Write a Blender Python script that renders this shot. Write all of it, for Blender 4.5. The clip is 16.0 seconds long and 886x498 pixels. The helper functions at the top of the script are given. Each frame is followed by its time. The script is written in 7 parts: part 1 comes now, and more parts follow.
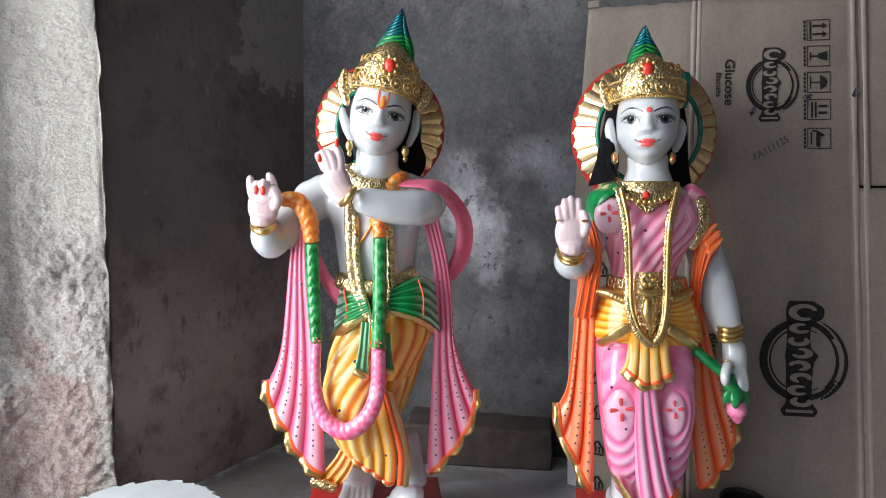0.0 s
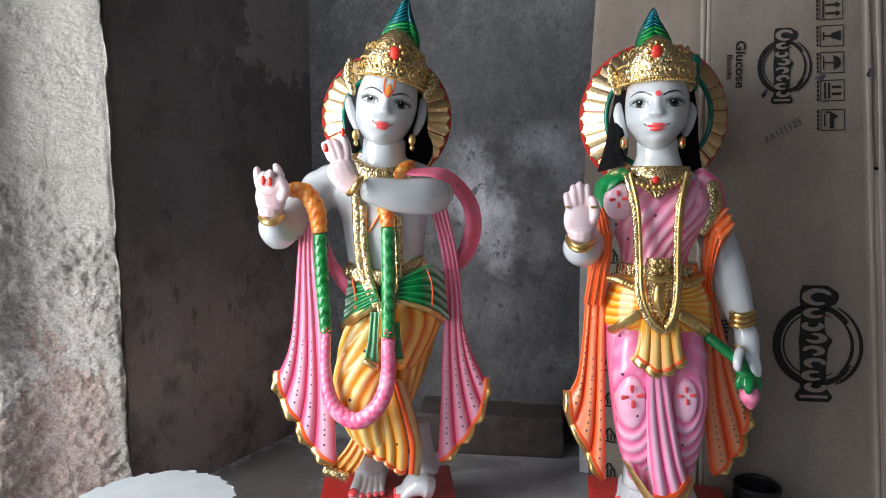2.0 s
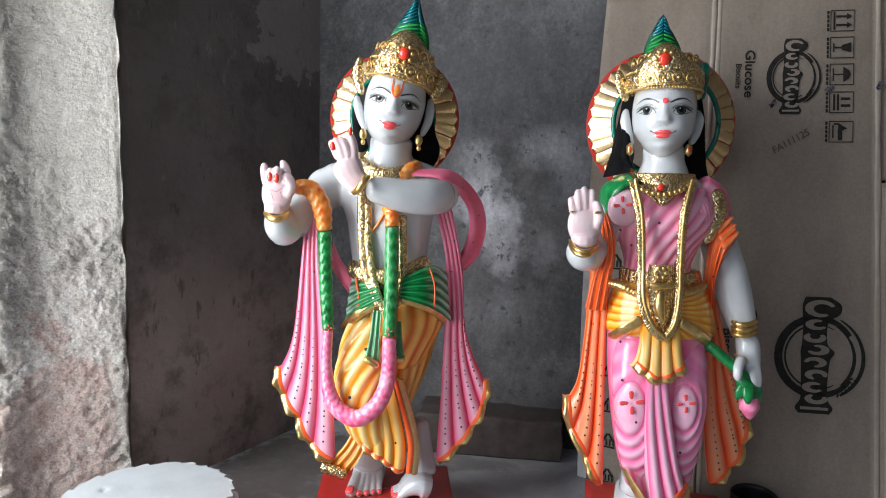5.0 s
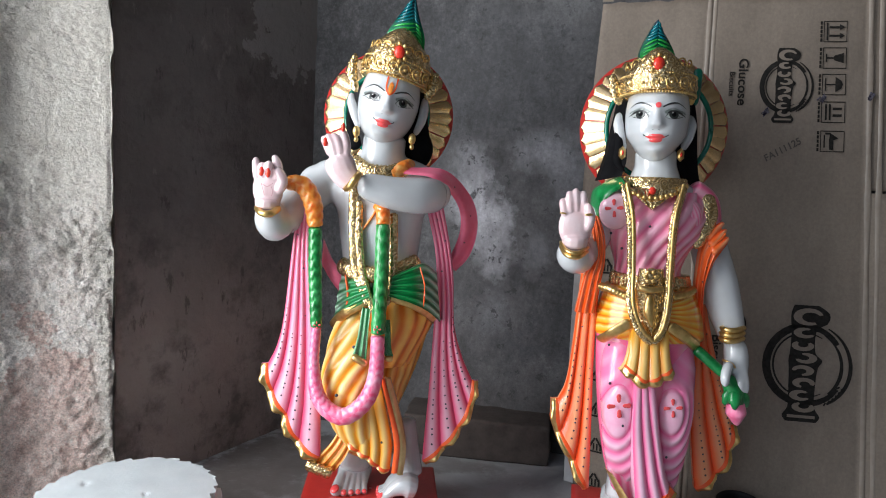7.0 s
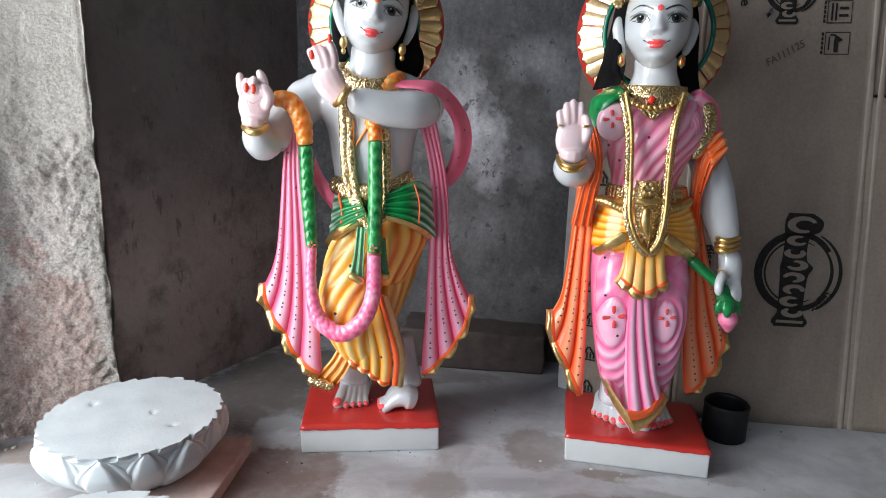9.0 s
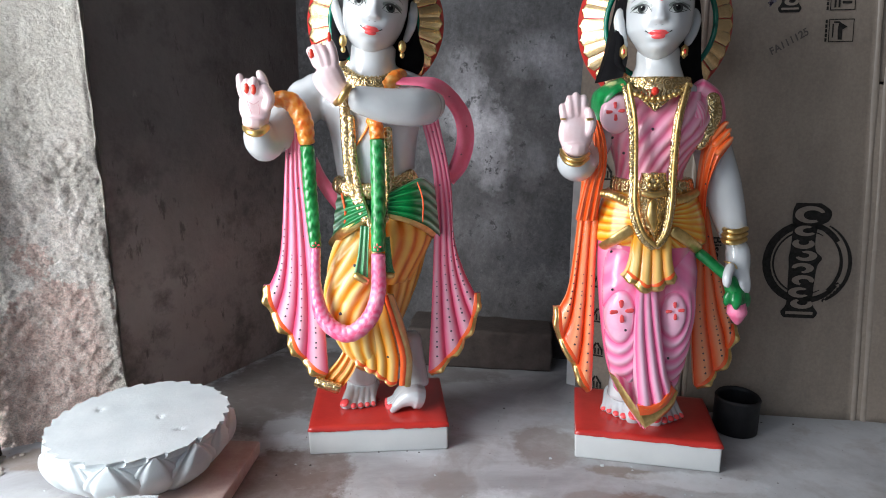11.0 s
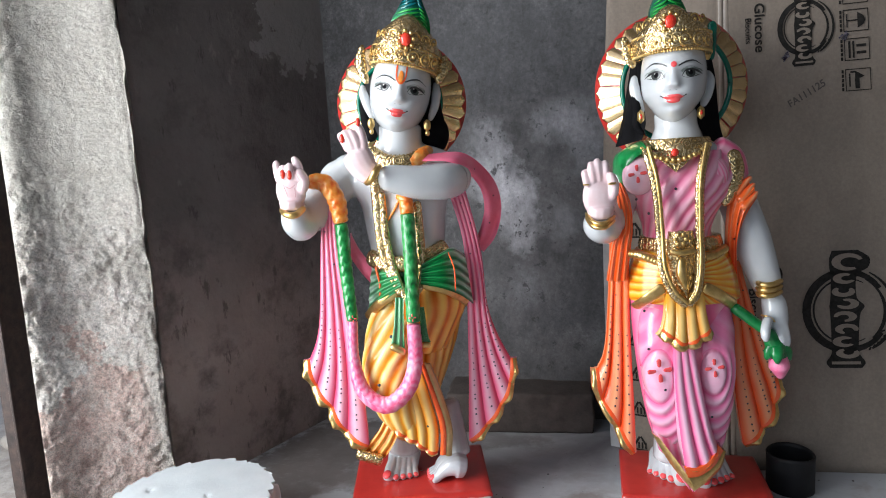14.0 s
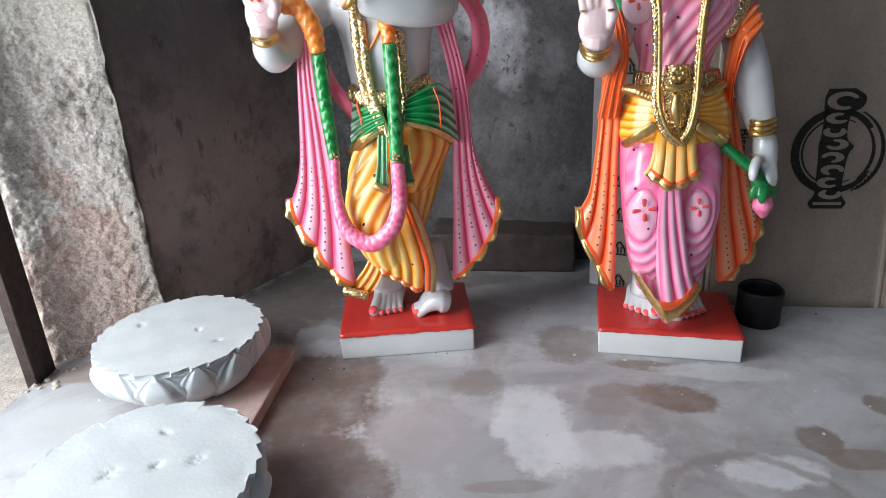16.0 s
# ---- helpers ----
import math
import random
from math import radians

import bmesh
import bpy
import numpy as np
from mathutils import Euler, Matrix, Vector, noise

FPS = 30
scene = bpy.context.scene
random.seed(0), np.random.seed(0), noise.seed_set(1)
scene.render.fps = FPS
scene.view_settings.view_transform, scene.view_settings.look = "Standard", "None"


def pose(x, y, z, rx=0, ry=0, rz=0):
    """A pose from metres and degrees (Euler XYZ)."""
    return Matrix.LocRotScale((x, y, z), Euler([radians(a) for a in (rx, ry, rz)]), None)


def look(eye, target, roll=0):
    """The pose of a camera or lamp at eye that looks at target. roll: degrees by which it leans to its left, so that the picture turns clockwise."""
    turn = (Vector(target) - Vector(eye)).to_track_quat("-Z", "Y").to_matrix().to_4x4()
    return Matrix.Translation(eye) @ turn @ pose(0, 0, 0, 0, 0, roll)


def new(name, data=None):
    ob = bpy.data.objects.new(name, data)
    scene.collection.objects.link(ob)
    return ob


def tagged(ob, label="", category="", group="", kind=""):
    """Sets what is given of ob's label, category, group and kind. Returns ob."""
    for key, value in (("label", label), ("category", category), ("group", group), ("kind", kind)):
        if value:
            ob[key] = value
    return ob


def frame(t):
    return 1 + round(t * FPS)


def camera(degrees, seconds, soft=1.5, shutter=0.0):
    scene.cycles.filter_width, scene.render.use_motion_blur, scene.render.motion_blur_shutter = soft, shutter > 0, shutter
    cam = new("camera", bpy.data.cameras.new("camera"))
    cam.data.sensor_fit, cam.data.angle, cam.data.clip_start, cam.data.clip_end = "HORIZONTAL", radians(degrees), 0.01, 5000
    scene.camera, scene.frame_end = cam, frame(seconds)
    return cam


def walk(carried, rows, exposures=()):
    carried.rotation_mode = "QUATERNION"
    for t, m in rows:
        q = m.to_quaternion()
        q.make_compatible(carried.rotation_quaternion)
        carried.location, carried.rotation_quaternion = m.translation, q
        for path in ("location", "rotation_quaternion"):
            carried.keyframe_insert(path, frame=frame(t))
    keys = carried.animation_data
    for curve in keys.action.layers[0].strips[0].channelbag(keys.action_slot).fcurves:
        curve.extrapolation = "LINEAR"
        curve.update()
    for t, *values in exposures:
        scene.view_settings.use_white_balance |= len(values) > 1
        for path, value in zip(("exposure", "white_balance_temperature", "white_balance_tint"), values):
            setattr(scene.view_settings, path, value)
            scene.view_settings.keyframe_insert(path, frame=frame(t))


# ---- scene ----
cam = camera(70.28, 16.0, soft=1.0)
PATH = [
    (0, pose(0.0016, -0.0010, 0.6104, 85.105, -0.811, 0.046)),
    (0.5, pose(0.0033, 0.0088, 0.6077, 79.331, 0.189, 0.179)),
    (1, pose(0.0025, 0.0134, 0.6030, 78.816, 0.178, 0.107)),
    (1.5, pose(0.0035, 0.0103, 0.6046, 81.393, -0.165, 0.348)),
    (2, pose(0.0056, 0.0031, 0.6080, 84.176, 0.053, 0.949)),
    (2.5, pose(0.0057, 0.0054, 0.6123, 82.114, 0.431, 0.938)),
    (3, pose(0.0083, 0.0106, 0.6047, 79.481, 0.431, 0.806)),
    (3.5, pose(0.0069, 0.0152, 0.6000, 76.025, 0.024, 0.206)),
    (4, pose(0.0042, 0.0070, 0.6065, 79.534, 0.196, 1.107)),
    (6.5, pose(0.0193, -0.0035, 0.6088, 85.547, -3.434, 1.313)),
    (7, pose(0.0150, -0.0001, 0.5977, 84.799, -2.869, 1.214)),
    (7.5, pose(0.0111, 0.0061, 0.5997, 78.420, -2.098, 0.505)),
    (8, pose(0.0088, 0.0111, 0.6021, 76.107, -1.892, 0.189)),
    (10.5, pose(0.0064, 0.0137, 0.6004, 78.381, -1.400, 0.210)),
    (11, pose(0.0077, 0.0178, 0.5949, 77.005, -0.402, 0.319)),
    (11.5, pose(0.0336, 0.0083, 0.6037, 79.540, 2.489, 2.597)),
    (12, pose(0.0109, 0.0029, 0.6156, 81.854, 5.526, 2.459)),
    (12.5, pose(0.0047, 0.0049, 0.6136, 82.087, 5.336, 1.971)),
    (13, pose(0.0039, 0.0211, 0.6019, 75.025, 3.331, 0.471)),
    (13.5, pose(0.0071, 0.0147, 0.6087, 71.630, 3.152, 0.447)),
    (14, pose(0.0149, -0.0027, 0.6158, 82.377, 3.121, 2.992)),
    (14.5, pose(0.0127, 0.0124, 0.6119, 75.917, 2.714, 1.566)),
    (15, pose(0.0101, 0.0184, 0.6059, 71.433, 2.765, 0.843)),
    (15.5, pose(0.0124, 0.0198, 0.6018, 68.669, 2.709, 0.697)),
    (16, pose(0.0084, 0.0181, 0.5984, 68.367, 2.538, 1.445)),
]
walk(cam, PATH, exposures=[(0.0, 0.12), (1.5, -0.03), (2.5, -0.05), (3.5, 0.0), (4.0, 0.10), (6.5, -0.02), (8.0, -0.03), (10.5, 0.06), (11.5, 0.08), (12.5, 0.02), (13.5, 0.04), (14.0, 0.14), (14.5, 0.10), (15.5, 0.02), (16.0, 0.06)])

# ---- world and light ----
world = bpy.data.worlds.new("sky")
scene.world = world
world.use_nodes = True
wn = world.node_tree.nodes
sky = wn.new("ShaderNodeTexSky")
sky.sky_type, sky.sun_disc = "NISHITA", False
sky.sun_elevation, sky.sun_rotation = radians(50), radians(250)
wn["Background"].inputs[1].default_value = 0.10
world.node_tree.links.new(sky.outputs[0], wn["Background"].inputs[0])


def area(name, m, sx, sy, watts, colour):
    la = bpy.data.lights.new(name, "AREA")
    la.shape, la.size, la.size_y, la.energy, la.color = "RECTANGLE", sx, sy, watts, colour
    ob = new(name, la)
    ob.matrix_world = m
    return ob


# daylight of the open doorway to the left; fill lamp added outside, left front, for open sky
area("doorway_daylight", look((-1.15, 0.39, 0.76), (0.1, 0.88, 0.56)), 0.72, 1.42, 38, (0.945, 0.965, 0.99))
area("left_front_sky_fill", look((-1.75, -1.9, 1.5), (0.1, 1.1, 0.5)), 1.3, 1.3, 11.4, (0.95, 0.97, 1.0))


# ---- materials ----
class Mat:
    def __init__(self, name, rough=0.5, metal=0.0, spec=0.5):
        self.m = bpy.data.materials.new(name)
        self.m.use_nodes = True
        self.t = self.m.node_tree
        self.b = self.t.nodes["Principled BSDF"]
        self.b.inputs["Roughness"].default_value = rough
        self.b.inputs["Metallic"].default_value = metal
        self.b.inputs["Specular IOR Level"].default_value = spec
        self.co = None

    def node(self, kind, **kw):
        n = self.t.nodes.new("ShaderNode" + kind)
        for k, v in kw.items():
            n.inputs[k.replace("_", " ")].default_value = v
        return n

    def link(self, a, b):
        self.t.links.new(a, b)

    def coords(self, kind="Object"):
        if not self.co:
            self.co = self.t.nodes.new("ShaderNodeTexCoord")
        return self.co.outputs[kind]

    def noise(self, scale, detail=6, rough=0.6, stretch=None, kind="Object", warp=0.0):
        n = self.node("TexNoise", Scale=scale, Detail=detail, Roughness=rough, Distortion=warp)
        src = self.coords(kind)
        if stretch:
            mp = self.node("Mapping", Scale=stretch)
            self.link(src, mp.inputs[0])
            src = mp.outputs[0]
        self.link(src, n.inputs["Vector"])
        return n.outputs["Fac"]

    def cells(self, scale, kind="Object"):
        n = self.node("TexVoronoi", Scale=scale)
        self.link(self.coords(kind), n.inputs["Vector"])
        return n.outputs["Distance"]

    def ramp(self, fac, *stops):
        r = self.t.nodes.new("ShaderNodeValToRGB")
        e = r.color_ramp.elements
        while len(e) < len(stops):
            e.new(0.5)
        for el, (p, c) in zip(e, stops):
            el.position = p
            el.color = (*c, 1) if isinstance(c, tuple) else (c, c, c, 1)
        self.link(fac, r.inputs[0])
        return r.outputs[0]

    def mix(self, fac, a, b, mode="MIX"):
        n = self.t.nodes.new("ShaderNodeMix")
        n.data_type, n.blend_type = "RGBA", mode
        for sock, v in ((n.inputs[0], fac), (n.inputs[6], a), (n.inputs[7], b)):
            if isinstance(v, (int, float)):
                sock.default_value = v if sock == n.inputs[0] else (v, v, v, 1)
            elif isinstance(v, tuple):
                sock.default_value = (*v, 1)
            else:
                self.link(v, sock)
        return n.outputs[2]

    def math(self, op, a, b=0.0):
        n = self.t.nodes.new("ShaderNodeMath")
        n.operation = op
        for sock, v in ((n.inputs[0], a), (n.inputs[1], b)):
            if isinstance(v, (int, float)):
                sock.default_value = v
            else:
                self.link(v, sock)
        return n.outputs[0]

    def axis(self, i, kind="Object"):
        s = self.t.nodes.new("ShaderNodeSeparateXYZ")
        self.link(self.coords(kind), s.inputs[0])
        return s.outputs[i]

    def colour(self, c):
        if isinstance(c, tuple):
            self.b.inputs["Base Color"].default_value = (*c, 1)
        else:
            self.link(c, self.b.inputs["Base Color"])
        return self

    def rough(self, s):
        self.link(s, self.b.inputs["Roughness"])
        return self

    def bump(self, h, strength=0.3, dist=0.002):
        n = self.node("Bump", Strength=strength, Distance=dist)
        self.link(h, n.inputs["Height"])
        self.link(n.outputs[0], self.b.inputs["Normal"])
        return self


def coat(m, w=0.5, r=0.08):
    m.b.inputs["Coat Weight"].default_value = w
    m.b.inputs["Coat Roughness"].default_value = r
    return m


# polished white marble of the figures
m_marble = Mat("polished_marble", 0.22)
m_marble.colour(m_marble.ramp(m_marble.noise(14, 4), (0.3, (0.515, 0.545, 0.566)), (0.7, (0.59, 0.615, 0.632))))
m_marble.b.inputs["Subsurface Weight"].default_value = 0.15
m_marble.b.inputs["Subsurface Radius"].default_value = (0.006, 0.005, 0.005)
m_marble.b.inputs["Subsurface Scale"].default_value = 1.0
coat(m_marble, 0.6)
m_blush = Mat("blushed_marble", 0.25)
m_blush.colour(m_blush.ramp(m_blush.noise(40, 3), (0.3, (0.66, 0.47, 0.49)), (0.7, (0.70, 0.58, 0.60))))
coat(m_blush, 0.4)


def paint(name, a, b, scale=60, rough=0.28, metal=0.0, bump=0.15, w=0.35):
    m = Mat(name, rough, metal)
    m.colour(m.ramp(m.noise(scale, 5), (0.3, a), (0.7, b)))
    m.bump(m.noise(scale * 6, 3), bump, 0.001)
    return coat(m, w, 0.12)


def folded(name, deep, light, k, lo=0.25, hi=0.75, rough=0.3, fade=0.0, slant=0.0, drape=0.0):
    # airbrushed cloth: strong colour in the grooves, pale on the ridges
    m = Mat(name, rough)
    u, v = m.axis(0, "UV"), m.axis(1, "UV")
    c = m.math("SUBTRACT", u, 0.5)
    ph = m.math("ADD", m.math("MULTIPLY", u, k), m.math("MULTIPLY", v, slant))
    ph = m.math("ADD", ph, m.math("MULTIPLY", m.math("MULTIPLY", c, c), drape))
    ph = m.math("ADD", ph, m.math("MULTIPLY", m.noise(14, 2), 0.25))
    w = m.math("SINE", m.math("MULTIPLY", ph, 2 * math.pi))
    grow = m.math("MINIMUM", m.math("ADD", m.math("MULTIPLY", v, fade), 1.0 - fade * 0.85), 1.0)
    f = m.math("ADD", m.math("MULTIPLY", m.math("MULTIPLY", w, 0.30), grow), m.math("ADD", m.math("MULTIPLY", m.noise(30, 4), 0.5), m.math("MULTIPLY", grow, 0.25)))
    m.colour(m.ramp(f, (lo, deep), (hi, light)))
    m.bump(m.noise(300, 3), 0.12, 0.001)
    return coat(m, 0.3, 0.15)


def airbrushed(name, deep, mid, pale, k, v0, v1, rough=0.28):
    # each fold: strong colour in its groove, pale crest towards the hem
    m = Mat(name, rough)
    u = m.math("ADD", m.math("MULTIPLY", m.axis(0, "UV"), k), m.math("MULTIPLY", m.math("SUBTRACT", m.noise(25, 2), 0.5), 0.12))
    f = m.math("FRACT", u)
    low = m.ramp(f, (0.0, deep), (0.10, deep), (0.40, pale), (0.62, pale), (0.88, mid), (1.0, deep))
    half = tuple((p + 2 * q) / 3 for p, q in zip(deep, mid))
    top = m.ramp(f, (0.0, half), (0.30, mid), (0.50, tuple((p + q) / 2 for p, q in zip(pale, mid))), (1.0, half))
    v = m.math("ADD", m.axis(1, "UV"), m.math("MULTIPLY", m.math("SUBTRACT", m.noise(18, 3), 0.5), 0.25))
    c = m.mix(m.ramp(v, (v0, 0.0), (v1, 1.0)), top, low)
    m.colour(m.mix(m.math("MULTIPLY", m.noise(70, 4), 0.25), c, mid))
    m.bump(m.noise(260, 3), 0.12, 0.001)
    return coat(m, 0.3, 0.15)


def grooved(name, deep, mid, pale, k, slant, rough=0.28):
    # pale cloth with a line of strong colour in each carved groove
    m = Mat(name, rough)
    ph = m.math("ADD", m.math("MULTIPLY", m.axis(0, "UV"), k), m.math("MULTIPLY", m.axis(1, "UV"), slant))
    f = m.math("FRACT", m.math("ADD", m.math("ADD", ph, 20.25), m.math("MULTIPLY", m.math("SUBTRACT", m.noise(18, 2), 0.5), 0.5)))
    line = m.ramp(f, (0.0, deep), (0.16, mid), (0.42, pale), (0.66, pale), (0.86, mid), (1.0, deep))
    c = m.mix(m.ramp(m.noise(16, 3), (0.46, 0.0), (0.70, 0.55)), line, mid)
    m.colour(m.mix(m.ramp(m.noise(11, 3, 0.5), (0.55, 0.0), (0.72, 0.6)), c, pale))
    m.bump(m.noise(260, 3), 0.1, 0.001)
    return coat(m, 0.35, 0.12)


def draped(name, deep, mid, pale, cx, cz, a, b, step, rough=0.25):
    # cloth drawn round a knee: a pale oval, and folds that hang below it
    m = Mat(name, rough)
    x = m.math("DIVIDE", m.math("SUBTRACT", m.axis(0), cx), a)
    z = m.math("DIVIDE", m.math("SUBTRACT", m.axis(2), cz), b)
    e = m.math("SQRT", m.math("ADD", m.math("MULTIPLY", x, x), m.math("MULTIPLY", z, z)))
    f = m.math("FRACT", m.math("DIVIDE", m.math("SUBTRACT", e, 1.0), step))
    half = tuple((p + q) / 2 for p, q in zip(deep, mid))
    out = m.ramp(f, (0.0, half), (0.15, mid), (0.45, pale), (0.60, pale), (0.88, mid), (1.0, half))
    knee = m.ramp(e, (0.45, pale), (0.80, pale), (1.0, deep))
    way = 0.78 if cx < 0 else -0.5
    tilt = m.math("ADD", m.math("MULTIPLY", m.axis(0), way / 0.020), m.math("MULTIPLY", m.axis(2), -0.62 / 0.020))
    up = m.ramp(m.math("FRACT", tilt), (0.0, half), (0.40, mid), (0.65, tuple((p + q) / 2 for p, q in zip(pale, mid))), (1.0, half))
    out = m.mix(m.ramp(z, (0.45, 0.0), (1.2, 0.85)), out, up)
    c = m.mix(m.math("GREATER_THAN", e, 1.0), knee, out)
    m.colour(m.mix(m.ramp(m.noise(22, 4), (0.35, 0.0), (0.75, 0.7)), c, mid))
    m.bump(m.noise(260, 3), 0.1, 0.001)
    return coat(m, 0.4, 0.12)


def leafy(name, deep, mid, pale, columns, count, soft=0.5, rough=0.28):
    # staggered leaves in paint, blotched: deep where one tucks under the next
    m = Mat(name, rough)
    u = m.math("MULTIPLY", m.axis(0, "UV"), columns)
    col = m.math("MULTIPLY", m.math("MODULO", m.math("FLOOR", u), 2.0), 0.5)
    bow = m.math("MULTIPLY", m.math("ABSOLUTE", m.math("SUBTRACT", m.math("FRACT", u), 0.5)), 0.55)
    f = m.math("FRACT", m.math("ADD", m.math("ADD", m.math("MULTIPLY", m.axis(1, "UV"), count), col), m.math("ADD", bow, m.math("MULTIPLY", m.math("SUBTRACT", m.noise(55, 3), 0.5), 1.1))))
    c = m.ramp(f, (0.0, mid), (0.35, pale), (0.62, mid), (0.84, deep), (1.0, deep))
    flat = m.ramp(m.noise(38, 4, 0.6), (0.36, deep), (0.50, mid), (0.68, pale))
    m.colour(m.mix(m.ramp(m.noise(26, 3), (0.35, soft), (0.65, min(1.0, soft + 0.4))), c, flat))
    m.bump(m.noise(300, 3), 0.1, 0.001)
    return coat(m, 0.4, 0.12)


m_gold = Mat("gold_leaf", 0.30, 0.9)
m_gold.colour(m_gold.ramp(m_gold.noise(90, 4), (0.3, (0.58, 0.38, 0.12)), (0.65, (0.80, 0.57, 0.24))))
m_gold.bump(m_gold.noise(150, 3, 0.6), 0.35, 0.002)
m_gold_soft = paint("old_gold_paint", (0.50, 0.36, 0.14), (0.66, 0.50, 0.24), 60, 0.3, 0.5)
# chased gold: scrolls of rings round scattered bosses
m_gold_relief = Mat("chased_gold", 0.27, 0.92)
gd = m_gold_relief.cells(88)
gh = m_gold_relief.math("SINE", m_gold_relief.math("ADD", m_gold_relief.math("MULTIPLY", gd, 19.0), m_gold_relief.math("MULTIPLY", m_gold_relief.noise(70, 2), 3.0)))
m_gold_relief.colour(m_gold_relief.ramp(gh, (0.0, (0.56, 0.40, 0.18)), (0.3, (0.76, 0.57, 0.29)), (0.8, (0.86, 0.68, 0.40))))
m_gold_relief.bump(gh, 0.34, 0.0012)
m_petal = Mat("gilded_petals", 0.25, 1.0)
m_petal.colour(m_petal.ramp(m_petal.noise(45, 5), (0.3, (0.68, 0.47, 0.21)), (0.7, (0.83, 0.64, 0.37))))
m_petal.bump(m_petal.noise(90, 3), 0.2, 0.0015)
m_red = paint("red_gloss_paint", (0.46, 0.025, 0.02), (0.56, 0.04, 0.03), 25, 0.3)
m_jewel = paint("red_jewel_paint", (0.65, 0.03, 0.02), (0.8, 0.06, 0.03), 90, 0.15)
m_green = paint("green_paint", (0.0, 0.12, 0.026), (0.012, 0.28, 0.075), 55, 0.28)
m_green_fan = folded("green_fan_cloth", (0.0, 0.17, 0.035), (0.22, 0.50, 0.30), 22, 0.35, 0.95)
m_fan = Mat("pleated_green_fan", 0.28)
fu = m_fan.math("FRACT", m_fan.math("MULTIPLY", m_fan.axis(0, "UV"), 5))
fg = m_fan.ramp(fu, (0.0, (0.0, 0.085, 0.02)), (0.14, (0.003, 0.21, 0.05)), (0.6, (0.01, 0.29, 0.075)), (0.92, (0.002, 0.18, 0.042)), (1.0, (0.0, 0.085, 0.02)))
fp = m_fan.math("MULTIPLY", m_fan.ramp(m_fan.math("ADD", m_fan.axis(1, "UV"), m_fan.math("MULTIPLY", m_fan.noise(30, 3), 0.2)), (0.50, 0.0), (0.95, 1.0)), m_fan.ramp(fu, (0.04, 0.0), (0.3, 0.9), (0.72, 0.9), (0.97, 0.0)))
m_fan.colour(m_fan.mix(fp, fg, (0.50, 0.66, 0.56)))
coat(m_fan, 0.35, 0.12)
m_teal = paint("teal_enamel", (0.0, 0.10, 0.07), (0.0, 0.18, 0.11), 60, 0.2)
m_orange = paint("orange_petals", (0.85, 0.17, 0.01), (0.9, 0.42, 0.10), 70, 0.3, 0, 0.4)
m_orange_line = paint("orange_border", (0.85, 0.09, 0.02), (0.9, 0.15, 0.03), 60, 0.3)
m_pink_petal = paint("pink_petals", (0.84, 0.13, 0.29), (0.86, 0.32, 0.48), 60, 0.3, 0, 0.4)
m_pink = airbrushed("pink_scarf", (0.80, 0.06, 0.16), (0.82, 0.175, 0.31), (0.84, 0.48, 0.58), 4, 0.35, 0.75)
m_pink_plain = paint("plain_pink_scarf", (0.78, 0.11, 0.21), (0.82, 0.20, 0.31), 30, 0.3)
m_orange_scarf = airbrushed("orange_scarf", (0.85, 0.062, 0.005), (0.88, 0.145, 0.022), (0.89, 0.39, 0.20), 3, 0.30, 0.75)
m_yellow = folded("yellow_dhoti", (0.70, 0.17, 0.005), (0.84, 0.45, 0.09), 18, 0.25, 0.85)
m_yellow_thigh = grooved("yellow_thigh_cloth", (0.80, 0.24, 0.004), (0.85, 0.41, 0.035), (0.88, 0.66, 0.27), 12, -6.0)
m_yellow_back = grooved("yellow_back_leg_cloth", (0.62, 0.15, 0.006), (0.78, 0.31, 0.022), (0.84, 0.50, 0.12), 14, 1.6)
m_yellow_low = airbrushed("yellow_dhoti_end", (0.80, 0.27, 0.006), (0.84, 0.40, 0.03), (0.87, 0.61, 0.22), 4, 0.1, 0.5)
m_yellow_apron = folded("yellow_apron", (0.85, 0.20, 0.006), (0.87, 0.57, 0.13), 4, 0.2, 0.95)
m_yellow_hip = Mat("yellow_hip_pleats", 0.28)
hx = m_yellow_hip.math("ADD", m_yellow_hip.math("ABSOLUTE", m_yellow_hip.math("ADD", m_yellow_hip.axis(0), 0.021)), 0.03)
hq = m_yellow_hip.math("ARCTAN2", m_yellow_hip.math("SUBTRACT", m_yellow_hip.axis(2), 0.425), hx)
hq = m_yellow_hip.math("FRACT", m_yellow_hip.math("ADD", m_yellow_hip.math("MULTIPLY", hq, 8.5), m_yellow_hip.math("ADD", m_yellow_hip.math("MULTIPLY", m_yellow_hip.noise(30, 2), 0.5), 20.0)))
hc = m_yellow_hip.ramp(hq, (0.0, (0.84, 0.13, 0.005)), (0.18, (0.86, 0.36, 0.015)), (0.45, (0.88, 0.52, 0.06)), (0.66, (0.88, 0.62, 0.22)), (0.84, (0.87, 0.38, 0.02)), (1.0, (0.84, 0.13, 0.005)))
m_yellow_hip.colour(m_yellow_hip.mix(m_yellow_hip.ramp(m_yellow_hip.noise(24, 3), (0.45, 0.0), (0.70, 0.6)), hc, (0.86, 0.33, 0.012)))
coat(m_yellow_hip, 0.35, 0.12)
m_sari = folded("pink_sari", (0.82, 0.12, 0.28), (0.85, 0.48, 0.58), 7, 0.2, 0.95)
m_sari_leg = draped("draped_sari", (0.80, 0.07, 0.24), (0.82, 0.22, 0.42), (0.83, 0.53, 0.66), -0.0775, 0.262, 0.0230, 0.047, 0.50)
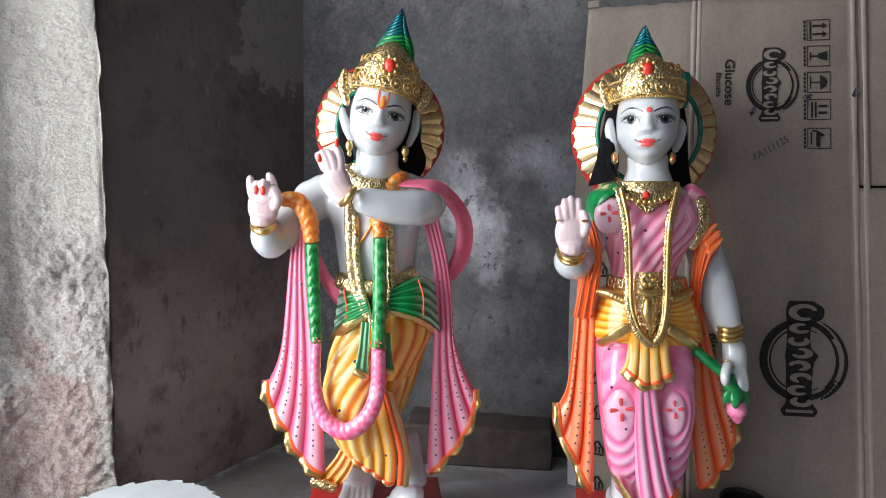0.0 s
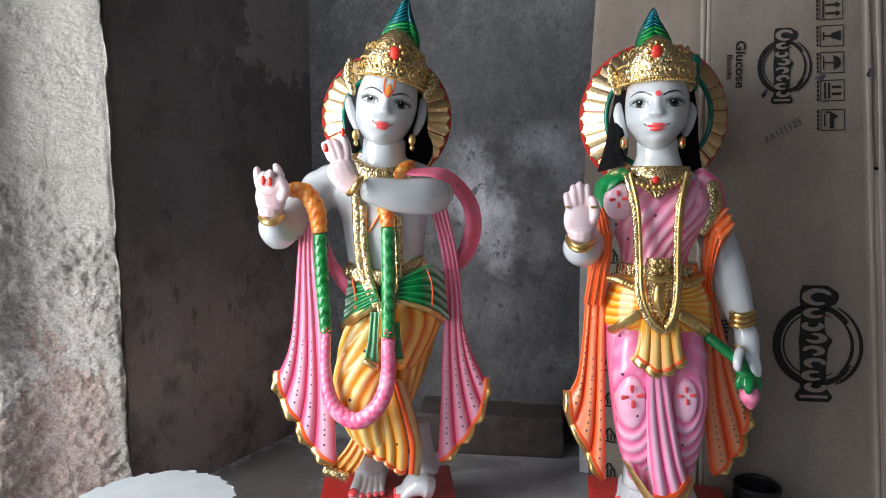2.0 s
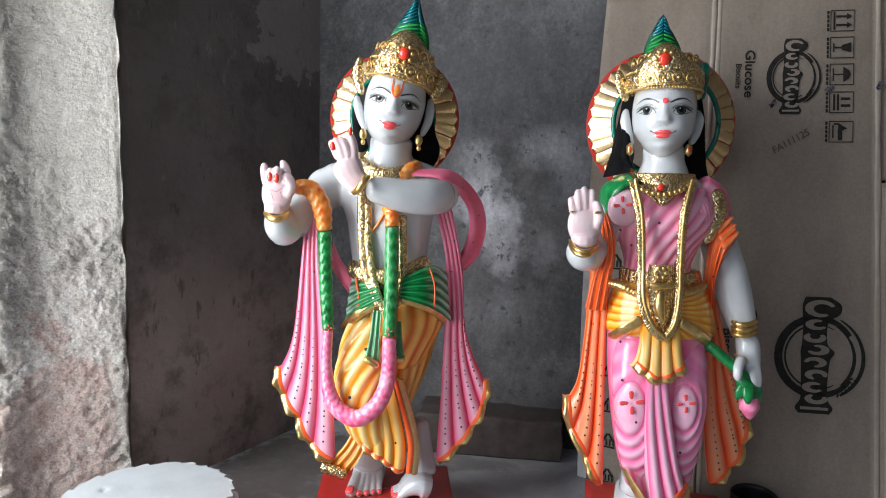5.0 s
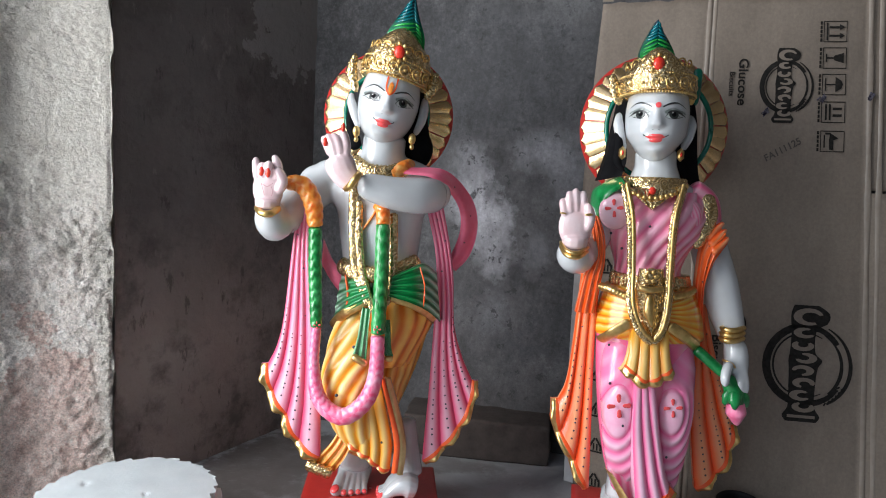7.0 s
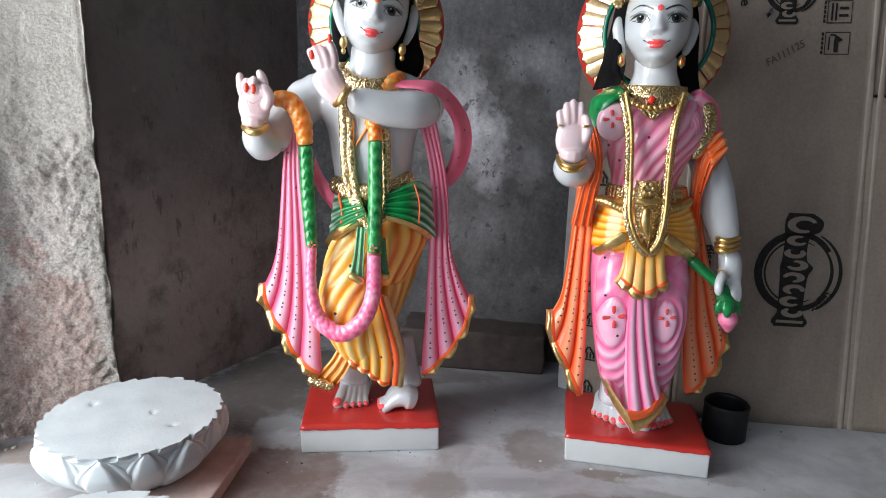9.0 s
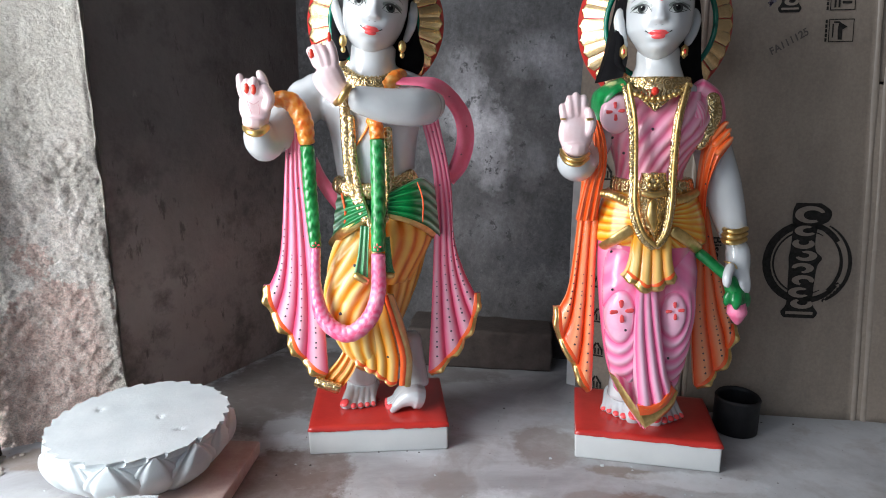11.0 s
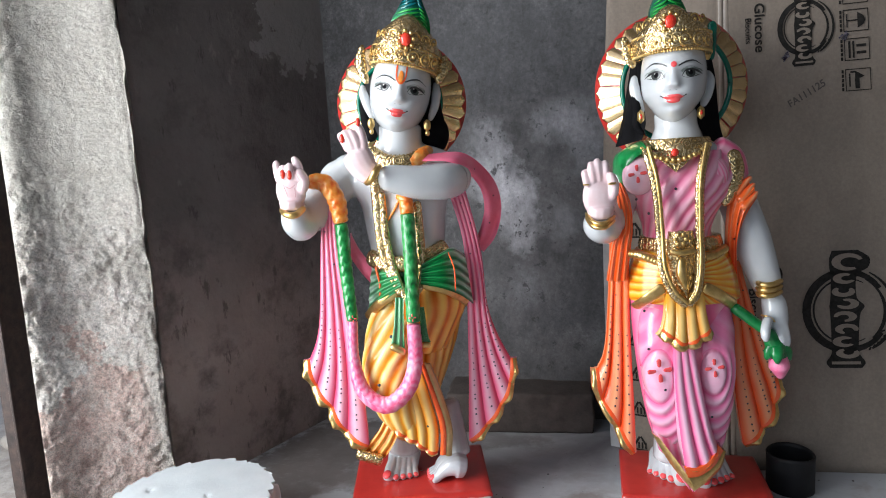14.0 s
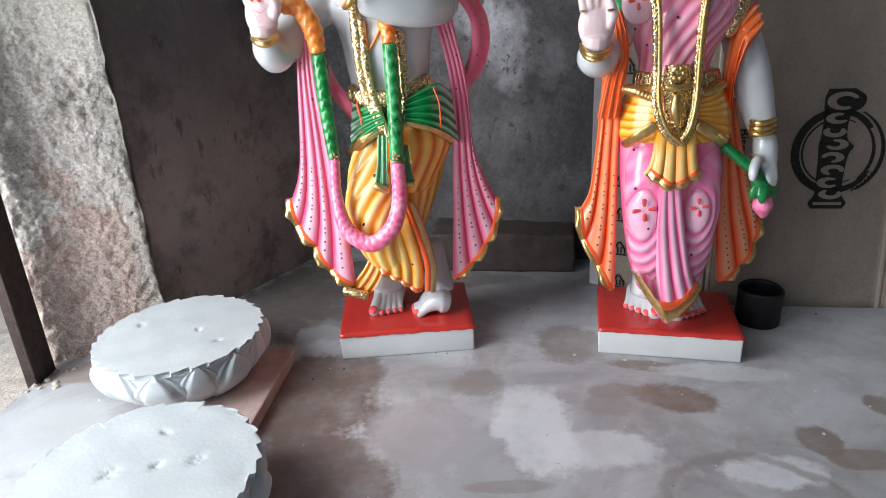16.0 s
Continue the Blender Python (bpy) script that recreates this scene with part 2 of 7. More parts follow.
m_sari_leg_far = draped("draped_sari_far", (0.80, 0.07, 0.24), (0.82, 0.22, 0.42), (0.83, 0.53, 0.66), 0.0070, 0.267, 0.0215, 0.040, 0.55)
m_sari_pleat = airbrushed("sari_pleat", (0.80, 0.11, 0.29), (0.82, 0.26, 0.46), (0.84, 0.53, 0.67), 3, 0.0, 0.3)
m_sari_bodice = grooved("pink_bodice", (0.82, 0.14, 0.30), (0.85, 0.25, 0.41), (0.87, 0.46, 0.57), 20, 5.0)
m_sari_pale = paint("pale_sari", (0.80, 0.62, 0.68), (0.82, 0.46, 0.57), 30, 0.25)
m_black = paint("black_paint", (0.005, 0.005, 0.006), (0.010, 0.010, 0.011), 40, 0.85, 0, 0.2, 0.0)
m_black.b.inputs["Specular IOR Level"].default_value = 0.05
m_dot = paint("dark_dots", (0.02, 0.02, 0.03), (0.03, 0.03, 0.05), 50, 0.3)
m_lip = paint("coral_paint", (0.86, 0.075, 0.085), (0.89, 0.13, 0.13), 60, 0.25)
m_iris = paint("grey_iris_paint", (0.025, 0.034, 0.031), (0.062, 0.075, 0.070), 200, 0.2)
m_eye_rim = paint("dark_eye_line_paint", (0.010, 0.011, 0.012), (0.022, 0.024, 0.026), 90, 0.4)
m_lid_line = paint("soft_lid_line_paint", (0.10, 0.115, 0.11), (0.18, 0.20, 0.19), 90, 0.3)
m_brow = paint("dark_brow_paint", (0.012, 0.014, 0.016), (0.035, 0.040, 0.042), 120, 0.4)
m_palm_line = paint("faded_rose_line", (0.46, 0.20, 0.22), (0.58, 0.32, 0.34), 90, 0.3)
m_lip_line = paint("deep_coral_paint", (0.70, 0.05, 0.05), (0.78, 0.08, 0.07), 60, 0.25)
m_eye_white = paint("greyed_white_paint", (0.50, 0.54, 0.52), (0.58, 0.61, 0.60), 80, 0.2)
m_lid = paint("grey_green_lid_paint", (0.17, 0.205, 0.19), (0.26, 0.30, 0.285), 40, 0.22)
m_lid_pale = paint("pale_lid_shading", (0.44, 0.48, 0.48), (0.52, 0.55, 0.56), 40, 0.22)
m_white = paint("white_paint", (0.72, 0.73, 0.73), (0.78, 0.78, 0.78), 50, 0.3)
m_plume = Mat("peacock_paint", 0.25, 0.35)
m_plume.colour(m_plume.ramp(m_plume.axis(1, "UV"), (0.05, (0.012, 0.26, 0.03)), (0.4, (0.0, 0.12, 0.055)), (0.75, (0.0, 0.045, 0.085))))
coat(m_plume, 0.5)
m_rib_green = paint("green_rib", (0.01, 0.26, 0.04), (0.02, 0.36, 0.07), 60, 0.2)
m_rib_blue = paint("blue_rib", (0.0, 0.11, 0.13), (0.0, 0.16, 0.20), 60, 0.2)
m_plinth = Mat("plinth_marble", 0.4)
m_plinth.colour(m_plinth.ramp(m_plinth.noise(9, 6), (0.3, (0.60, 0.62, 0.62)), (0.7, (0.70, 0.72, 0.71))))
m_plinth.bump(m_plinth.noise(120, 5), 0.2, 0.001)

m_lotus = Mat("raw_white_marble", 0.6)
m_lotus.colour(m_lotus.ramp(m_lotus.noise(16, 7), (0.3, (0.445, 0.495, 0.515)), (0.62, (0.515, 0.56, 0.575))))
m_lotus.bump(m_lotus.noise(180, 6), 0.35, 0.001)
m_slab = Mat("pink_stone", 0.65)
m_slab.colour(m_slab.ramp(m_slab.noise(30, 7, 0.7), (0.3, (0.37, 0.25, 0.225)), (0.7, (0.52, 0.42, 0.39))))
m_slab.bump(m_slab.noise(140, 6), 0.4, 0.001)

m_floor = Mat("dusty_stone_floor", 0.5)
fa = m_floor.noise(2.6, 8, 0.62, None, "Object", 0.8)
fb = m_floor.noise(8, 9, 0.7, None, "Object", 0.5)
fc = m_floor.ramp(fa, (0.36, (0.268, 0.264, 0.271)), (0.48, (0.382, 0.391, 0.407)), (0.60, (0.513, 0.536, 0.559)))
fe = m_floor.mix(m_floor.ramp(fb, (0.50, 0.0), (0.66, 0.75)), fc, (0.296, 0.268, 0.257))
fe = m_floor.mix(m_floor.ramp(m_floor.noise(5.0, 7, 0.6, (1, 1, 1), "Object", 1.6), (0.54, 0.0), (0.66, 0.40)), fe, (0.570, 0.587, 0.604))
# damp and dusty patches, some with shade painted in: x, y, half sizes, turn, colour, strength
fw = m_floor.noise(11, 7, 0.65)
fw2 = m_floor.noise(45, 6, 0.65)
fv = m_floor.ramp(m_floor.noise(19, 8, 0.7), (0.36, 0.75), (0.56, 1.1))
for px, py, hx, hy, turn, tone, hard in (
        (0.331, 0.858, 0.075, 0.040, -12, (0.220, 0.165, 0.138), 0.85), (0.316, 0.954, 0.070, 0.020, -11, (0.220, 0.182, 0.154), 0.8),
        (0.190, 1.040, 0.070, 0.075, 10, (0.248, 0.220, 0.204), 0.75), (0.018, 0.914, 0.045, 0.045, 0, (0.264, 0.237, 0.220), 0.65),
        (0.226, 0.846, 0.045, 0.032, 0, (0.275, 0.259, 0.248), 0.6), (0.493, 0.754, 0.034, 0.038, 20, (0.220, 0.182, 0.154), 0.8),
        (0.528, 0.713, 0.050, 0.024, 0, (0.231, 0.187, 0.160), 0.8), (0.625, 0.832, 0.030, 0.032, 0, (0.220, 0.182, 0.154), 0.75),
        # (-0.240, 0.890) and (-0.200, 0.700): brown stain plus painted shadow of slab and lotus
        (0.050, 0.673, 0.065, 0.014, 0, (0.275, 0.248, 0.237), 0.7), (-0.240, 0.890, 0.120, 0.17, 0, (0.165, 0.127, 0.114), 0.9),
        # x -0.38 to -0.30: shade at the west wall's foot, put into the colour
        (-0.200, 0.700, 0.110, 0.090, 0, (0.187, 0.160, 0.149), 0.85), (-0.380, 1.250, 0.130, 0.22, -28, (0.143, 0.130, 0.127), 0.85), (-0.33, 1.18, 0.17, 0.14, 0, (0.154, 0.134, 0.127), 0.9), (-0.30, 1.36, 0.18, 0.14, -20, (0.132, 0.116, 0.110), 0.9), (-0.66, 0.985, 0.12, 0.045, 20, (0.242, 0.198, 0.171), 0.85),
        (0.098, 0.800, 0.066, 0.110, 3, (0.660, 0.688, 0.715), 0.8), (0.235, 0.885, 0.045, 0.022, 0, (0.275, 0.248, 0.231), 0.7), (-0.07, 0.79, 0.09, 0.09, 0, (0.396, 0.380, 0.402), 0.7), (0.42, 0.93, 0.11, 0.03, -8, (0.605, 0.627, 0.649), 0.6), (0.401, 0.694, 0.080, 0.034, 0, (0.682, 0.710, 0.737), 0.7),
        (0.182, 0.747, 0.090, 0.045, -8, (0.660, 0.688, 0.715), 0.65), (-0.637, 0.800, 0.11, 0.10, 0, (0.440, 0.457, 0.462), 0.7),
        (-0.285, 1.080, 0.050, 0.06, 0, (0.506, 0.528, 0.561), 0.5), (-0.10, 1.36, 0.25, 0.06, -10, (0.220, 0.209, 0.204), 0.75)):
    ct, st = math.cos(radians(turn)), math.sin(radians(turn))
    ax, ay = m_floor.math("SUBTRACT", m_floor.axis(0), px), m_floor.math("SUBTRACT", m_floor.axis(1), py)
    qx = m_floor.math("DIVIDE", m_floor.math("ADD", m_floor.math("MULTIPLY", ax, ct), m_floor.math("MULTIPLY", ay, st)), hx)
    qy = m_floor.math("DIVIDE", m_floor.math("SUBTRACT", m_floor.math("MULTIPLY", ay, ct), m_floor.math("MULTIPLY", ax, st)), hy)
    q = m_floor.math("SQRT", m_floor.math("ADD", m_floor.math("MULTIPLY", qx, qx), m_floor.math("MULTIPLY", qy, qy)))
    q = m_floor.math("ADD", q, m_floor.math("ADD", m_floor.math("MULTIPLY", m_floor.math("SUBTRACT", fw, 0.5), 1.5), m_floor.math("MULTIPLY", m_floor.math("SUBTRACT", fw2, 0.5), 0.5)))
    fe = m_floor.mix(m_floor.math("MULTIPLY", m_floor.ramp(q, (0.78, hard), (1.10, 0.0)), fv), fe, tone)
# rim of a dried puddle
rx, ry = m_floor.math("DIVIDE", m_floor.math("SUBTRACT", m_floor.axis(0), 0.355), 0.125), m_floor.math("DIVIDE", m_floor.math("SUBTRACT", m_floor.axis(1), 0.600), 0.125)
rq = m_floor.math("SQRT", m_floor.math("ADD", m_floor.math("MULTIPLY", rx, rx), m_floor.math("MULTIPLY", ry, ry)))
rq = m_floor.math("ABSOLUTE", m_floor.math("ADD", m_floor.math("SUBTRACT", rq, 1.0), m_floor.math("MULTIPLY", m_floor.math("SUBTRACT", fw, 0.5), 0.55)))
fe = m_floor.mix(m_floor.ramp(rq, (0.03, 0.6), (0.10, 0.0)), fe, (0.24, 0.215, 0.20))
fe = m_floor.mix(m_floor.ramp(m_floor.noise(30, 7, 0.7, (1.0, 3.0, 1)), (0.58, 0.0), (0.68, 0.14)), fe, (0.56, 0.57, 0.58))
ff = m_floor.mix(m_floor.ramp(m_floor.noise(150, 4), (0.66, 0.0), (0.72, 0.6)), fe, (0.14, 0.13, 0.12))
m_floor.colour(ff)
m_floor.rough(m_floor.ramp(fb, (0.35, 0.55), (0.65, 0.30)))
m_floor.bump(m_floor.noise(60, 8), 0.18, 0.002)

m_dirt = Mat("dry_dirt", 0.95)
m_dirt.colour(m_dirt.ramp(m_dirt.noise(25, 9, 0.7), (0.3, (0.27, 0.235, 0.20)), (0.7, (0.52, 0.48, 0.43))))
m_dirt.bump(m_dirt.noise(90, 9), 0.7, 0.006)

m_pier = Mat("rough_stone_and_limewash", 0.95, 0, 0.2)
pa = m_pier.noise(7, 9, 0.7)
pb = m_pier.noise(38, 10, 0.8)
pz = m_pier.math("ADD", m_pier.axis(2), m_pier.math("MULTIPLY", m_pier.noise(7, 7, 0.7), -0.55))
pw = m_pier.mix(m_pier.ramp(pb, (0.38, 0.0), (0.62, 1.0)), m_pier.ramp(pa, (0.32, (0.49, 0.455, 0.40)), (0.6, (0.61, 0.578, 0.52))), (0.69, 0.664, 0.608))
pr = m_pier.ramp(pb, (0.36, (0.70, 0.62, 0.56)), (0.50, (0.87, 0.80, 0.745)), (0.64, (0.92, 0.89, 0.85)))
pk = m_pier.ramp(pb, (0.36, (0.60, 0.40, 0.345)), (0.52, (0.76, 0.585, 0.52)), (0.66, (0.87, 0.77, 0.71)))
pc = m_pier.mix(m_pier.ramp(pz, (0.17, 0.9), (0.32, 0.0)), pw, pr)
pc = m_pier.mix(m_pier.ramp(pz, (-0.25, 0.9), (-0.15, 0.0)), pc, pk)
pe = m_pier.math("ADD", m_pier.axis(0), m_pier.math("MULTIPLY", m_pier.noise(12, 7, 0.7), 0.06))
pc = m_pier.mix(m_pier.ramp(m_pier.math("ADD", pe, 0.62), (0.030, 0.0), (0.055, 0.85)), pc, pw)
# fine grit: dark specks, pale grains, a few larger pits
pp = m_pier.noise(48, 6, 0.65)
pq = m_pier.noise(210, 5, 0.7)
ps = m_pier.noise(420, 3, 0.6)
pm = m_pier.ramp(m_pier.math("ADD", m_pier.axis(2), m_pier.math("MULTIPLY", m_pier.noise(8, 6, 0.6), 0.24)), (0.60, 1.0), (0.78, 0.42))
speck = lambda fac, lo, hi, k: m_pier.math("MULTIPLY", m_pier.ramp(fac, (lo, 0.0), (hi, k)), pm)
pc = m_pier.mix(speck(pp, 0.62, 0.68, 0.35), pc, (0.36, 0.32, 0.28))
pc = m_pier.mix(speck(pq, 0.58, 0.63, 0.40), pc, (0.34, 0.31, 0.28))
pc = m_pier.mix(speck(ps, 0.58, 0.64, 0.35), pc, (0.25, 0.23, 0.21))
pc = m_pier.mix(m_pier.ramp(pq, (0.36, 0.6), (0.46, 0.0)), pc, (0.84, 0.82, 0.78))
# trowel streaks and stains of the plaster
pt = m_pier.noise(30, 7, 0.7, (1, 1, 0.22))
pc = m_pier.mix(m_pier.ramp(pt, (0.54, 0.0), (0.70, 0.22)), pc, (0.42, 0.405, 0.37))
pc = m_pier.mix(pm, pc, m_pier.mix(1.0, pc, m_pier.ramp(m_pier.noise(280, 5, 0.75), (0.40, 0.78), (0.52, 1.05), (0.60, 1.22)), "MULTIPLY"))
m_pier.colour(pc)
ph = m_pier.math("ADD", m_pier.math("ADD", m_pier.noise(60, 10, 0.85), m_pier.math("MULTIPLY", m_pier.noise(170, 6, 0.7), 0.8)), m_pier.math("MULTIPLY", m_pier.ramp(pq, (0.3, 1.0), (0.7, 0.0)), 0.35))
ph = m_pier.math("SUBTRACT", ph, m_pier.ramp(pp, (0.62, 0.0), (0.70, 0.5)))
m_pier.bump(m_pier.math("MULTIPLY", ph, m_pier.math("ADD", m_pier.math("MULTIPLY", pm, 0.80), 0.22)), 1.0, 0.0070)

m_dark = Mat("soot_dark_plaster", 0.85)
da = m_dark.noise(3, 8, 0.65)
dz = m_dark.ramp(m_dark.math("ADD", m_dark.axis(2), m_dark.math("MULTIPLY", m_dark.noise(5, 6), 0.35)), (0.42, 0.0), (0.74, 1.0))
db = m_dark.mix(dz, m_dark.ramp(da, (0.3, (0.30, 0.252, 0.232)), (0.7, (0.45, 0.387, 0.36))), m_dark.ramp(da, (0.3, (0.125, 0.112, 0.109)), (0.7, (0.20, 0.182, 0.177))))
db = m_dark.mix(m_dark.ramp(m_dark.noise(9, 8, 0.7), (0.50, 0.0), (0.66, 0.70)), db, (0.085, 0.074, 0.071))
db = m_dark.mix(m_dark.ramp(m_dark.noise(26, 6, 0.65, (1, 1, 0.4)), (0.62, 0.0), (0.72, 0.5)), db, (0.20, 0.18, 0.17))
dy = m_dark.math("ADD", m_dark.axis(1), m_dark.math("MULTIPLY", m_dark.noise(6, 9, 0.7), 0.55))
dm = m_dark.math("MULTIPLY", m_dark.math("GREATER_THAN", dy, 1.70), m_dark.math("GREATER_THAN", m_dark.math("ADD", m_dark.axis(2), m_dark.math("MULTIPLY", m_dark.noise(9, 8, 0.7), 0.3)), 1.01))
db = m_dark.mix(dm, db, m_dark.ramp(da, (0.3, (0.23, 0.22, 0.217)), (0.7, (0.31, 0.297, 0.292))))
db = m_dark.mix(m_dark.ramp(m_dark.noise(38, 7, 0.7, (1, 1, 0.35)), (0.60, 0.0), (0.66, 0.55)), db, (0.045, 0.038, 0.036))
db = m_dark.mix(m_dark.ramp(m_dark.noise(17, 8, 0.7, (1, 1, 0.5)), (0.61, 0.0), (0.66, 0.6)), db, (0.27, 0.245, 0.235))
m_dark.colour(db)
m_dark.bump(m_dark.noise(60, 8), 0.5, 0.004)

m_grey = Mat("mottled_grey_plaster", 0.72)
ga = m_grey.noise(5, 9, 0.68, None, "Object", 0.4)
gb = m_grey.ramp(ga, (0.36, (0.062, 0.061, 0.064)), (0.62, (0.118, 0.117, 0.122)))
gw, gw2 = m_grey.noise(13, 9, 0.75), m_grey.noise(60, 7, 0.75)
# worn pale patches, dark ones, and corner shade as tone: x, z, half sizes, turn, tone, strength
for px, pz_, hx, hz, turn, tone, hard in (
        (0.075, 0.560, 0.085, 0.120, 25, 0.40, 0.95), (0.105, 0.460, 0.065, 0.080, 20, 0.31, 0.9), (0.210, 0.700, 0.085, 0.060, 10, 0.29, 0.8),
        (0.045, 0.665, 0.065, 0.070, 0, 0.27, 0.8), (0.205, 0.470, 0.055, 0.070, 0, 0.22, 0.7), (0.120, 0.320, 0.060, 0.080, 0, 0.16, 0.7),
        (0.270, 0.640, 0.060, 0.070, 0, 0.25, 0.7), (0.130, 0.960, 0.240, 0.070, 0, 0.16, 0.5), (0.160, 0.415, 0.028, 0.042, 0, 0.055, 0.9),
        (0.255, 0.300, 0.085, 0.130, -20, 0.060, 0.9), (0.175, 0.240, 0.080, 0.050, 0, 0.075, 0.8), (0.090, 0.600, 0.020, 0.030, 0, 0.09, 0.7),
        # first two paint the left corner's shade and soot as dark tone
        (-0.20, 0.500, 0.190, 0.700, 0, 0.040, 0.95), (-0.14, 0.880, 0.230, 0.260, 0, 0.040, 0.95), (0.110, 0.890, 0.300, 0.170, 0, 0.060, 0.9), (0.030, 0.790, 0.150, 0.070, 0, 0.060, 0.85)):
    ct, st = math.cos(radians(turn)), math.sin(radians(turn))
    ax, az = m_grey.math("SUBTRACT", m_grey.axis(0), px), m_grey.math("SUBTRACT", m_grey.axis(2), pz_)
    qx = m_grey.math("DIVIDE", m_grey.math("ADD", m_grey.math("MULTIPLY", ax, ct), m_grey.math("MULTIPLY", az, st)), hx)
    qz = m_grey.math("DIVIDE", m_grey.math("SUBTRACT", m_grey.math("MULTIPLY", az, ct), m_grey.math("MULTIPLY", ax, st)), hz)
    q = m_grey.math("SQRT", m_grey.math("ADD", m_grey.math("MULTIPLY", qx, qx), m_grey.math("MULTIPLY", qz, qz)))
    q = m_grey.math("ADD", q, m_grey.math("ADD", m_grey.math("MULTIPLY", m_grey.math("SUBTRACT", gw, 0.5), 2.0), m_grey.math("MULTIPLY", m_grey.math("SUBTRACT", gw2, 0.5), 1.2)))
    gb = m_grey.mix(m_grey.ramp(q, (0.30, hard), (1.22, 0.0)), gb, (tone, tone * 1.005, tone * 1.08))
gb = m_grey.mix(m_grey.ramp(m_grey.noise(85, 6, 0.7), (0.60, 0.0), (0.68, 0.15)), gb, (0.25, 0.25, 0.26))
gb = m_grey.mix(m_grey.ramp(m_grey.noise(42, 7, 0.7), (0.59, 0.0), (0.625, 0.85)), gb, (0.045, 0.045, 0.048))
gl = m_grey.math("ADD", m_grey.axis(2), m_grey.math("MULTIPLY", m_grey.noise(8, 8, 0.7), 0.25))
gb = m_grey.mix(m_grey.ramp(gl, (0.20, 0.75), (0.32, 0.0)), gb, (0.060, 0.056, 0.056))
gb = m_grey.mix(m_grey.ramp(m_grey.noise(34, 6, 0.7, (1, 1, 0.5)), (0.72, 0.0), (0.735, 0.6)), gb, (0.40, 0.40, 0.41))
gb = m_grey.mix(1.0, gb, m_grey.ramp(m_grey.noise(120, 8, 0.8), (0.34, 0.74), (0.66, 1.24)), "MULTIPLY")
# whitish flaking high on the wall
gx = m_grey.math("ADD", m_grey.math("ABSOLUTE", m_grey.math("SUBTRACT", m_grey.axis(0), 0.015)), m_grey.math("MULTIPLY", m_grey.noise(9, 4), 0.16))
gf = m_grey.math("MULTIPLY", m_grey.ramp(m_grey.noise(95, 7, 0.75, (1, 1, 0.4)), (0.50, 0.0), (0.56, 1.0)), m_grey.math("MULTIPLY", m_grey.ramp(gx, (0.14, 1.0), (0.20, 0.0)), m_grey.ramp(m_grey.math("ADD", m_grey.axis(2), m_grey.math("MULTIPLY", m_grey.noise(14, 6), 0.10)), (1.03, 0.0), (1.09, 0.65))))
gb = m_grey.mix(gf, gb, (0.34, 0.34, 0.35))
gb = m_grey.mix(1.0, gb, m_grey.ramp(m_grey.noise(24, 10, 0.82, (1, 1, 0.6)), (0.36, 0.72), (0.50, 1.0), (0.64, 1.34)), "MULTIPLY")
m_grey.colour(gb)
m_grey.bump(m_grey.noise(70, 9, 0.7), 0.4, 0.004)

m_card = Mat("brown_cardboard", 0.8)
ca = m_card.mix(m_card.noise(5, 6), (0.226, 0.185, 0.150), (0.275, 0.229, 0.187))
ca = m_card.mix(m_card.ramp(m_card.noise(240, 3, 0.6, (1, 1, 0.04)), (0.4, 0.0), (0.7, 0.25)), ca, (0.27, 0.225, 0.182))
ca = m_card.mix(1.0, ca, m_card.ramp(m_card.noise(9, 9, 0.75, (1, 1, 0.5)), (0.34, 0.86), (0.66, 1.14)), "MULTIPLY")
ca = m_card.mix(1.0, ca, m_card.ramp(m_card.noise(160, 5, 0.7), (0.36, 0.92), (0.64, 1.08)), "MULTIPLY")
m_card.colour(ca)
m_card.bump(m_card.math("ADD", m_card.noise(26, 5, 0.6, (1, 1, 0.5)), m_card.math("MULTIPLY", m_card.noise(130, 3, 0.5, (1, 1, 0.05)), 0.25)), 0.30, 0.004)
m_ink = Mat("black_print", 0.9, 0, 0.1)
m_ink.colour(m_ink.ramp(m_ink.noise(150, 4), (0.3, (0.018, 0.017, 0.016)), (0.75, (0.040, 0.037, 0.034))))
m_ink_faint = Mat("faint_print", 0.75)
m_ink_faint.colour((0.10, 0.085, 0.075))
# pale grey that paints daylight on the carton's left edge
m_lit_edge = Mat("lit_edge_grey", 0.7)
m_lit_edge.colour(m_lit_edge.ramp(m_lit_edge.noise(40, 5), (0.3, (0.44, 0.45, 0.45)), (0.7, (0.56, 0.57, 0.57))))
m_film = Mat("dark_film", 0.2)
m_film.colour(m_film.ramp(m_film.noise(200, 3), (0.4, (0.03, 0.025, 0.04)), (0.6, (0.20, 0.19, 0.23))))
m_fibre = Mat("dry_fibre", 0.9)
m_fibre.colour(m_fibre.ramp(m_fibre.noise(60, 4), (0.3, (0.10, 0.08, 0.055)), (0.7, (0.24, 0.20, 0.15))))
m_tape = Mat("brown_tape", 0.3)
m_tape.colour(m_tape.ramp(m_tape.noise(40, 4), (0.3, (0.30, 0.25, 0.205)), (0.7, (0.37, 0.32, 0.27))))
m_block = Mat("sooty_brick", 0.9)
m_block.colour(m_block.ramp(m_block.noise(22, 8, 0.7), (0.3, (0.042, 0.033, 0.029)), (0.7, (0.095, 0.076, 0.067))))
m_block.bump(m_block.noise(60, 8), 0.6, 0.004)
m_rubber = Mat("black_plastic", 0.55, 0, 0.3)
m_rubber.colour(m_rubber.ramp(m_rubber.noise(50, 5), (0.3, (0.006, 0.006, 0.007)), (0.75, (0.016, 0.016, 0.018))))
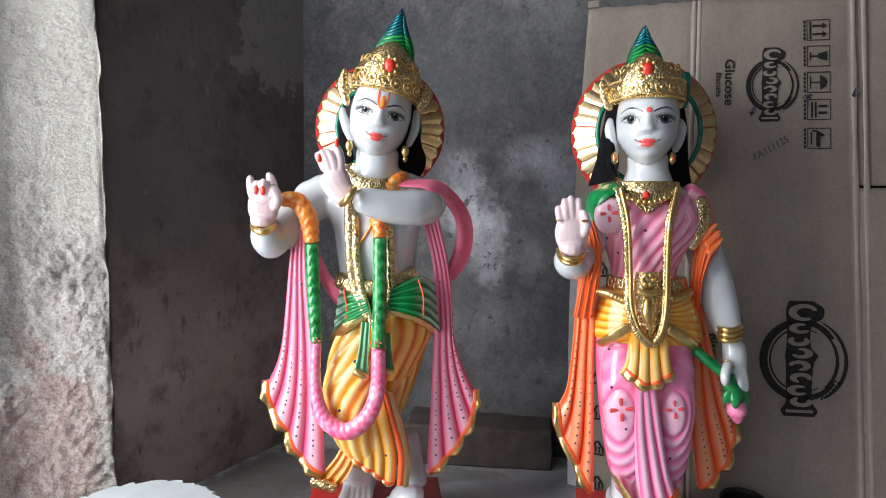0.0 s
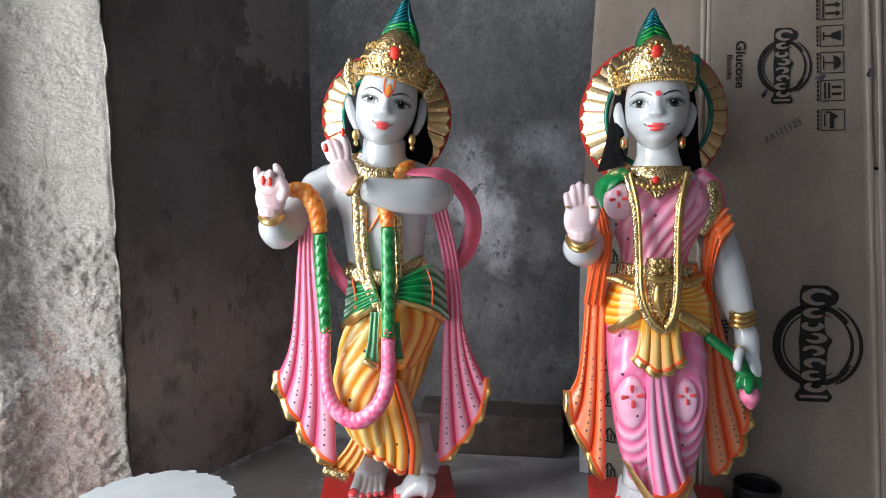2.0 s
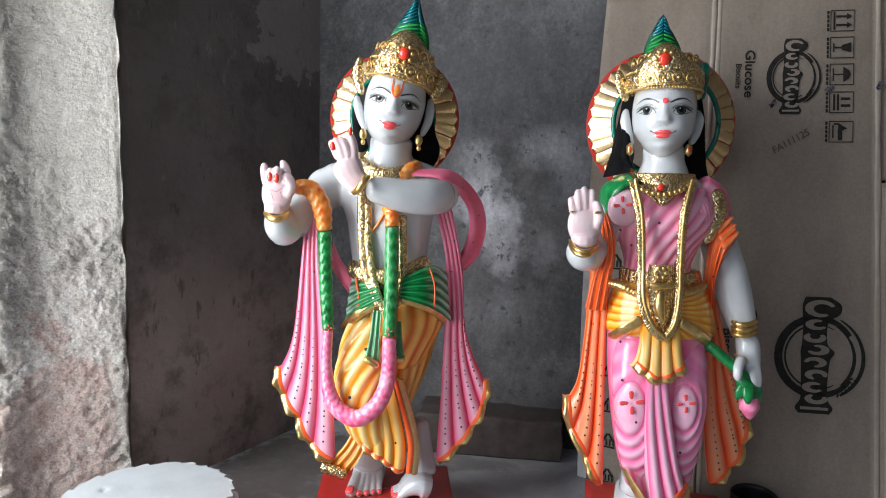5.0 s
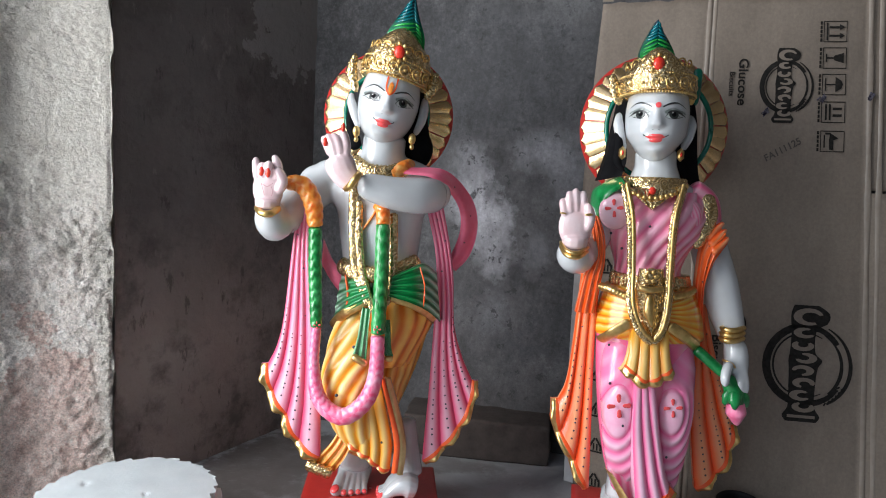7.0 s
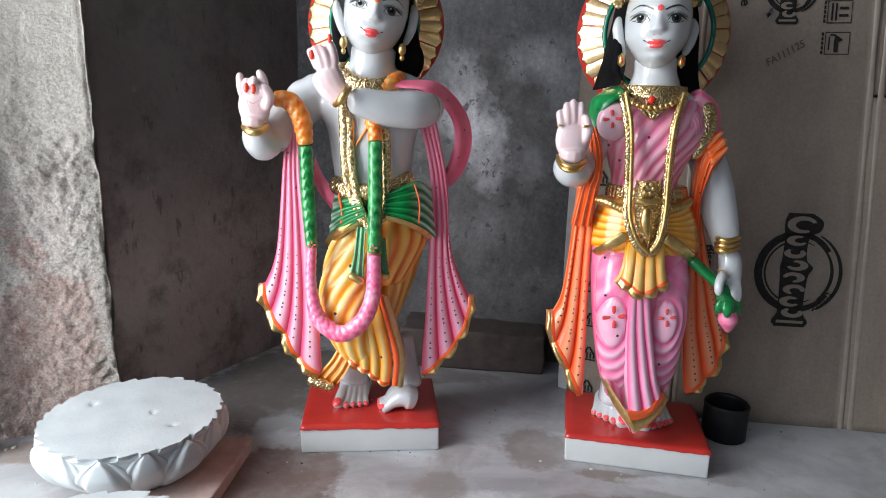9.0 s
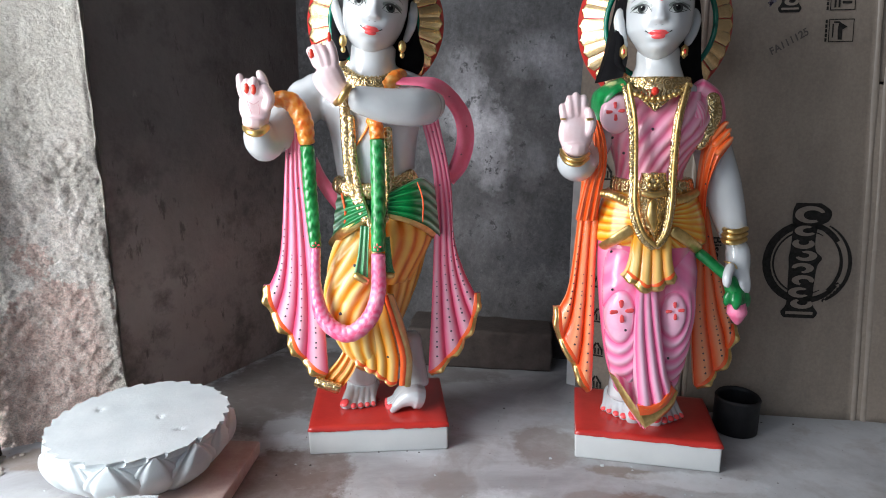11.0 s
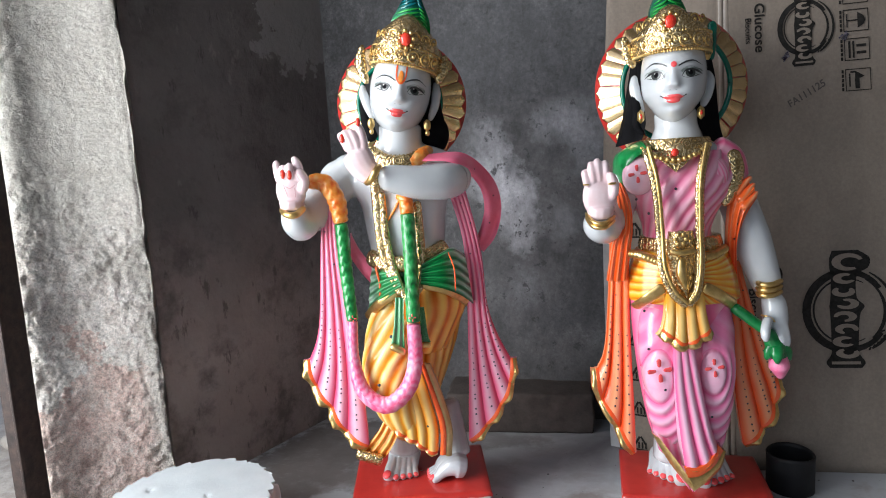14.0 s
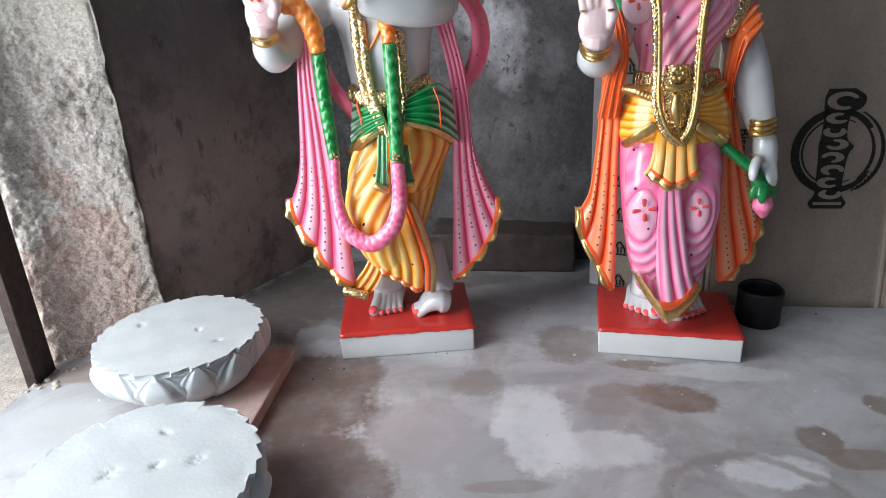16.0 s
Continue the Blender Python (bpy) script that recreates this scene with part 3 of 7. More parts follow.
m_rubber.bump(m_rubber.noise(200, 4), 0.2, 0.001)
m_iron = Mat("rusty_iron", 0.6, 0.4)
m_iron.colour(m_iron.ramp(m_iron.noise(60, 7), (0.35, (0.014, 0.010, 0.009)), (0.7, (0.050, 0.030, 0.024))))
m_iron.bump(m_iron.noise(150, 6), 0.4, 0.002)
m_ceiling = Mat("grey_ceiling_plaster", 0.9)
m_ceiling.colour(m_ceiling.ramp(m_ceiling.noise(4, 7), (0.3, (0.22, 0.21, 0.20)), (0.7, (0.32, 0.31, 0.30))))


# ---- mesh tools ----
def mesh_object(name, verts, faces, materials, parent=None, label="", smooth=False, idx=None):
    me = bpy.data.meshes.new(name)
    me.from_pydata([tuple(v) for v in verts], [], [tuple(f) for f in faces])
    for m in materials:
        me.materials.append(m.m)
    if idx is not None:
        me.polygons.foreach_set("material_index", idx)
    if smooth:
        me.polygons.foreach_set("use_smooth", [True] * len(me.polygons))
    me.update()
    ob = new(name, me)
    if parent:
        ob.parent = parent
    if label:
        tagged(ob, label)
    return ob


def part(name, bm, material, parent, label="", smooth=False):
    me = bpy.data.meshes.new(name)
    bm.to_mesh(me)
    bm.free()
    me.materials.append(material.m)
    if smooth:
        for p in me.polygons:
            p.use_smooth = True
    ob = new(name, me)
    if parent:
        ob.parent = parent
    if label:
        tagged(ob, label)
    return ob


def box_bm(sx, sy, sz, centre=(0, 0, 0), bevel=0.0, seg=2, turn=None):
    bm = bmesh.new()
    bmesh.ops.create_cube(bm, size=1)
    bmesh.ops.scale(bm, vec=(sx, sy, sz), verts=bm.verts)
    if bevel:
        bmesh.ops.bevel(bm, geom=bm.edges[:], offset=bevel, segments=seg, affect="EDGES", profile=0.6)
    if turn:
        bmesh.ops.rotate(bm, cent=(0, 0, 0), matrix=turn, verts=bm.verts)
    bmesh.ops.translate(bm, vec=centre, verts=bm.verts)
    return bm


def spline(pts, n):
    """A smooth curve of n points through pts."""
    p = np.array(pts, float)
    if len(p) == 2:
        return p[0] + (p[1] - p[0]) * np.linspace(0, 1, n)[:, None]
    ext = np.vstack([2 * p[0] - p[1], p, 2 * p[-1] - p[-2]])
    seg = np.linalg.norm(np.diff(p[:, :3], axis=0), axis=1) + 1e-9
    at = np.concatenate([[0], np.cumsum(seg)])
    out = []
    for s in np.linspace(0, at[-1], n):
        i = min(np.searchsorted(at, s, "right") - 1, len(seg) - 1)
        t = (s - at[i]) / seg[i]
        a, b, c, d = ext[i:i + 4]
        out.append(0.5 * (2 * b + (c - a) * t + (2 * a - 5 * b + 4 * c - d) * t * t + (3 * b - a - 3 * c + d) * t ** 3))
    return np.array(out)


class Sculpt:
    """Gathers closed forms of several paints into one mesh."""

    def __init__(self):
        self.v, self.f, self.mi, self.uv, self.mats = [], [], [], [], []

    def slot(self, m):
        if m not in self.mats:
            self.mats.append(m)
        return self.mats.index(m)

    def grid(self, g, mat, wrap=False, cap=False, uvs=None):
        """A sheet of points g[i][j]; wrap closes it across j, cap closes both ends."""
        g = np.asarray(g, float)
        ni, nj = g.shape[:2]
        base, k = len(self.v), self.slot(mat)
        self.v.extend(map(tuple, g.reshape(-1, 3)))
        J = nj if wrap else nj - 1
        for i in range(ni - 1):
            for j in range(J):
                a, b = base + i * nj + j, base + i * nj + (j + 1) % nj
                self.f.append((a, b, b + nj, a + nj))
                self.mi.append(k)
                u0, u1, v0, v1 = j / J, (j + 1) / J, i / (ni - 1), (i + 1) / (ni - 1)
                self.uv.append(((u0, v0), (u1, v0), (u1, v1), (u0, v1)))
        if cap:
            for r, rev in ((0, True), (ni - 1, False)):
                ring = [base + r * nj + j for j in range(nj)]
                self.f.append(tuple(ring[::-1] if rev else ring))
                self.mi.append(k)
                self.uv.append(tuple((0.5, 0.5) for _ in ring))

    def tube(self, pts, radii, mat, n=24, seg=14, flat=1.0, bead=0.0, beads=0, twist=0.0, up=(0, 1, 0), ends=True, petals=None, folds=None, relief=None):
        """A tube along pts; flat squeezes it towards the viewer, beads swell it."""
        c = spline(pts, n)
        r = np.interp(np.linspace(0, 1, n), np.linspace(0, 1, len(radii)), radii) if np.ndim(radii) else np.full(n, radii)
        if ends:
            t = np.linspace(0, 1, n)
            e = np.minimum(1, np.minimum(t, 1 - t) * n / 2.5 + 0.12)
            r = r * np.sqrt(1 - (1 - e) ** 2 * 0.97)
        if beads:
            r = r * (1 + bead * np.abs(np.sin(np.linspace(0, math.pi * beads, n))))
        tan = np.gradient(c, axis=0)
        tan /= np.linalg.norm(tan, axis=1)[:, None] + 1e-12
        rows = []
        for i in range(n):
            a = np.array(up) - tan[i] * np.dot(up, tan[i])
            if np.linalg.norm(a) < 0.25:
                a = np.array((0, 0, 1.0)) - tan[i] * tan[i][2]
            a /= np.linalg.norm(a)
            b = np.cross(tan[i], a)
            th = np.linspace(0, 2 * math.pi, seg, endpoint=False) + twist * i
            q = np.ones(seg)
            if petals:
                # overlapping carved leaves in staggered columns round the string
                u = np.arange(seg) / seg * petals[0]
                f = (i / (n - 1) * petals[1] + 0.5 * (np.floor(u) % 2) + 0.55 * np.abs(u % 1 - 0.5)) % 1
                q = q + petals[2] * (np.sin(math.pi * np.minimum(f * 1.25, 1.0)) ** 0.7 - 0.45)
            if folds:
                k, slant, drape, amp = folds
                u = np.arange(seg) / seg
                q = q + amp * (1 if k else (i / n) ** 0.7) * np.sin(2 * math.pi * (k * u + slant * i / (n - 1) + drape * (u - 0.5) ** 2))
            d = np.cos(th)[:, None] * a * flat + np.sin(th)[:, None] * b
            row = c[i] + r[i] * d * q[:, None]
            if relief:
                row = row + d * relief(row)[:, None]
            rows.append(row)
        self.grid(rows, mat, True, True)
        return c

    def loft(self, rows, mat, n=30, seg=40, folds=0, amp=0.0, slant=0.0, power=2.0):
        """Rounded cross-sections (x, y, z, half width, half depth) from top to bottom, with pleats."""
        q = spline(rows, n)
        th = np.linspace(0, 2 * math.pi, seg, endpoint=False)
        g = []
        for i, (x, y, z, hx, hy) in enumerate(q):
            c, s = np.cos(th), np.sin(th)
            k = (np.abs(c) ** power + np.abs(s) ** power) ** (-1 / power)
            w = 1 + amp * np.sin(folds * th + slant * i / n * 2 * math.pi)
            g.append(np.column_stack([x + hx * k * c * w, y + hy * k * s * w, np.full(seg, z)]))
        self.grid(g, mat, True, True)

    def sheet(self, left, right, mat, n=40, m=40, folds=4, amp=0.006, thick=0.006, bulge=0.0, phase=0.0):
        """Pleated cloth between two edges, with a back. Returns its surface as S(u, v)."""
        L, R = spline(left, n), spline(right, n)
        u = np.linspace(0, 1, m)
        g = np.empty((n, m, 3))
        for i in range(n):
            g[i] = L[i] + (R[i] - L[i]) * u[:, None]
            v = i / (n - 1)
            g[i, :, 1] -= amp * (0.35 + 0.65 * v) * np.sin(2 * math.pi * folds * u + phase) + bulge * np.sin(math.pi * u)
        back = g.copy()
        back[:, :, 1] += thick
        ring = np.concatenate([g, back[:, ::-1]], axis=1)
        self.grid(g, mat)
        self.grid(back[:, ::-1], mat)
        edge = np.concatenate([g[0], g[1:, -1], g[-1, ::-1][1:], g[::-1, 0][1:-1]])
        eb = edge.copy()
        eb[:, 1] += thick
        self.grid(np.stack([edge, eb]).transpose(0, 1, 2)[::-1], mat, True)

        def at(uu, vv):
            i, j = min(int(round(vv * (n - 1))), n - 1), min(int(round(uu * (m - 1))), m - 1)
            return g[i, j]
        return at

    def cloth(self, left, right, bottom, mat, folds=4, amp=0.006, line=0.0055, gilt=0.011, thick=0.007, n=50, m=97, wavy=1.0):
        """Cloth whose folds run from its top down to a ruffled, gilded hem. Returns its surface."""
        L, R, B = spline(left, n), spline(right, n), spline(bottom, m)
        u = np.linspace(0, 1, m)[:, None]
        crest = np.abs(np.sin(math.pi * folds * u[:, 0])) ** 0.75
        g = np.empty((n, m, 3))
        for i in range(n):
            v = i / (n - 1)
            g[i] = L[i] * (1 - u) + R[i] * u + (B - (L[-1] * (1 - u) + R[-1] * u)) * v ** 1.6
            g[i, :, 1] -= amp * (0.15 + 0.85 * v) * (crest - 0.5)
        tan = np.gradient(B, axis=0)
        out = np.column_stack([tan[:, 2], 0 * tan[:, 0], -tan[:, 0]])
        out /= np.linalg.norm(out, axis=1)[:, None]
        if np.mean(np.sum(out * (g[-1] - g[-6]), axis=1)) < 0:
            out = -out
        soft = np.sin(math.pi * folds * u[:, 0]) ** 2
        ruffle = 0.5 + 0.5 * np.sin(2 * math.pi * (folds * 2.0 * u[:, 0] + 0.2 * np.sin(9 * u[:, 0])))
        wave = soft - 0.5 + 0.8 * (ruffle - 0.5)
        fall = np.column_stack([0 * wave, -0.45 * gilt * wave * wavy, 0 * wave])
        rows = [g[-1]]
        for w in (0.5, 1.0):
            rows.append(g[-1] + out * line * w * (0.8 + 0.3 * soft[:, None]))
        base = rows[-1]
        for w, y in ((0.06, -0.0012), (0.35, -0.0020), (0.7, -0.0016), (1.0, 0.0010), (1.04, 0.0035)):
            rows.append(base + out * gilt * w * (0.84 + wavy * (0.20 * (soft[:, None] - 0.5) + 0.08 * (ruffle[:, None] - 0.5))) + fall * w + np.array((0, y, 0)))
        lift = np.array((0, -0.0014, 0))
        self.grid(g, mat)
        self.grid([r + lift * (k > 0) for k, r in enumerate(rows[:3])], m_orange_line)
        self.grid([rows[2] + lift] + rows[3:], m_gold)
        back = np.concatenate([g, np.array(rows[1:])])
        edge = np.concatenate([back[0], back[1:, -1], back[-1, ::-1][1:], back[::-1, 0][1:-1]])
        shift = np.array((0, thick, 0))
        self.grid((back + shift)[:, ::-1], mat)
        self.grid([edge + shift, edge], mat, True)

        def at(uu, vv):
            return g[min(int(round(vv * (n - 1))), n - 1), min(int(round(uu * (m - 1))), m - 1)]
        return at

    def ribbon(self, a, b, mat, bulge=0.002, thick=0.005, n=30):
        return self.sheet(a, b, mat, n, 9, 0, 0.0, thick, bulge)

    def ball(self, c, r, mat, turn=None, n=14, m=18):
        r = np.array((r, r, r) if np.ndim(r) == 0 else r, float)
        t = np.linspace(0.02, math.pi - 0.02, n)
        p = np.linspace(0, 2 * math.pi, m, endpoint=False)
        g = np.stack([np.outer(np.sin(t), np.cos(p)), np.outer(np.sin(t), np.sin(p)), np.outer(np.cos(t), np.ones(m))], -1) * r
        if turn is not None:
            g = g @ np.array(turn).T
        self.grid(g[::-1] + np.array(c), mat, True, True)

    def dots(self, at, line, count, size):
        """Dark painted dots along a line (u0, v0, u1, v1) of a sheet."""
        u0, v0, u1, v1 = line
        for k in range(count):
            t = k / max(count - 1, 1)
            p = at(u0 + (u1 - u0) * t, v0 + (v1 - v0) * t)
            s = size * (0.75 + 0.5 * t)
            self.ball((p[0], p[1], p[2]), (s, 0.0012, s), m_dot, None, 5, 8)

    def add_mesh(self, me, mat, m=None):
        base, k = len(self.v), self.slot(mat)
        for v in me.vertices:
            self.v.append(tuple(m @ v.co if m else v.co))
        for p in me.polygons:
            self.f.append(tuple(base + i for i in p.vertices))
            self.mi.append(k)
            self.uv.append(tuple((0.5, 0.5) for _ in p.vertices))

    def blended(self, voxel, smooth=6):
        """All forms fused into one smooth skin; gives a mesh."""
        me = bpy.data.meshes.new("blend")
        me.from_pydata(self.v, [], self.f)
        ob = bpy.data.objects.new("blend", me)
        scene.collection.objects.link(ob)
        a = ob.modifiers.new("fuse", "REMESH")
        a.mode, a.voxel_size = "VOXEL", voxel
        b = ob.modifiers.new("soften", "SMOOTH")
        b.iterations, b.factor = smooth, 0.5
        out = bpy.data.meshes.new_from_object(ob.evaluated_get(bpy.context.evaluated_depsgraph_get()))
        bpy.data.objects.remove(ob)
        return out

    def build(self, name, m):
        me = bpy.data.meshes.new(name)
        me.from_pydata(self.v, [], self.f)
        for mt in self.mats:
            me.materials.append(mt.m)
        me.polygons.foreach_set("material_index", self.mi)
        me.polygons.foreach_set("use_smooth", [True] * len(me.polygons))
        lay = me.uv_layers.new(name="UVMap")
        lay.data.foreach_set("uv", [c for f in self.uv for q in f for c in q])
        me.update()
        bm = bmesh.new()
        bm.from_mesh(me)
        bmesh.ops.recalc_face_normals(bm, faces=bm.faces)
        bm.to_mesh(me)
        bm.free()
        ob = new(name, me)
        ob.matrix_world = m
        return ob


def head_mesh(s, place, mat, tilt=0.0, turn=0.0, brow=1.0, cheek=1.0, chin=1.0, low=0.0):
    """A carved stylised head, chin down, facing -y. Returns its matrix."""
    M = Matrix.Translation(place) @ Euler((0, radians(tilt), radians(turn))).to_matrix().to_4x4()
    n, m = 110, 140
    t = np.linspace(0.015, math.pi - 0.015, n)[:, None]
    p = np.linspace(0, 2 * math.pi, m, endpoint=False)[None, :]
    X, Y, Z = np.sin(t) * np.cos(p), np.sin(t) * np.sin(p), np.cos(t) * np.ones_like(p)
    z = np.where(Z > 0, Z * 0.085, Z * 0.072)
    jaw = spline([(0.0, 0, 0.0505), (0.020, 0, 0.0492), (0.038, 0, 0.0447), (0.050, 0, 0.0385), (0.058, 0, 0.0315), (0.066, 0, 0.0210), (0.0705, 0, 0.0100), (0.072, 0, 0.0005)], 90)
    wide = np.where(Z > 0, np.sin(t) * 0.0505, np.interp(-z, jaw[:, 0], jaw[:, 2]))
    x = np.cos(p) * wide * (brow - (brow - cheek) * np.clip(-z / 0.038, 0, 1)) * (1 - (1 - chin) * np.clip((-z - 0.030) / 0.018, 0, 1))
    y = np.sin(p) * 0.064 * (wide / 0.0505) ** np.where(Z > 0, 1.0, 0.82)
    front = np.clip(-Y * 1.6, 0, 1)
    g = lambda a, s_: np.exp(-(a / s_) ** 2)
    k = np.clip((0.010 - z) / 0.030, 0, 1) * np.clip((z + 0.0260 + low * 0.5) / 0.0085, 0, 1)
    k = k * k * (3 - 2 * k)
    d = 0.0028 * g(x, 0.008) * g(z - 0.004, 0.013) + 0.0084 * k * g(x, 0.0064 + 0.0022 * k)
    d += 0.0034 * k ** 3 * (g(x - 0.0070, 0.0040) + g(x + 0.0070, 0.0040))
    for sx in (-1, 1):
        d += -0.0048 * g(x - sx * 0.027, 0.017) * g(z - 0.001, 0.010) + 0.0036 * g(x - sx * 0.0265, 0.011) * g(z + 0.001, 0.0062)
        d += 0.0024 * g(x - sx * 0.027, 0.020) * g(z - 0.0125, 0.006) + 0.0030 * g(x - sx * 0.027, 0.015) * g(z + 0.024, 0.016)
    d += 0.0040 * g(x, 0.012) * (g(z + 0.0340 + low, 0.0035) + g(z + 0.0410 + low, 0.004)) - 0.0016 * g(x, 0.013) * g(z + 0.0375 + low, 0.0014)
    d += 0.0036 * g(x, 0.015) * g(z + 0.0590, 0.009) - 0.0022 * g(x, 0.012) * g(z + 0.0480 + low, 0.004)
    y = y - d * front
    co = np.stack([x, y, z], -1)
    mm = np.array(M)
    s.grid((co.reshape(-1, 3) @ mm[:3, :3].T + mm[:3, 3]).reshape(n, m, 3)[::-1], mat, True, True)
    surf = (x, y, z, Y)

    def face(a, b, lift=0.0006):
        """The front surface above the local point (a, b), for painted features."""
        dist = (x - a) ** 2 + (z - b) ** 2 + (Y > 0) * 1.0
        o = np.argsort(dist.ravel())[:4]
        w = 1 / (dist.ravel()[o] + 1e-8)
        yy = (y.ravel()[o] * w).sum() / w.sum()
        q = mm[:3, :3] @ np.array((a, yy - lift, b)) + mm[:3, 3]
        return q
    return M, face


def face_paint(s, face, outline, mat, lift=0.0006, rings=5):
    """A painted patch: a closed outline in face coordinates, laid on the surface."""
    o = np.array(outline, float)
    c = o.mean(0)
    g = [[face(*(c + (q - c) * r), lift) for q in o] for r in np.linspace(0.03, 1, rings)]
    s.grid(g, mat, True)


def stroke(s, face, pts, widths, mat, lift=0.0008, n=14):
    c = spline([(a, 0, b) for a, b in pts], n)[:, [0, 2]]
    w = np.interp(np.linspace(0, 1, n), np.linspace(0, 1, len(widths)), widths)
    tan = np.gradient(c, axis=0)
    tan /= np.linalg.norm(tan, axis=1)[:, None]
    nor = np.column_stack([-tan[:, 1], tan[:, 0]])
    g = [[face(*(c[i] + nor[i] * w[i] * k), lift) for k in (-1, 0, 1)] for i in range(n)]
    s.grid(g, mat)


def oval(cx, cz, rx, rz, n=18, pinch=1.0):
    a = np.linspace(0, 2 * math.pi, n, endpoint=False)
    return [(cx + rx * math.cos(t), cz + rz * math.copysign(abs(math.sin(t)) ** pinch, math.sin(t))) for t in a]


def features(s, skin, mouth=1.0, low=0.0):
    def face(a, b, lift=0.0006):
        if b < -0.028:
            return skin(a * 0.92 * mouth, b - low, lift)
        return skin(a * 0.92, float(np.interp(b, (-0.028, -0.022, 0.0, 0.010, 0.018, 0.026, 0.05), (-0.028, -0.0248, -0.0064, 0.0036, 0.0088, 0.0160, 0.040))) - low * 0.5 * (b < -0.02), lift)
    for sx in (-1, 1):
        e = lambda q: sx * (0.0278 + (q - 0.0278) * 0.86)
        for rx, rz, cz, mat, lift in ((0.0190, 0.0092, 0.0092, m_lid_pale, 0.0003), (0.0166, 0.0068, 0.0084, m_lid, 0.0005)):
            face_paint(s, face, oval(sx * 0.0286, cz, rx, rz, 24, 1.2), mat, lift, 7)
        face_paint(s, face, oval(e(0.0275), 0.0046, 0.0138, 0.0060, 28, 1.30), m_eye_white, 0.0008, 8)
        face_paint(s, face, oval(e(0.0262), 0.0052, 0.0078, 0.0066), m_eye_rim, 0.0011)
        face_paint(s, face, oval(e(0.0262), 0.0046, 0.0062, 0.0052), m_iris, 0.0013)
        face_paint(s, face, oval(e(0.0262), 0.0054, 0.0038, 0.0038, 12), m_black, 0.0016, 3)
        face_paint(s, face, oval(e(0.0262) - 0.002, 0.0078, 0.0009, 0.0010, 8), m_white, 0.0020, 2)
        stroke(s, face, [(e(0.0110), 0.0008), (e(0.017), 0.0080), (e(0.0270), 0.0112), (e(0.037), 0.0086), (e(0.0490), 0.0034)], (0.0004, 0.0011, 0.0018, 0.0017, 0.0002), m_eye_rim, 0.0015, 22)
        stroke(s, face, [(e(0.0110), 0.0006), (e(0.0180), -0.0018), (e(0.0275), -0.0016), (e(0.0430), 0.0030)], (0.0002, 0.0004, 0.0006, 0.0004), m_eye_rim, 0.0012, 18)
        stroke(s, face, [(e(0.0135), 0.0122), (e(0.027), 0.0172), (e(0.048), 0.0090)], (0.0002, 0.0004, 0.0002), m_lid_line, 0.0010)
        stroke(s, face, [(sx * 0.0085, 0.0184), (sx * 0.019, 0.0240), (sx * 0.032, 0.0262), (sx * 0.046, 0.0190)], (0.0011, 0.0015, 0.0009, 0.0002), m_brow, 0.0010, 20)
        stroke(s, face, [(sx * 0.0155, -0.0350), (sx * 0.0205, -0.0322)], (0.0004, 0.0008), m_black, 0.001, 4)
        face_paint(s, face, oval(sx * 0.0046, -0.0345, 0.0084, 0.0030, 18, 0.9), m_lip, 0.0008)
        face_paint(s, face, oval(sx * 0.0048, -0.0222, 0.0017, 0.0006, 10), m_lid, 0.0006, 2)
    face_paint(s, face, oval(0, -0.0400, 0.0108, 0.0040, 20, 0.9), m_lip, 0.0008)
    stroke(s, face, [(-0.0160, -0.0348), (-0.009, -0.0368), (0, -0.0370), (0.009, -0.0368), (0.0160, -0.0348)], (0.0005, 0.0020, 0.0022, 0.0020, 0.0005), m_lip, 0.0009, 22)
    stroke(s, face, [(-0.0150, -0.0354), (-0.007, -0.0374), (0, -0.0368), (0.007, -0.0374), (0.0150, -0.0354)], (0.0002, 0.0004, 0.0004, 0.0004, 0.0002), m_lip_line, 0.0013, 22)


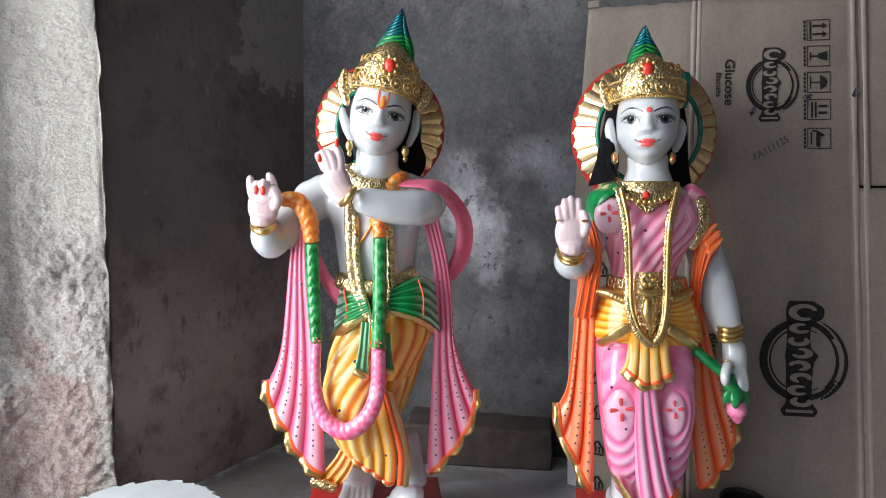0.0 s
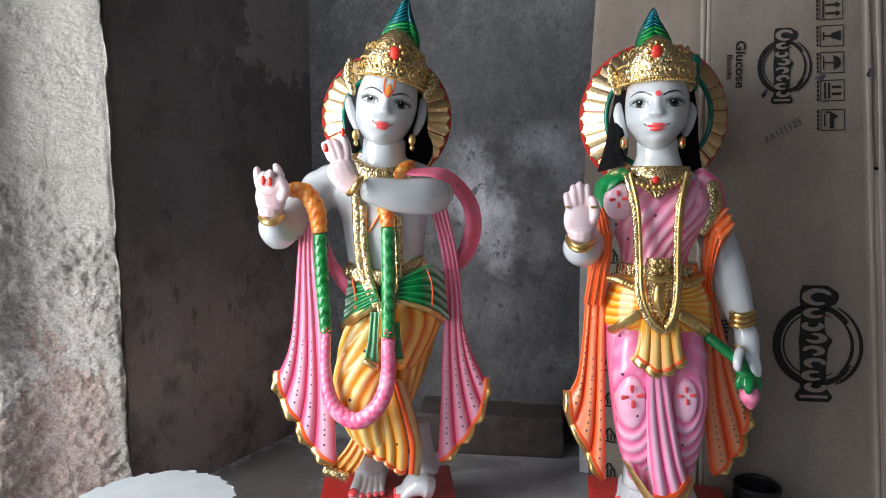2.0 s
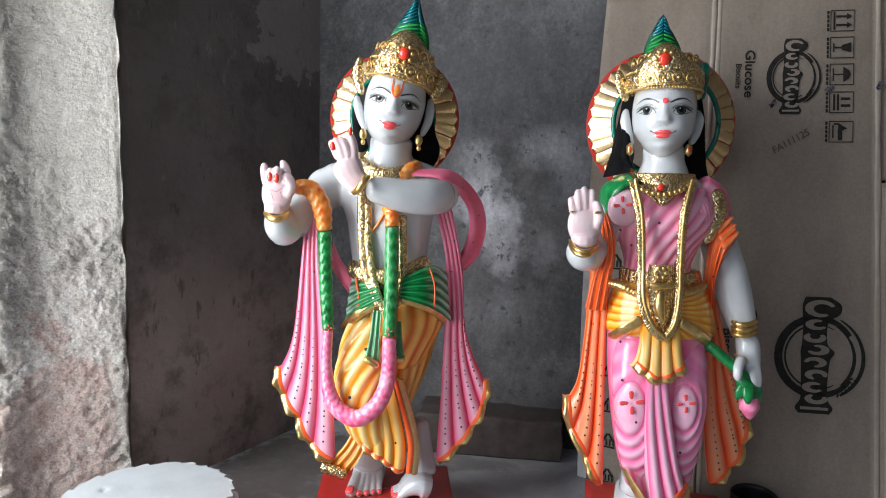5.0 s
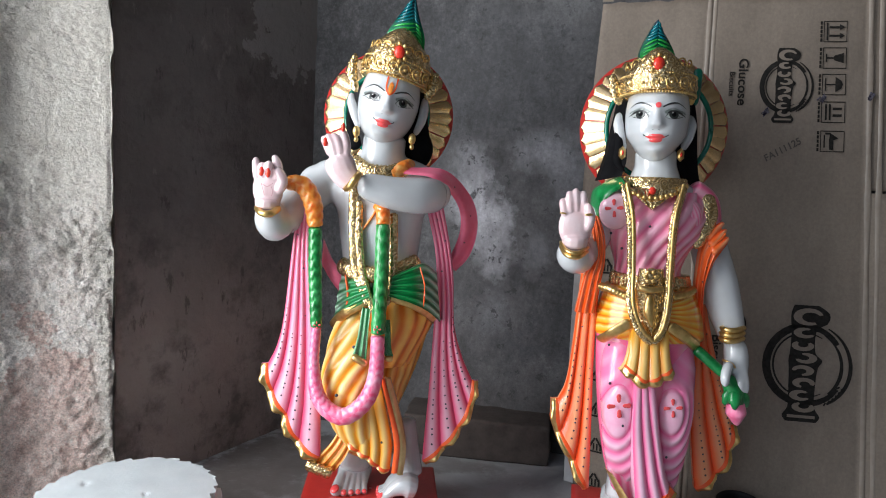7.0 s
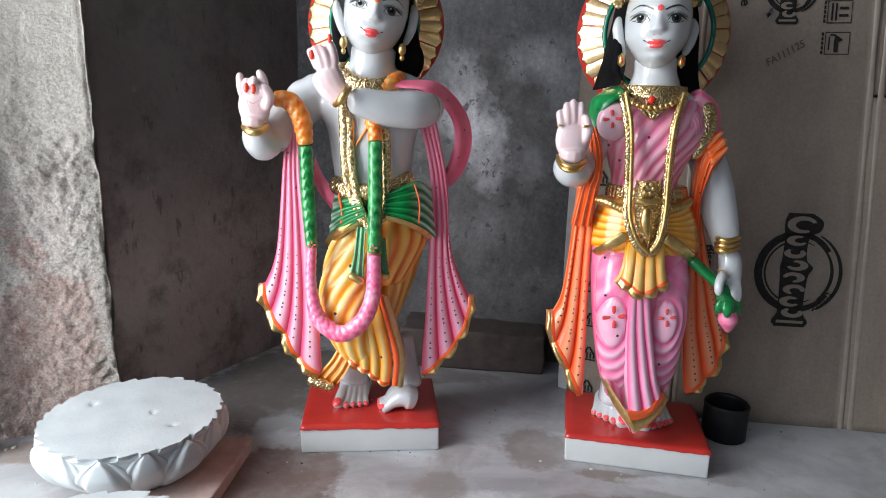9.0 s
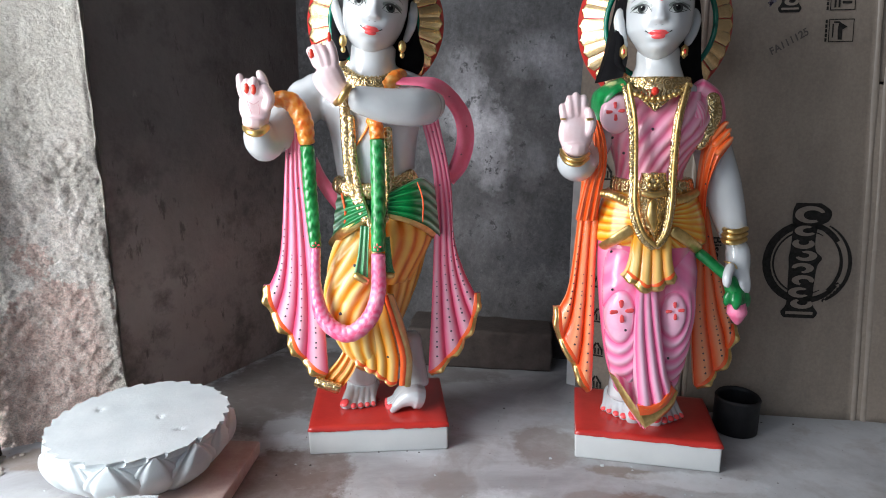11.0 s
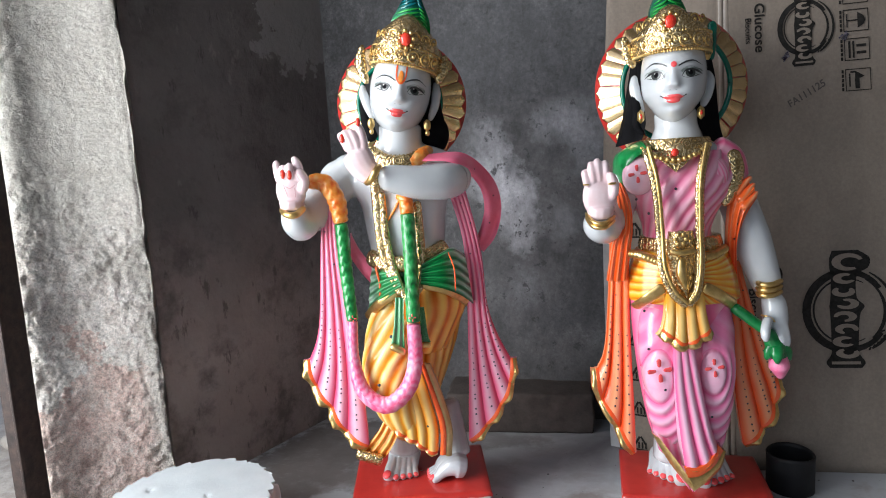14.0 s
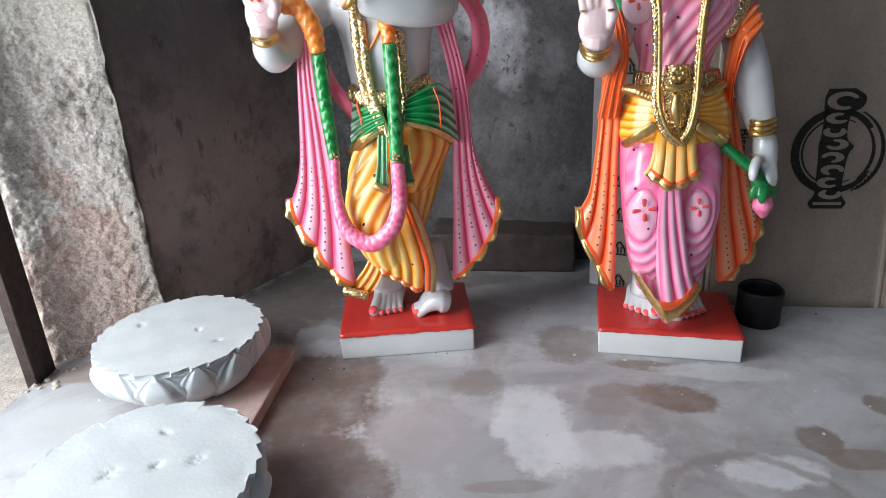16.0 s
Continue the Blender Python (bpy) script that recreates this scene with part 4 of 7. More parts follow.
# ---- the setting ----
def rough_face(name, a, b, z0, z1, thick, mat, nu, nv, amp, kind_label, seed=0.0, edge=0.0, grit=0.0, dense=0.0, plaster=0.0, lean=0.0):
    """A wall slab from a to b (plan), thickness behind, with a rough front."""
    a, b = Vector((*a, 0)), Vector((*b, 0))
    d = (b - a).normalized()
    nrm = Vector((d.y, -d.x, 0))
    verts, faces = [], []
    for i in range(nv + 1):
        for j in range(nu + 1):
            u = j / nu
            z = z0 + (z1 - z0) * i / nv
            if dense:
                k = i / nv / 0.96
                z = z0 + (dense - z0) * k if k <= 1 else dense + (z1 - dense) * (k - 1) / (1 / 0.96 - 1)
            p = a.lerp(b, u)
            q = Vector((p.x * 1.0 + seed, p.y, z))
            h = amp * (noise.fractal(q * 9, 0.9, 2.1, 6) + 0.5 * noise.noise(q * 4)) + (grit * (noise.fractal(q * 62, 0.45, 2.3, 4) - 1.1 * max(0.0, noise.noise(q * 38) - 0.22) + 0.5 * noise.noise(q * 300) + 1.0 * noise.noise(q * 24) - 1.6 * abs(noise.noise(q * 52)) + 0.6) if grit else 0.0)
            if plaster:
                k = min(max((z + 0.12 * noise.noise(q * 7) - plaster + 0.10) / 0.16, 0), 1)
                h *= 1 - 0.68 * k * k * (3 - 2 * k)
                h += 0.004 * k * noise.noise(Vector((p.x * 22 + seed, p.y, z * 3)))
            e = min(1, min(u, 1 - u) * nu / 3)
            s = edge * (noise.noise(Vector((seed, 3.3, z * 14))) + 0.6 * noise.noise(Vector((seed, 7.7, z * 40)))) * (1 if u in (0, 1) else 0) * 0.6
            p = p + nrm * (h * (0.4 + 0.6 * e) - 0.3 * edge * (1 - e)) + d * s
            verts.append((p.x - lean * u * z, p.y, z))
    w = nu + 1
    for i in range(nv):
        for j in range(nu):
            k = i * w + j
            faces.append((k, k + 1, k + w + 1, k + w))
    o = len(verts)
    for p in (a, b):
        for z in (z0, z1):
            q = p - nrm * thick
            verts.append((q.x, q.y, z))
    faces += [tuple(i * w for i in range(nv, -1, -1)) + (o, o + 1), tuple(i * w + nu for i in range(nv + 1)) + (o + 3, o + 2),
              (o + 1, o, o + 2, o + 3), tuple(nv * w + j for j in range(nu, -1, -1)) + (o + 1, o + 3), tuple(range(nu + 1)) + (o + 2, o)]
    ob = mesh_object(name, verts, faces, [mat], None, "", True)
    return tagged(ob, kind_label, "wall", "", "structure")


def slab(name, lo, hi, mat, label, category):
    c = [(p + q) / 2 for p, q in zip(lo, hi)]
    ob = part(name, box_bm(*[q - p for p, q in zip(lo, hi)], c), mat, None)
    return tagged(ob, label, category, "", "structure")


slab("floor", (-0.765, -2.6, -0.08), (2.0, 2.0, 0.0), m_floor, "dusty grey stone floor with stains and painted shade", "floor")
# unseen ceiling, added; ends short so the sky reaches the ground outside
slab("ceiling", (-0.80, -2.7, 2.6), (2.1, 2.1, 2.7), m_ceiling, "unseen grey plastered ceiling", "ceiling")
rough_face("wall_pier", (-0.776, 1.0110), (-0.5800, 1.092), -0.08, 2.6, 0.25, m_pier, 84, 560, 0.010, "rough limewashed stone pier with bare red stone below", 1.0, 0.008, 0.0036, 1.3, 0.60, 0.011)
rough_face("wall_west", (-0.598, 1.112), (-0.334, 1.590), -0.02, 2.6, 0.12, m_dark, 30, 120, 0.002, "soot-unseen dark plastered wall", 4.0)
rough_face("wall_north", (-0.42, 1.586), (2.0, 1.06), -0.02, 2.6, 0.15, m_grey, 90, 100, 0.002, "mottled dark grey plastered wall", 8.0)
# unseen walls, added; the south one keeps reflections on the right dark
slab("added_wall_east", (1.9, -2.7, 0), (2.05, 1.3, 2.6), m_dark, "unseen dark plastered wall", "wall")
slab("added_wall_south", (0.25, -2.7, 0), (1.9, -2.55, 2.6), m_dark, "unseen dark plastered wall", "wall")


# ---- statue with crossed legs ----
def finger(s, pts, r, mat):
    s.tube(pts, (r, r * 0.95, r * 0.8), mat, 10, 10)


def halo(s, c, r_out, r_in, petals, cone):
    """A shallow cone of gilded petals on a red rim with a teal inner ring."""
    c = np.array(c)
    th = np.linspace(0, 2 * math.pi, 96, endpoint=False)
    ring = lambda r, y: np.column_stack([c[0] + r * np.cos(th), np.full(96, c[1] + y + (r - r_in) * cone), c[2] + r * np.sin(th)])
    s.grid([ring(r_in, 0.0), ring(r_out, 0.0), ring(r_out + 0.0006, 0.002), ring(r_out, 0.004), ring(r_in, 0.004), ring(r_in, 0.0)], m_red, True)
    s.tube([tuple(c + np.array((r_in * math.cos(a), -0.002, r_in * math.sin(a)))) for a in np.linspace(0, 2 * math.pi, 40)], 0.0045, m_teal, 80, 8, ends=False)
    w = 2 * math.pi / petals
    rnd = random.Random(petals)
    for k in range(petals):
        a0 = k * w + rnd.uniform(-0.02, 0.02)
        top = rnd.uniform(0.97, 1.04)
        tips = []
        g = []
        for i in range(19):
            v = i / 18
            r = r_in + 0.003 + (r_out - r_in - 0.004) * v * top
            half = 0.505 * w * (0.92 + 0.08 * v if v < 0.84 else max(0.02, 1 - ((v - 0.84) / 0.16) ** 1.2))
            g.append([(c[0] + r * math.cos(a0 + half * q), c[1] + (r - r_in) * cone - 0.0016 - 0.0014 * (1 - q * q), c[2] + r * math.sin(a0 + half * q)) for q in (-1, -0.75, -0.4, 0, 0.4, 0.75, 1)])
            tips += [g[-1][0]] if i > 5 else []
        s.grid(g, m_petal)
        s.tube(tips[::3], 0.00045, m_dot, 8, 5)


def plinth(s, w, d, h, turn, at):
    R = Euler((0, 0, radians(turn))).to_matrix()
    bm = box_bm(w, d, h, (0, 0, 0), 0.003, 2)
    for v in bm.verts:
        v.co.z += h / 2
        v.co += Vector((noise.noise(v.co * 30), noise.noise(v.co * 30 + Vector((5, 0, 0))), 0)) * 0.002
        v.co = R @ v.co + Vector(at)
    me = bpy.data.meshes.new("plinth")
    bm.to_mesh(me)
    bm.free()
    s.add_mesh(me, m_plinth)
    # red painted top, a little uneven along its edge
    hw, hd = w / 2 - 0.0008, d / 2 - 0.0008
    line = []
    for k in range(120):
        t = k / 120 * 4
        x, y = [(-hw + 2 * hw * (t % 1), -hd), (hw, -hd + 2 * hd * (t % 1)), (hw - 2 * hw * (t % 1), hd), (-hw, hd - 2 * hd * (t % 1))][int(t)]
        line.append((x, y))
    g = []
    for r, z in ((0.02, h + 0.0016), (0.9, h + 0.0016), (0.985, h + 0.0014), (1.004, h - 0.0015), (1.006, h - 0.006)):
        row = []
        for x, y in line:
            p = R @ Vector((x * r + (0.0015 if r > 1 and x > hw - 1e-4 else -0.0015 if r > 1 and x < -hw + 1e-4 else 0), y * r + (0.0015 if r > 1 and y > hd - 1e-4 else -0.0015 if r > 1 and y < -hd + 1e-4 else 0), 0))
            dz = 0.0022 * noise.noise(Vector((x * 60, y * 60, 2))) if r > 1.005 else 0
            row.append((p.x + at[0], p.y + at[1], z + dz))
        g.append(row)
    s.grid(g, m_red, True)


def crown(s, rows, jewel, tilt, place, beads_z, plates, yaw=0.0):
    """A gilded cap: cross-sections in its own tilted frame, with beading."""
    R = np.array(Euler((0, radians(tilt), radians(yaw))).to_matrix())
    P = np.array(place)
    q = spline(rows, 26)
    th = np.linspace(0, 2 * math.pi, 64, endpoint=False)
    g = []
    for i, (z, hx, hy, peak) in enumerate(q):
        zz = z + peak * np.clip(-np.sin(th), 0, 1) ** 3
        relief = 1 + 0.022 * np.sin(th * 16) * math.sin(i * 1.3)
        g.append(np.column_stack([hx * np.cos(th) * relief, hy * np.sin(th) * relief, zz]) @ R.T + P)
    s.grid(g, m_gold_relief, True, True)
    for z, hx, hy, r, count in beads_z:
        for k in range(count):
            a = 2 * math.pi * k / count
            if math.sin(a) < 0.3:
                s.ball(R @ np.array((hx * math.cos(a), hy * math.sin(a), z)) + P, r, m_gold, None, 6, 8)
    # scroll work on the front
    for k in range(-3, 4):
        a = -math.pi / 2 + k * 0.36
        for zc, hx, hy, rr in ((0.016, 0.0595, 0.0672, 0.0085), (0.046, 0.0520, 0.0610, 0.0080)):
            ring = [tuple(R @ np.array((hx * math.cos(a + rr / hx * math.cos(t) * 1.0), hy * math.sin(a + rr / hx * math.cos(t)), zc + rr * math.sin(t))) + P) for t in np.linspace(0, 5.2, 14)]
            s.tube(ring, 0.0013, m_gold, 22, 6)
            s.ball(R @ np.array((hx * math.cos(a), hy * math.sin(a), zc)) + P, 0.003, m_gold, None, 6, 8)
    s.ball(jewel, (0.0085, 0.005, 0.010), m_jewel)
    for a in np.linspace(0, 2 * math.pi, 9)[:-1]:
        s.ball((jewel[0] + 0.0125 * math.cos(a), jewel[1] + 0.001, jewel[2] + 0.0135 * math.sin(a)), 0.0036, m_gold, None, 6, 8)
    for pts, rad in plates:
        s.tube(pts, rad, m_gold_relief, 14, 10, 0.5)


def plume(s, left, right, ribs, spine=0.5):
    at = s.sheet(left, right, m_plume, 30, 30, 0.5, 0.012, 0.010, 0.0)
    for k in range(ribs):
        v = 0.04 + 0.86 * k / ribs
        for u0, u1 in ((spine, 0.06), (spine, 0.94)):
            s.tube([at(u0, min(v + 0.10, 1)) - np.array((0, 0.001, 0)), at((u0 + u1) / 2, v + 0.05) - np.array((0, 0.001, 0)), at(u1, v)], (0.0016, 0.0020, 0.0012), m_rib_green if k < ribs * 0.45 else m_rib_blue, 8, 6)


def flower(s, at, size, mat=None):
    for a in (0.1, math.pi / 2 + 0.1, math.pi + 0.1, 1.5 * math.pi + 0.1):
        d = np.array((math.cos(a), 0, math.sin(a)))
        s.tube([np.array(at) + d * size * 0.3, np.array(at) + d * size], (size * 0.14, size * 0.22), mat or m_lip, 8, 8, 0.22)


def foot(s, big, little, heel, ankle, radii, high=0.024):
    """A carved bare foot on the plinth: toes between the outer ends of the big and the little one, red nails."""
    big, little, heel = np.array(big), np.array(little), np.array(heel)
    ends = np.array((0, 0.30, 0.49, 0.67, 0.84, 1.0))
    span = np.linalg.norm(little - big)
    side = (little - big) / span
    ground = 0.0495
    f = Sculpt()
    nails = []
    for k in range(5):
        u = (ends[k] + ends[k + 1]) / 2
        r = (ends[k + 1] - ends[k]) * span * 0.50
        tip = big + (little - big) * u
        d = (tip - heel) / np.linalg.norm(tip - heel)
        tip = tip + d * 0.004 * math.sin(math.pi * u)
        root = heel + side * (u - 0.5) * span * 0.30
        at = lambda t, z: (*(root + (tip - root) * t), ground + z)
        f.tube([at(0.0, high * 0.75), at(0.30, high * 0.95), at(0.58, high * 0.72), at(0.78, 0.0105), (*(tip - d * r * 0.55), ground + r * 0.80)], (high * 0.72, high * 0.80, high * 0.52, r * 1.06, r * 0.92), m_marble, 34, 16)
        nails.append((tip - d * (0.0030 + r * 0.35), r, d))
    f.tube(ankle, radii, m_marble, 20, 20)
    me = f.blended(0.0013, 6)
    for v in me.vertices:
        v.co.z = max(v.co.z, ground)
    s.add_mesh(me, m_marble)
    for p, r, d in nails:
        turn = Euler((0, 0, math.atan2(d[1], d[0]) + math.pi / 2)).to_matrix() @ Euler((radians(28), 0, 0)).to_matrix()
        s.ball((p[0], p[1], ground + r * 1.46), (r * 0.74, r * 0.85, 0.0032), m_lip, turn, 8, 12)


def statue_a():
    s = Sculpt()
    plinth(s, 0.241, 0.19, 0.05, 5.5, (0, 0, 0))
    # body of polished marble
    b = Sculpt()
    b.tube([(0.0035, -0.02, 0.6931), (-0.0025, -0.015, 0.6287)], (0.037, 0.037, 0.046), m_marble, 16, 20)
    b.loft([(0.0028, -0.01, 0.6377, 0.0293, 0.04), (-0.0038, -0.007, 0.6161, 0.087, 0.048), (-0.0026, -0.012, 0.5898, 0.0902, 0.058), (0.0011, -0.018, 0.5509, 0.0753, 0.062), (0.002, -0.019, 0.5068, 0.0691, 0.058), (0.0025, -0.017, 0.4671, 0.065, 0.053), (0.0044, -0.015, 0.4269, 0.0673, 0.055)], m_marble, 24, 40)
    b.ball((-0.1087, -0.011, 0.599), (.038,.038,.036), m_marble)
    b.tube([(-0.0265, -0.01, 0.6314), (-0.0655, -0.011, 0.6211), (-0.1047, -0.011, 0.6069)], (.026, .030, .034), m_marble)
    b.tube([(0.0224, -0.01, 0.6321), (0.0519, -0.011, 0.6208), (0.0736, -0.011, 0.6094)], (.026, .028, .030), m_marble)
    b.tube([(-0.1039, -0.015, 0.5972), (-0.1342, -0.045, 0.5695), (-0.1602, -0.077, 0.5332)], (0.034, 0.033, 0.033), m_marble)
    b.tube([(-0.1613, -0.073, 0.5301), (-0.1657, -0.097, 0.5409), (-0.1667, -0.115, 0.5599)], (0.034, 0.029, 0.020), m_marble)
    b.ball((0.0699, -0.015, 0.6016), (.032,.036,.030), m_marble)
    b.tube([(0.0757, -0.015, 0.6036), (0.0902, -0.045, 0.5964), (0.091, -0.075, 0.5913)], (0.032, 0.030, 0.029), m_marble)
    b.tube([(0.0945, -0.063, 0.5911), (0.0751, -0.093, 0.5896), (0.0316, -0.115, 0.5912), (-0.0227, -0.133, 0.6038)], (0.029, 0.030, 0.026, 0.019), m_marble, 30, 20)
    s.add_mesh(b.blended(0.0028, 26), m_marble)
    foot(s, (-0.071, -0.046), (-0.001, -0.028), (-0.034, 0.046), [(-0.030, 0.030, 0.19), (-0.031, 0.026, 0.13), (-0.034, 0.018, 0.075)], (0.029, 0.028, 0.029))
    foot(s, (0.022, -0.056), (0.010, 0.000), (0.082, -0.022), [(0.058, 0.012, 0.185), (0.066, 0.006, 0.130), (0.070, -0.012, 0.082)], (0.018, 0.0185, 0.026), 0.029)
    # open hand, two fingers folded
    h = Sculpt()
    h.ball((-0.1668, -0.117, 0.5884), (.0245, .012, .033), m_blush)
    h.tube([(-0.1677, -0.115, 0.5563), (-0.1669, -0.117, 0.576)], (.019, .021), m_blush, 8, 12)
    finger(h, [(-0.182, -0.119, 0.6005), (-0.1847, -0.121, 0.6198), (-0.1868, -0.119, 0.6365)], .0075, m_blush)
    finger(h, [(-0.1743, -0.121, 0.6042), (-0.172, -0.131, 0.6251), (-0.1715, -0.139, 0.6129)], .0072, m_blush)
    finger(h, [(-0.1655, -0.121, 0.6043), (-0.1609, -0.133, 0.6269), (-0.1614, -0.141, 0.613)], .0075, m_blush)
    finger(h, [(-0.1555, -0.119, 0.6009), (-0.1503, -0.121, 0.6221), (-0.158, -0.121, 0.6412)], .0080, m_blush)
    finger(h, [(-0.1498, -0.121, 0.5834), (-0.141, -0.127, 0.6029), (-0.1502, -0.131, 0.6219)], .0085, m_blush)
    s.add_mesh(h.blended(0.0016, 3), m_blush)
    s.ball((-0.1694, -0.146, 0.6146), (.0042, .002, .0075), m_jewel, None, 6, 8)
    s.ball((-0.1585, -0.148, 0.613), (.0042, .002, .0075), m_jewel, None, 6, 8)
    for pts in ([(-0.1747, -0.1315, 0.599), (-0.1712, -0.132, 0.5886), (-0.1681, -0.131, 0.5781)], [(-0.1747, -0.1315, 0.5972), (-0.1641, -0.1322, 0.5922), (-0.1555, -0.1315, 0.5975)], [(-0.1573, -0.1315, 0.5923), (-0.1557, -0.1315, 0.5836), (-0.1576, -0.131, 0.5765)]):
        s.tube(pts, .0005, m_palm_line, 8, 6)
    # hand raised before the chest
    h = Sculpt()
    h.tube([(-0.0259, -0.135, 0.6046), (-0.0398, -0.135, 0.613), (-0.0502, -0.135, 0.6284), (-0.0571, -0.135, 0.6456)], (.018, .021, .024, .022), m_blush, 14, 14, 0.62)
    finger(h, [(-0.0641, -0.135, 0.6437), (-0.0714, -0.137, 0.6607), (-0.0796, -0.135, 0.6727)], .0080, m_blush)
    finger(h, [(-0.0564, -0.139, 0.6437), (-0.0636, -0.142, 0.664), (-0.0727, -0.139, 0.6759)], .0078, m_blush)
    finger(h, [(-0.0495, -0.139, 0.6438), (-0.0542, -0.142, 0.6641), (-0.0641, -0.139, 0.6769)], .0078, m_blush)
    finger(h, [(-0.043, -0.137, 0.6405), (-0.0426, -0.139, 0.661), (-0.049, -0.137, 0.6849)], .0080, m_blush)
    s.add_mesh(h.blended(0.0016, 3), m_blush)
    s.ball((-0.0731, -0.146, 0.6636), (.0042, .002, .007), m_jewel, None, 6, 8)
    s.ball((-0.0468, -0.145, 0.6869), (.0035, .0025, .007), m_jewel, None, 6, 8)
    # bangles
    for pts in ([(-0.1854, -0.115, 0.5597), (-0.171, -0.137, 0.5513), (-0.1556, -0.139, 0.5508), (-0.147, -0.119, 0.5604)], [(-0.0427, -0.133, 0.5939), (-0.0312, -0.157, 0.5995), (-0.0224, -0.159, 0.6115), (-0.0204, -0.137, 0.6202)]):
        s.tube(pts, .0055, m_gold, 18, 8)
    # head
    M, face = head_mesh(s, (0.0070, -0.027, 0.7408), m_marble, 11.0, 6, 1.01, 0.96, 0.98, 0.002)
    features(s, face, 0.92, 0.002)
    stroke(s, face, [(-0.0080, 0.034), (-0.0070, 0.015), (0, 0.0055), (0.0070, 0.015), (0.0080, 0.034)], (.0012, .0012, .0016, .0012, .0012), m_orange_line, .001, 24)
    face_paint(s, face, oval(0, 0.0165, 0.0040, 0.010), m_orange, .0009)
    for pts in ([(-0.0600, -0.004, 0.758), (-0.0585, -0.012, 0.745), (-0.0530, -0.014, 0.7248), (-0.0440, -0.014, 0.700)], [(0.0655, -0.004, 0.755), (0.0670, -0.012, 0.742), (0.0635, -0.014, 0.717), (0.0530, -0.014, 0.692)]):
        s.tube(pts, (.0045, .0080, .0075, .0050), m_marble, 24, 14)
    for q in ((-0.0422, -0.05, 0.6901), (0.0505, -0.045, 0.6824)):
        s.ball(q, (.0065, .004, .0095), m_gold, None, 8, 10)
        s.ball((q[0], q[1], q[2] - .013), (.004, .003, .005), m_gold, None, 6, 8)
    # hair
    s.ball((0.0100, 0.013, 0.7527), (.056, .045, .078), m_black)
    s.ball((0.0579, 0.015, 0.6699), (.026, .028, .034), m_black)
    s.tube([(0.0600, 0.005, 0.7450), (0.0630, 0.007, 0.7120), (0.0630, 0.01, 0.6720)], (.008, .011, .018), m_black)
    s.tube([(-0.0580, 0.004, 0.7493), (-0.0600, 0.002, 0.7107), (-0.0500, -0.008, 0.6640)], (.006, .009, .013), m_black)
    halo(s, (-0.0036, 0.047, 0.7305), 0.119, 0.074, 30, 0.56)
    crown(s, [(0.0, 0.0560, 0.064, 0.004), (0.022, 0.0580, 0.066, 0.008), (0.046, 0.051, 0.058, 0.014), (0.066, 0.036, 0.041, 0.016), (0.082, 0.014, 0.015, 0.008)],
          (0.0284, -0.095, 0.8125), 13, (0.0141, -0.025, 0.775), ((0.002, 0.0562, 0.0642, 0.0020, 90), (0.030, 0.0565, 0.0650, 0.0018, 90)),
          (([(-0.0524, -0.021, 0.8225), (-0.0578, -0.023, 0.794), (-0.0489, -0.025, 0.7581)], (.005, .010, .006)), ([(0.0853, -0.021, 0.7964), (0.0799, -0.023, 0.7753), (0.0707, -0.025, 0.7504)], (.006, .012, .006))))
    plume(s, [(0.0165, -0.045, 0.8334), (0.0015, -0.045, 0.8495), (0.0142, -0.043, 0.8738), (0.0394, -0.035, 0.9126)], [(0.0635, -0.045, 0.8231), (0.0635, -0.045, 0.8486), (0.0535, -0.043, 0.8816), (0.046, -0.035, 0.9154)], 12, 0.80)
    # collar, long necklace and belt
    s.tube([(-0.0487, -0.05, 0.6434), (-0.0181, -0.075, 0.6256), (0.0188, -0.075, 0.6233), (0.0468, -0.055, 0.6352)], .0115, m_gold_relief, 40, 12, 0.6, 0.25, 24)
    s.tube([(-0.0406, -0.06, 0.632), (-0.0374, -0.081, 0.5767), (-0.0352, -0.083, 0.5215), (-0.0301, -0.079, 0.4653), (-0.0043, -0.091, 0.4068)], .0078, m_gold_relief, 80, 10, 0.45, 0.12, 36)
    s.tube([(-0.0279, -0.083, 0.5769), (-0.0257, -0.085, 0.5126), (-0.0163, -0.085, 0.4523), (0.0034, -0.093, 0.398)], .0062, m_gold_relief, 70, 10, 0.45, 0.12, 30)
    s.tube([(0.0288, -0.079, 0.5592), (0.0311, -0.079, 0.4942), (0.0302, -0.085, 0.4296), (0.0071, -0.093, 0.3933)], .0068, m_gold_relief, 70, 10, 0.45, 0.12, 30)
    s.tube([(-0.0618, -0.045, 0.4678), (-0.0368, -0.071, 0.4584), (0.0013, -0.077, 0.4561), (0.0381, -0.071, 0.4633), (0.0725, -0.045, 0.4794)], .0125, m_gold_relief, 50, 12, 0.6, 0.2, 30)
    s.tube([(-0.0207, -0.081, 0.529), (-0.006, -0.081, 0.5514), (0.0049, -0.081, 0.5727)], .0022, m_orange, 14, 6)
    # green waist cloth with gilded edge
    s.loft([(0.0037, -0.015, 0.4648, 0.0640, 0.056), (0.0100, -0.012, 0.4371, 0.0700, 0.060), (0.0110, -0.012, 0.4121, 0.0710, 0.060), (0.0130, -0.012, 0.4051, 0.0700, 0.058)], m_green_fan, 24, 200, 22, 0.035)
    s.tube([(-0.0759, -0.031, 0.3551), (-0.0452, -0.077, 0.3892), (-0.0027, -0.089, 0.4167)], .0082, m_gold, 24, 12, 0.3)
    s.tube([(0.0287, -0.089, 0.4228), (0.0718, -0.077, 0.408), (0.1102, -0.021, 0.3695)], .0082, m_gold, 24, 12, 0.3)
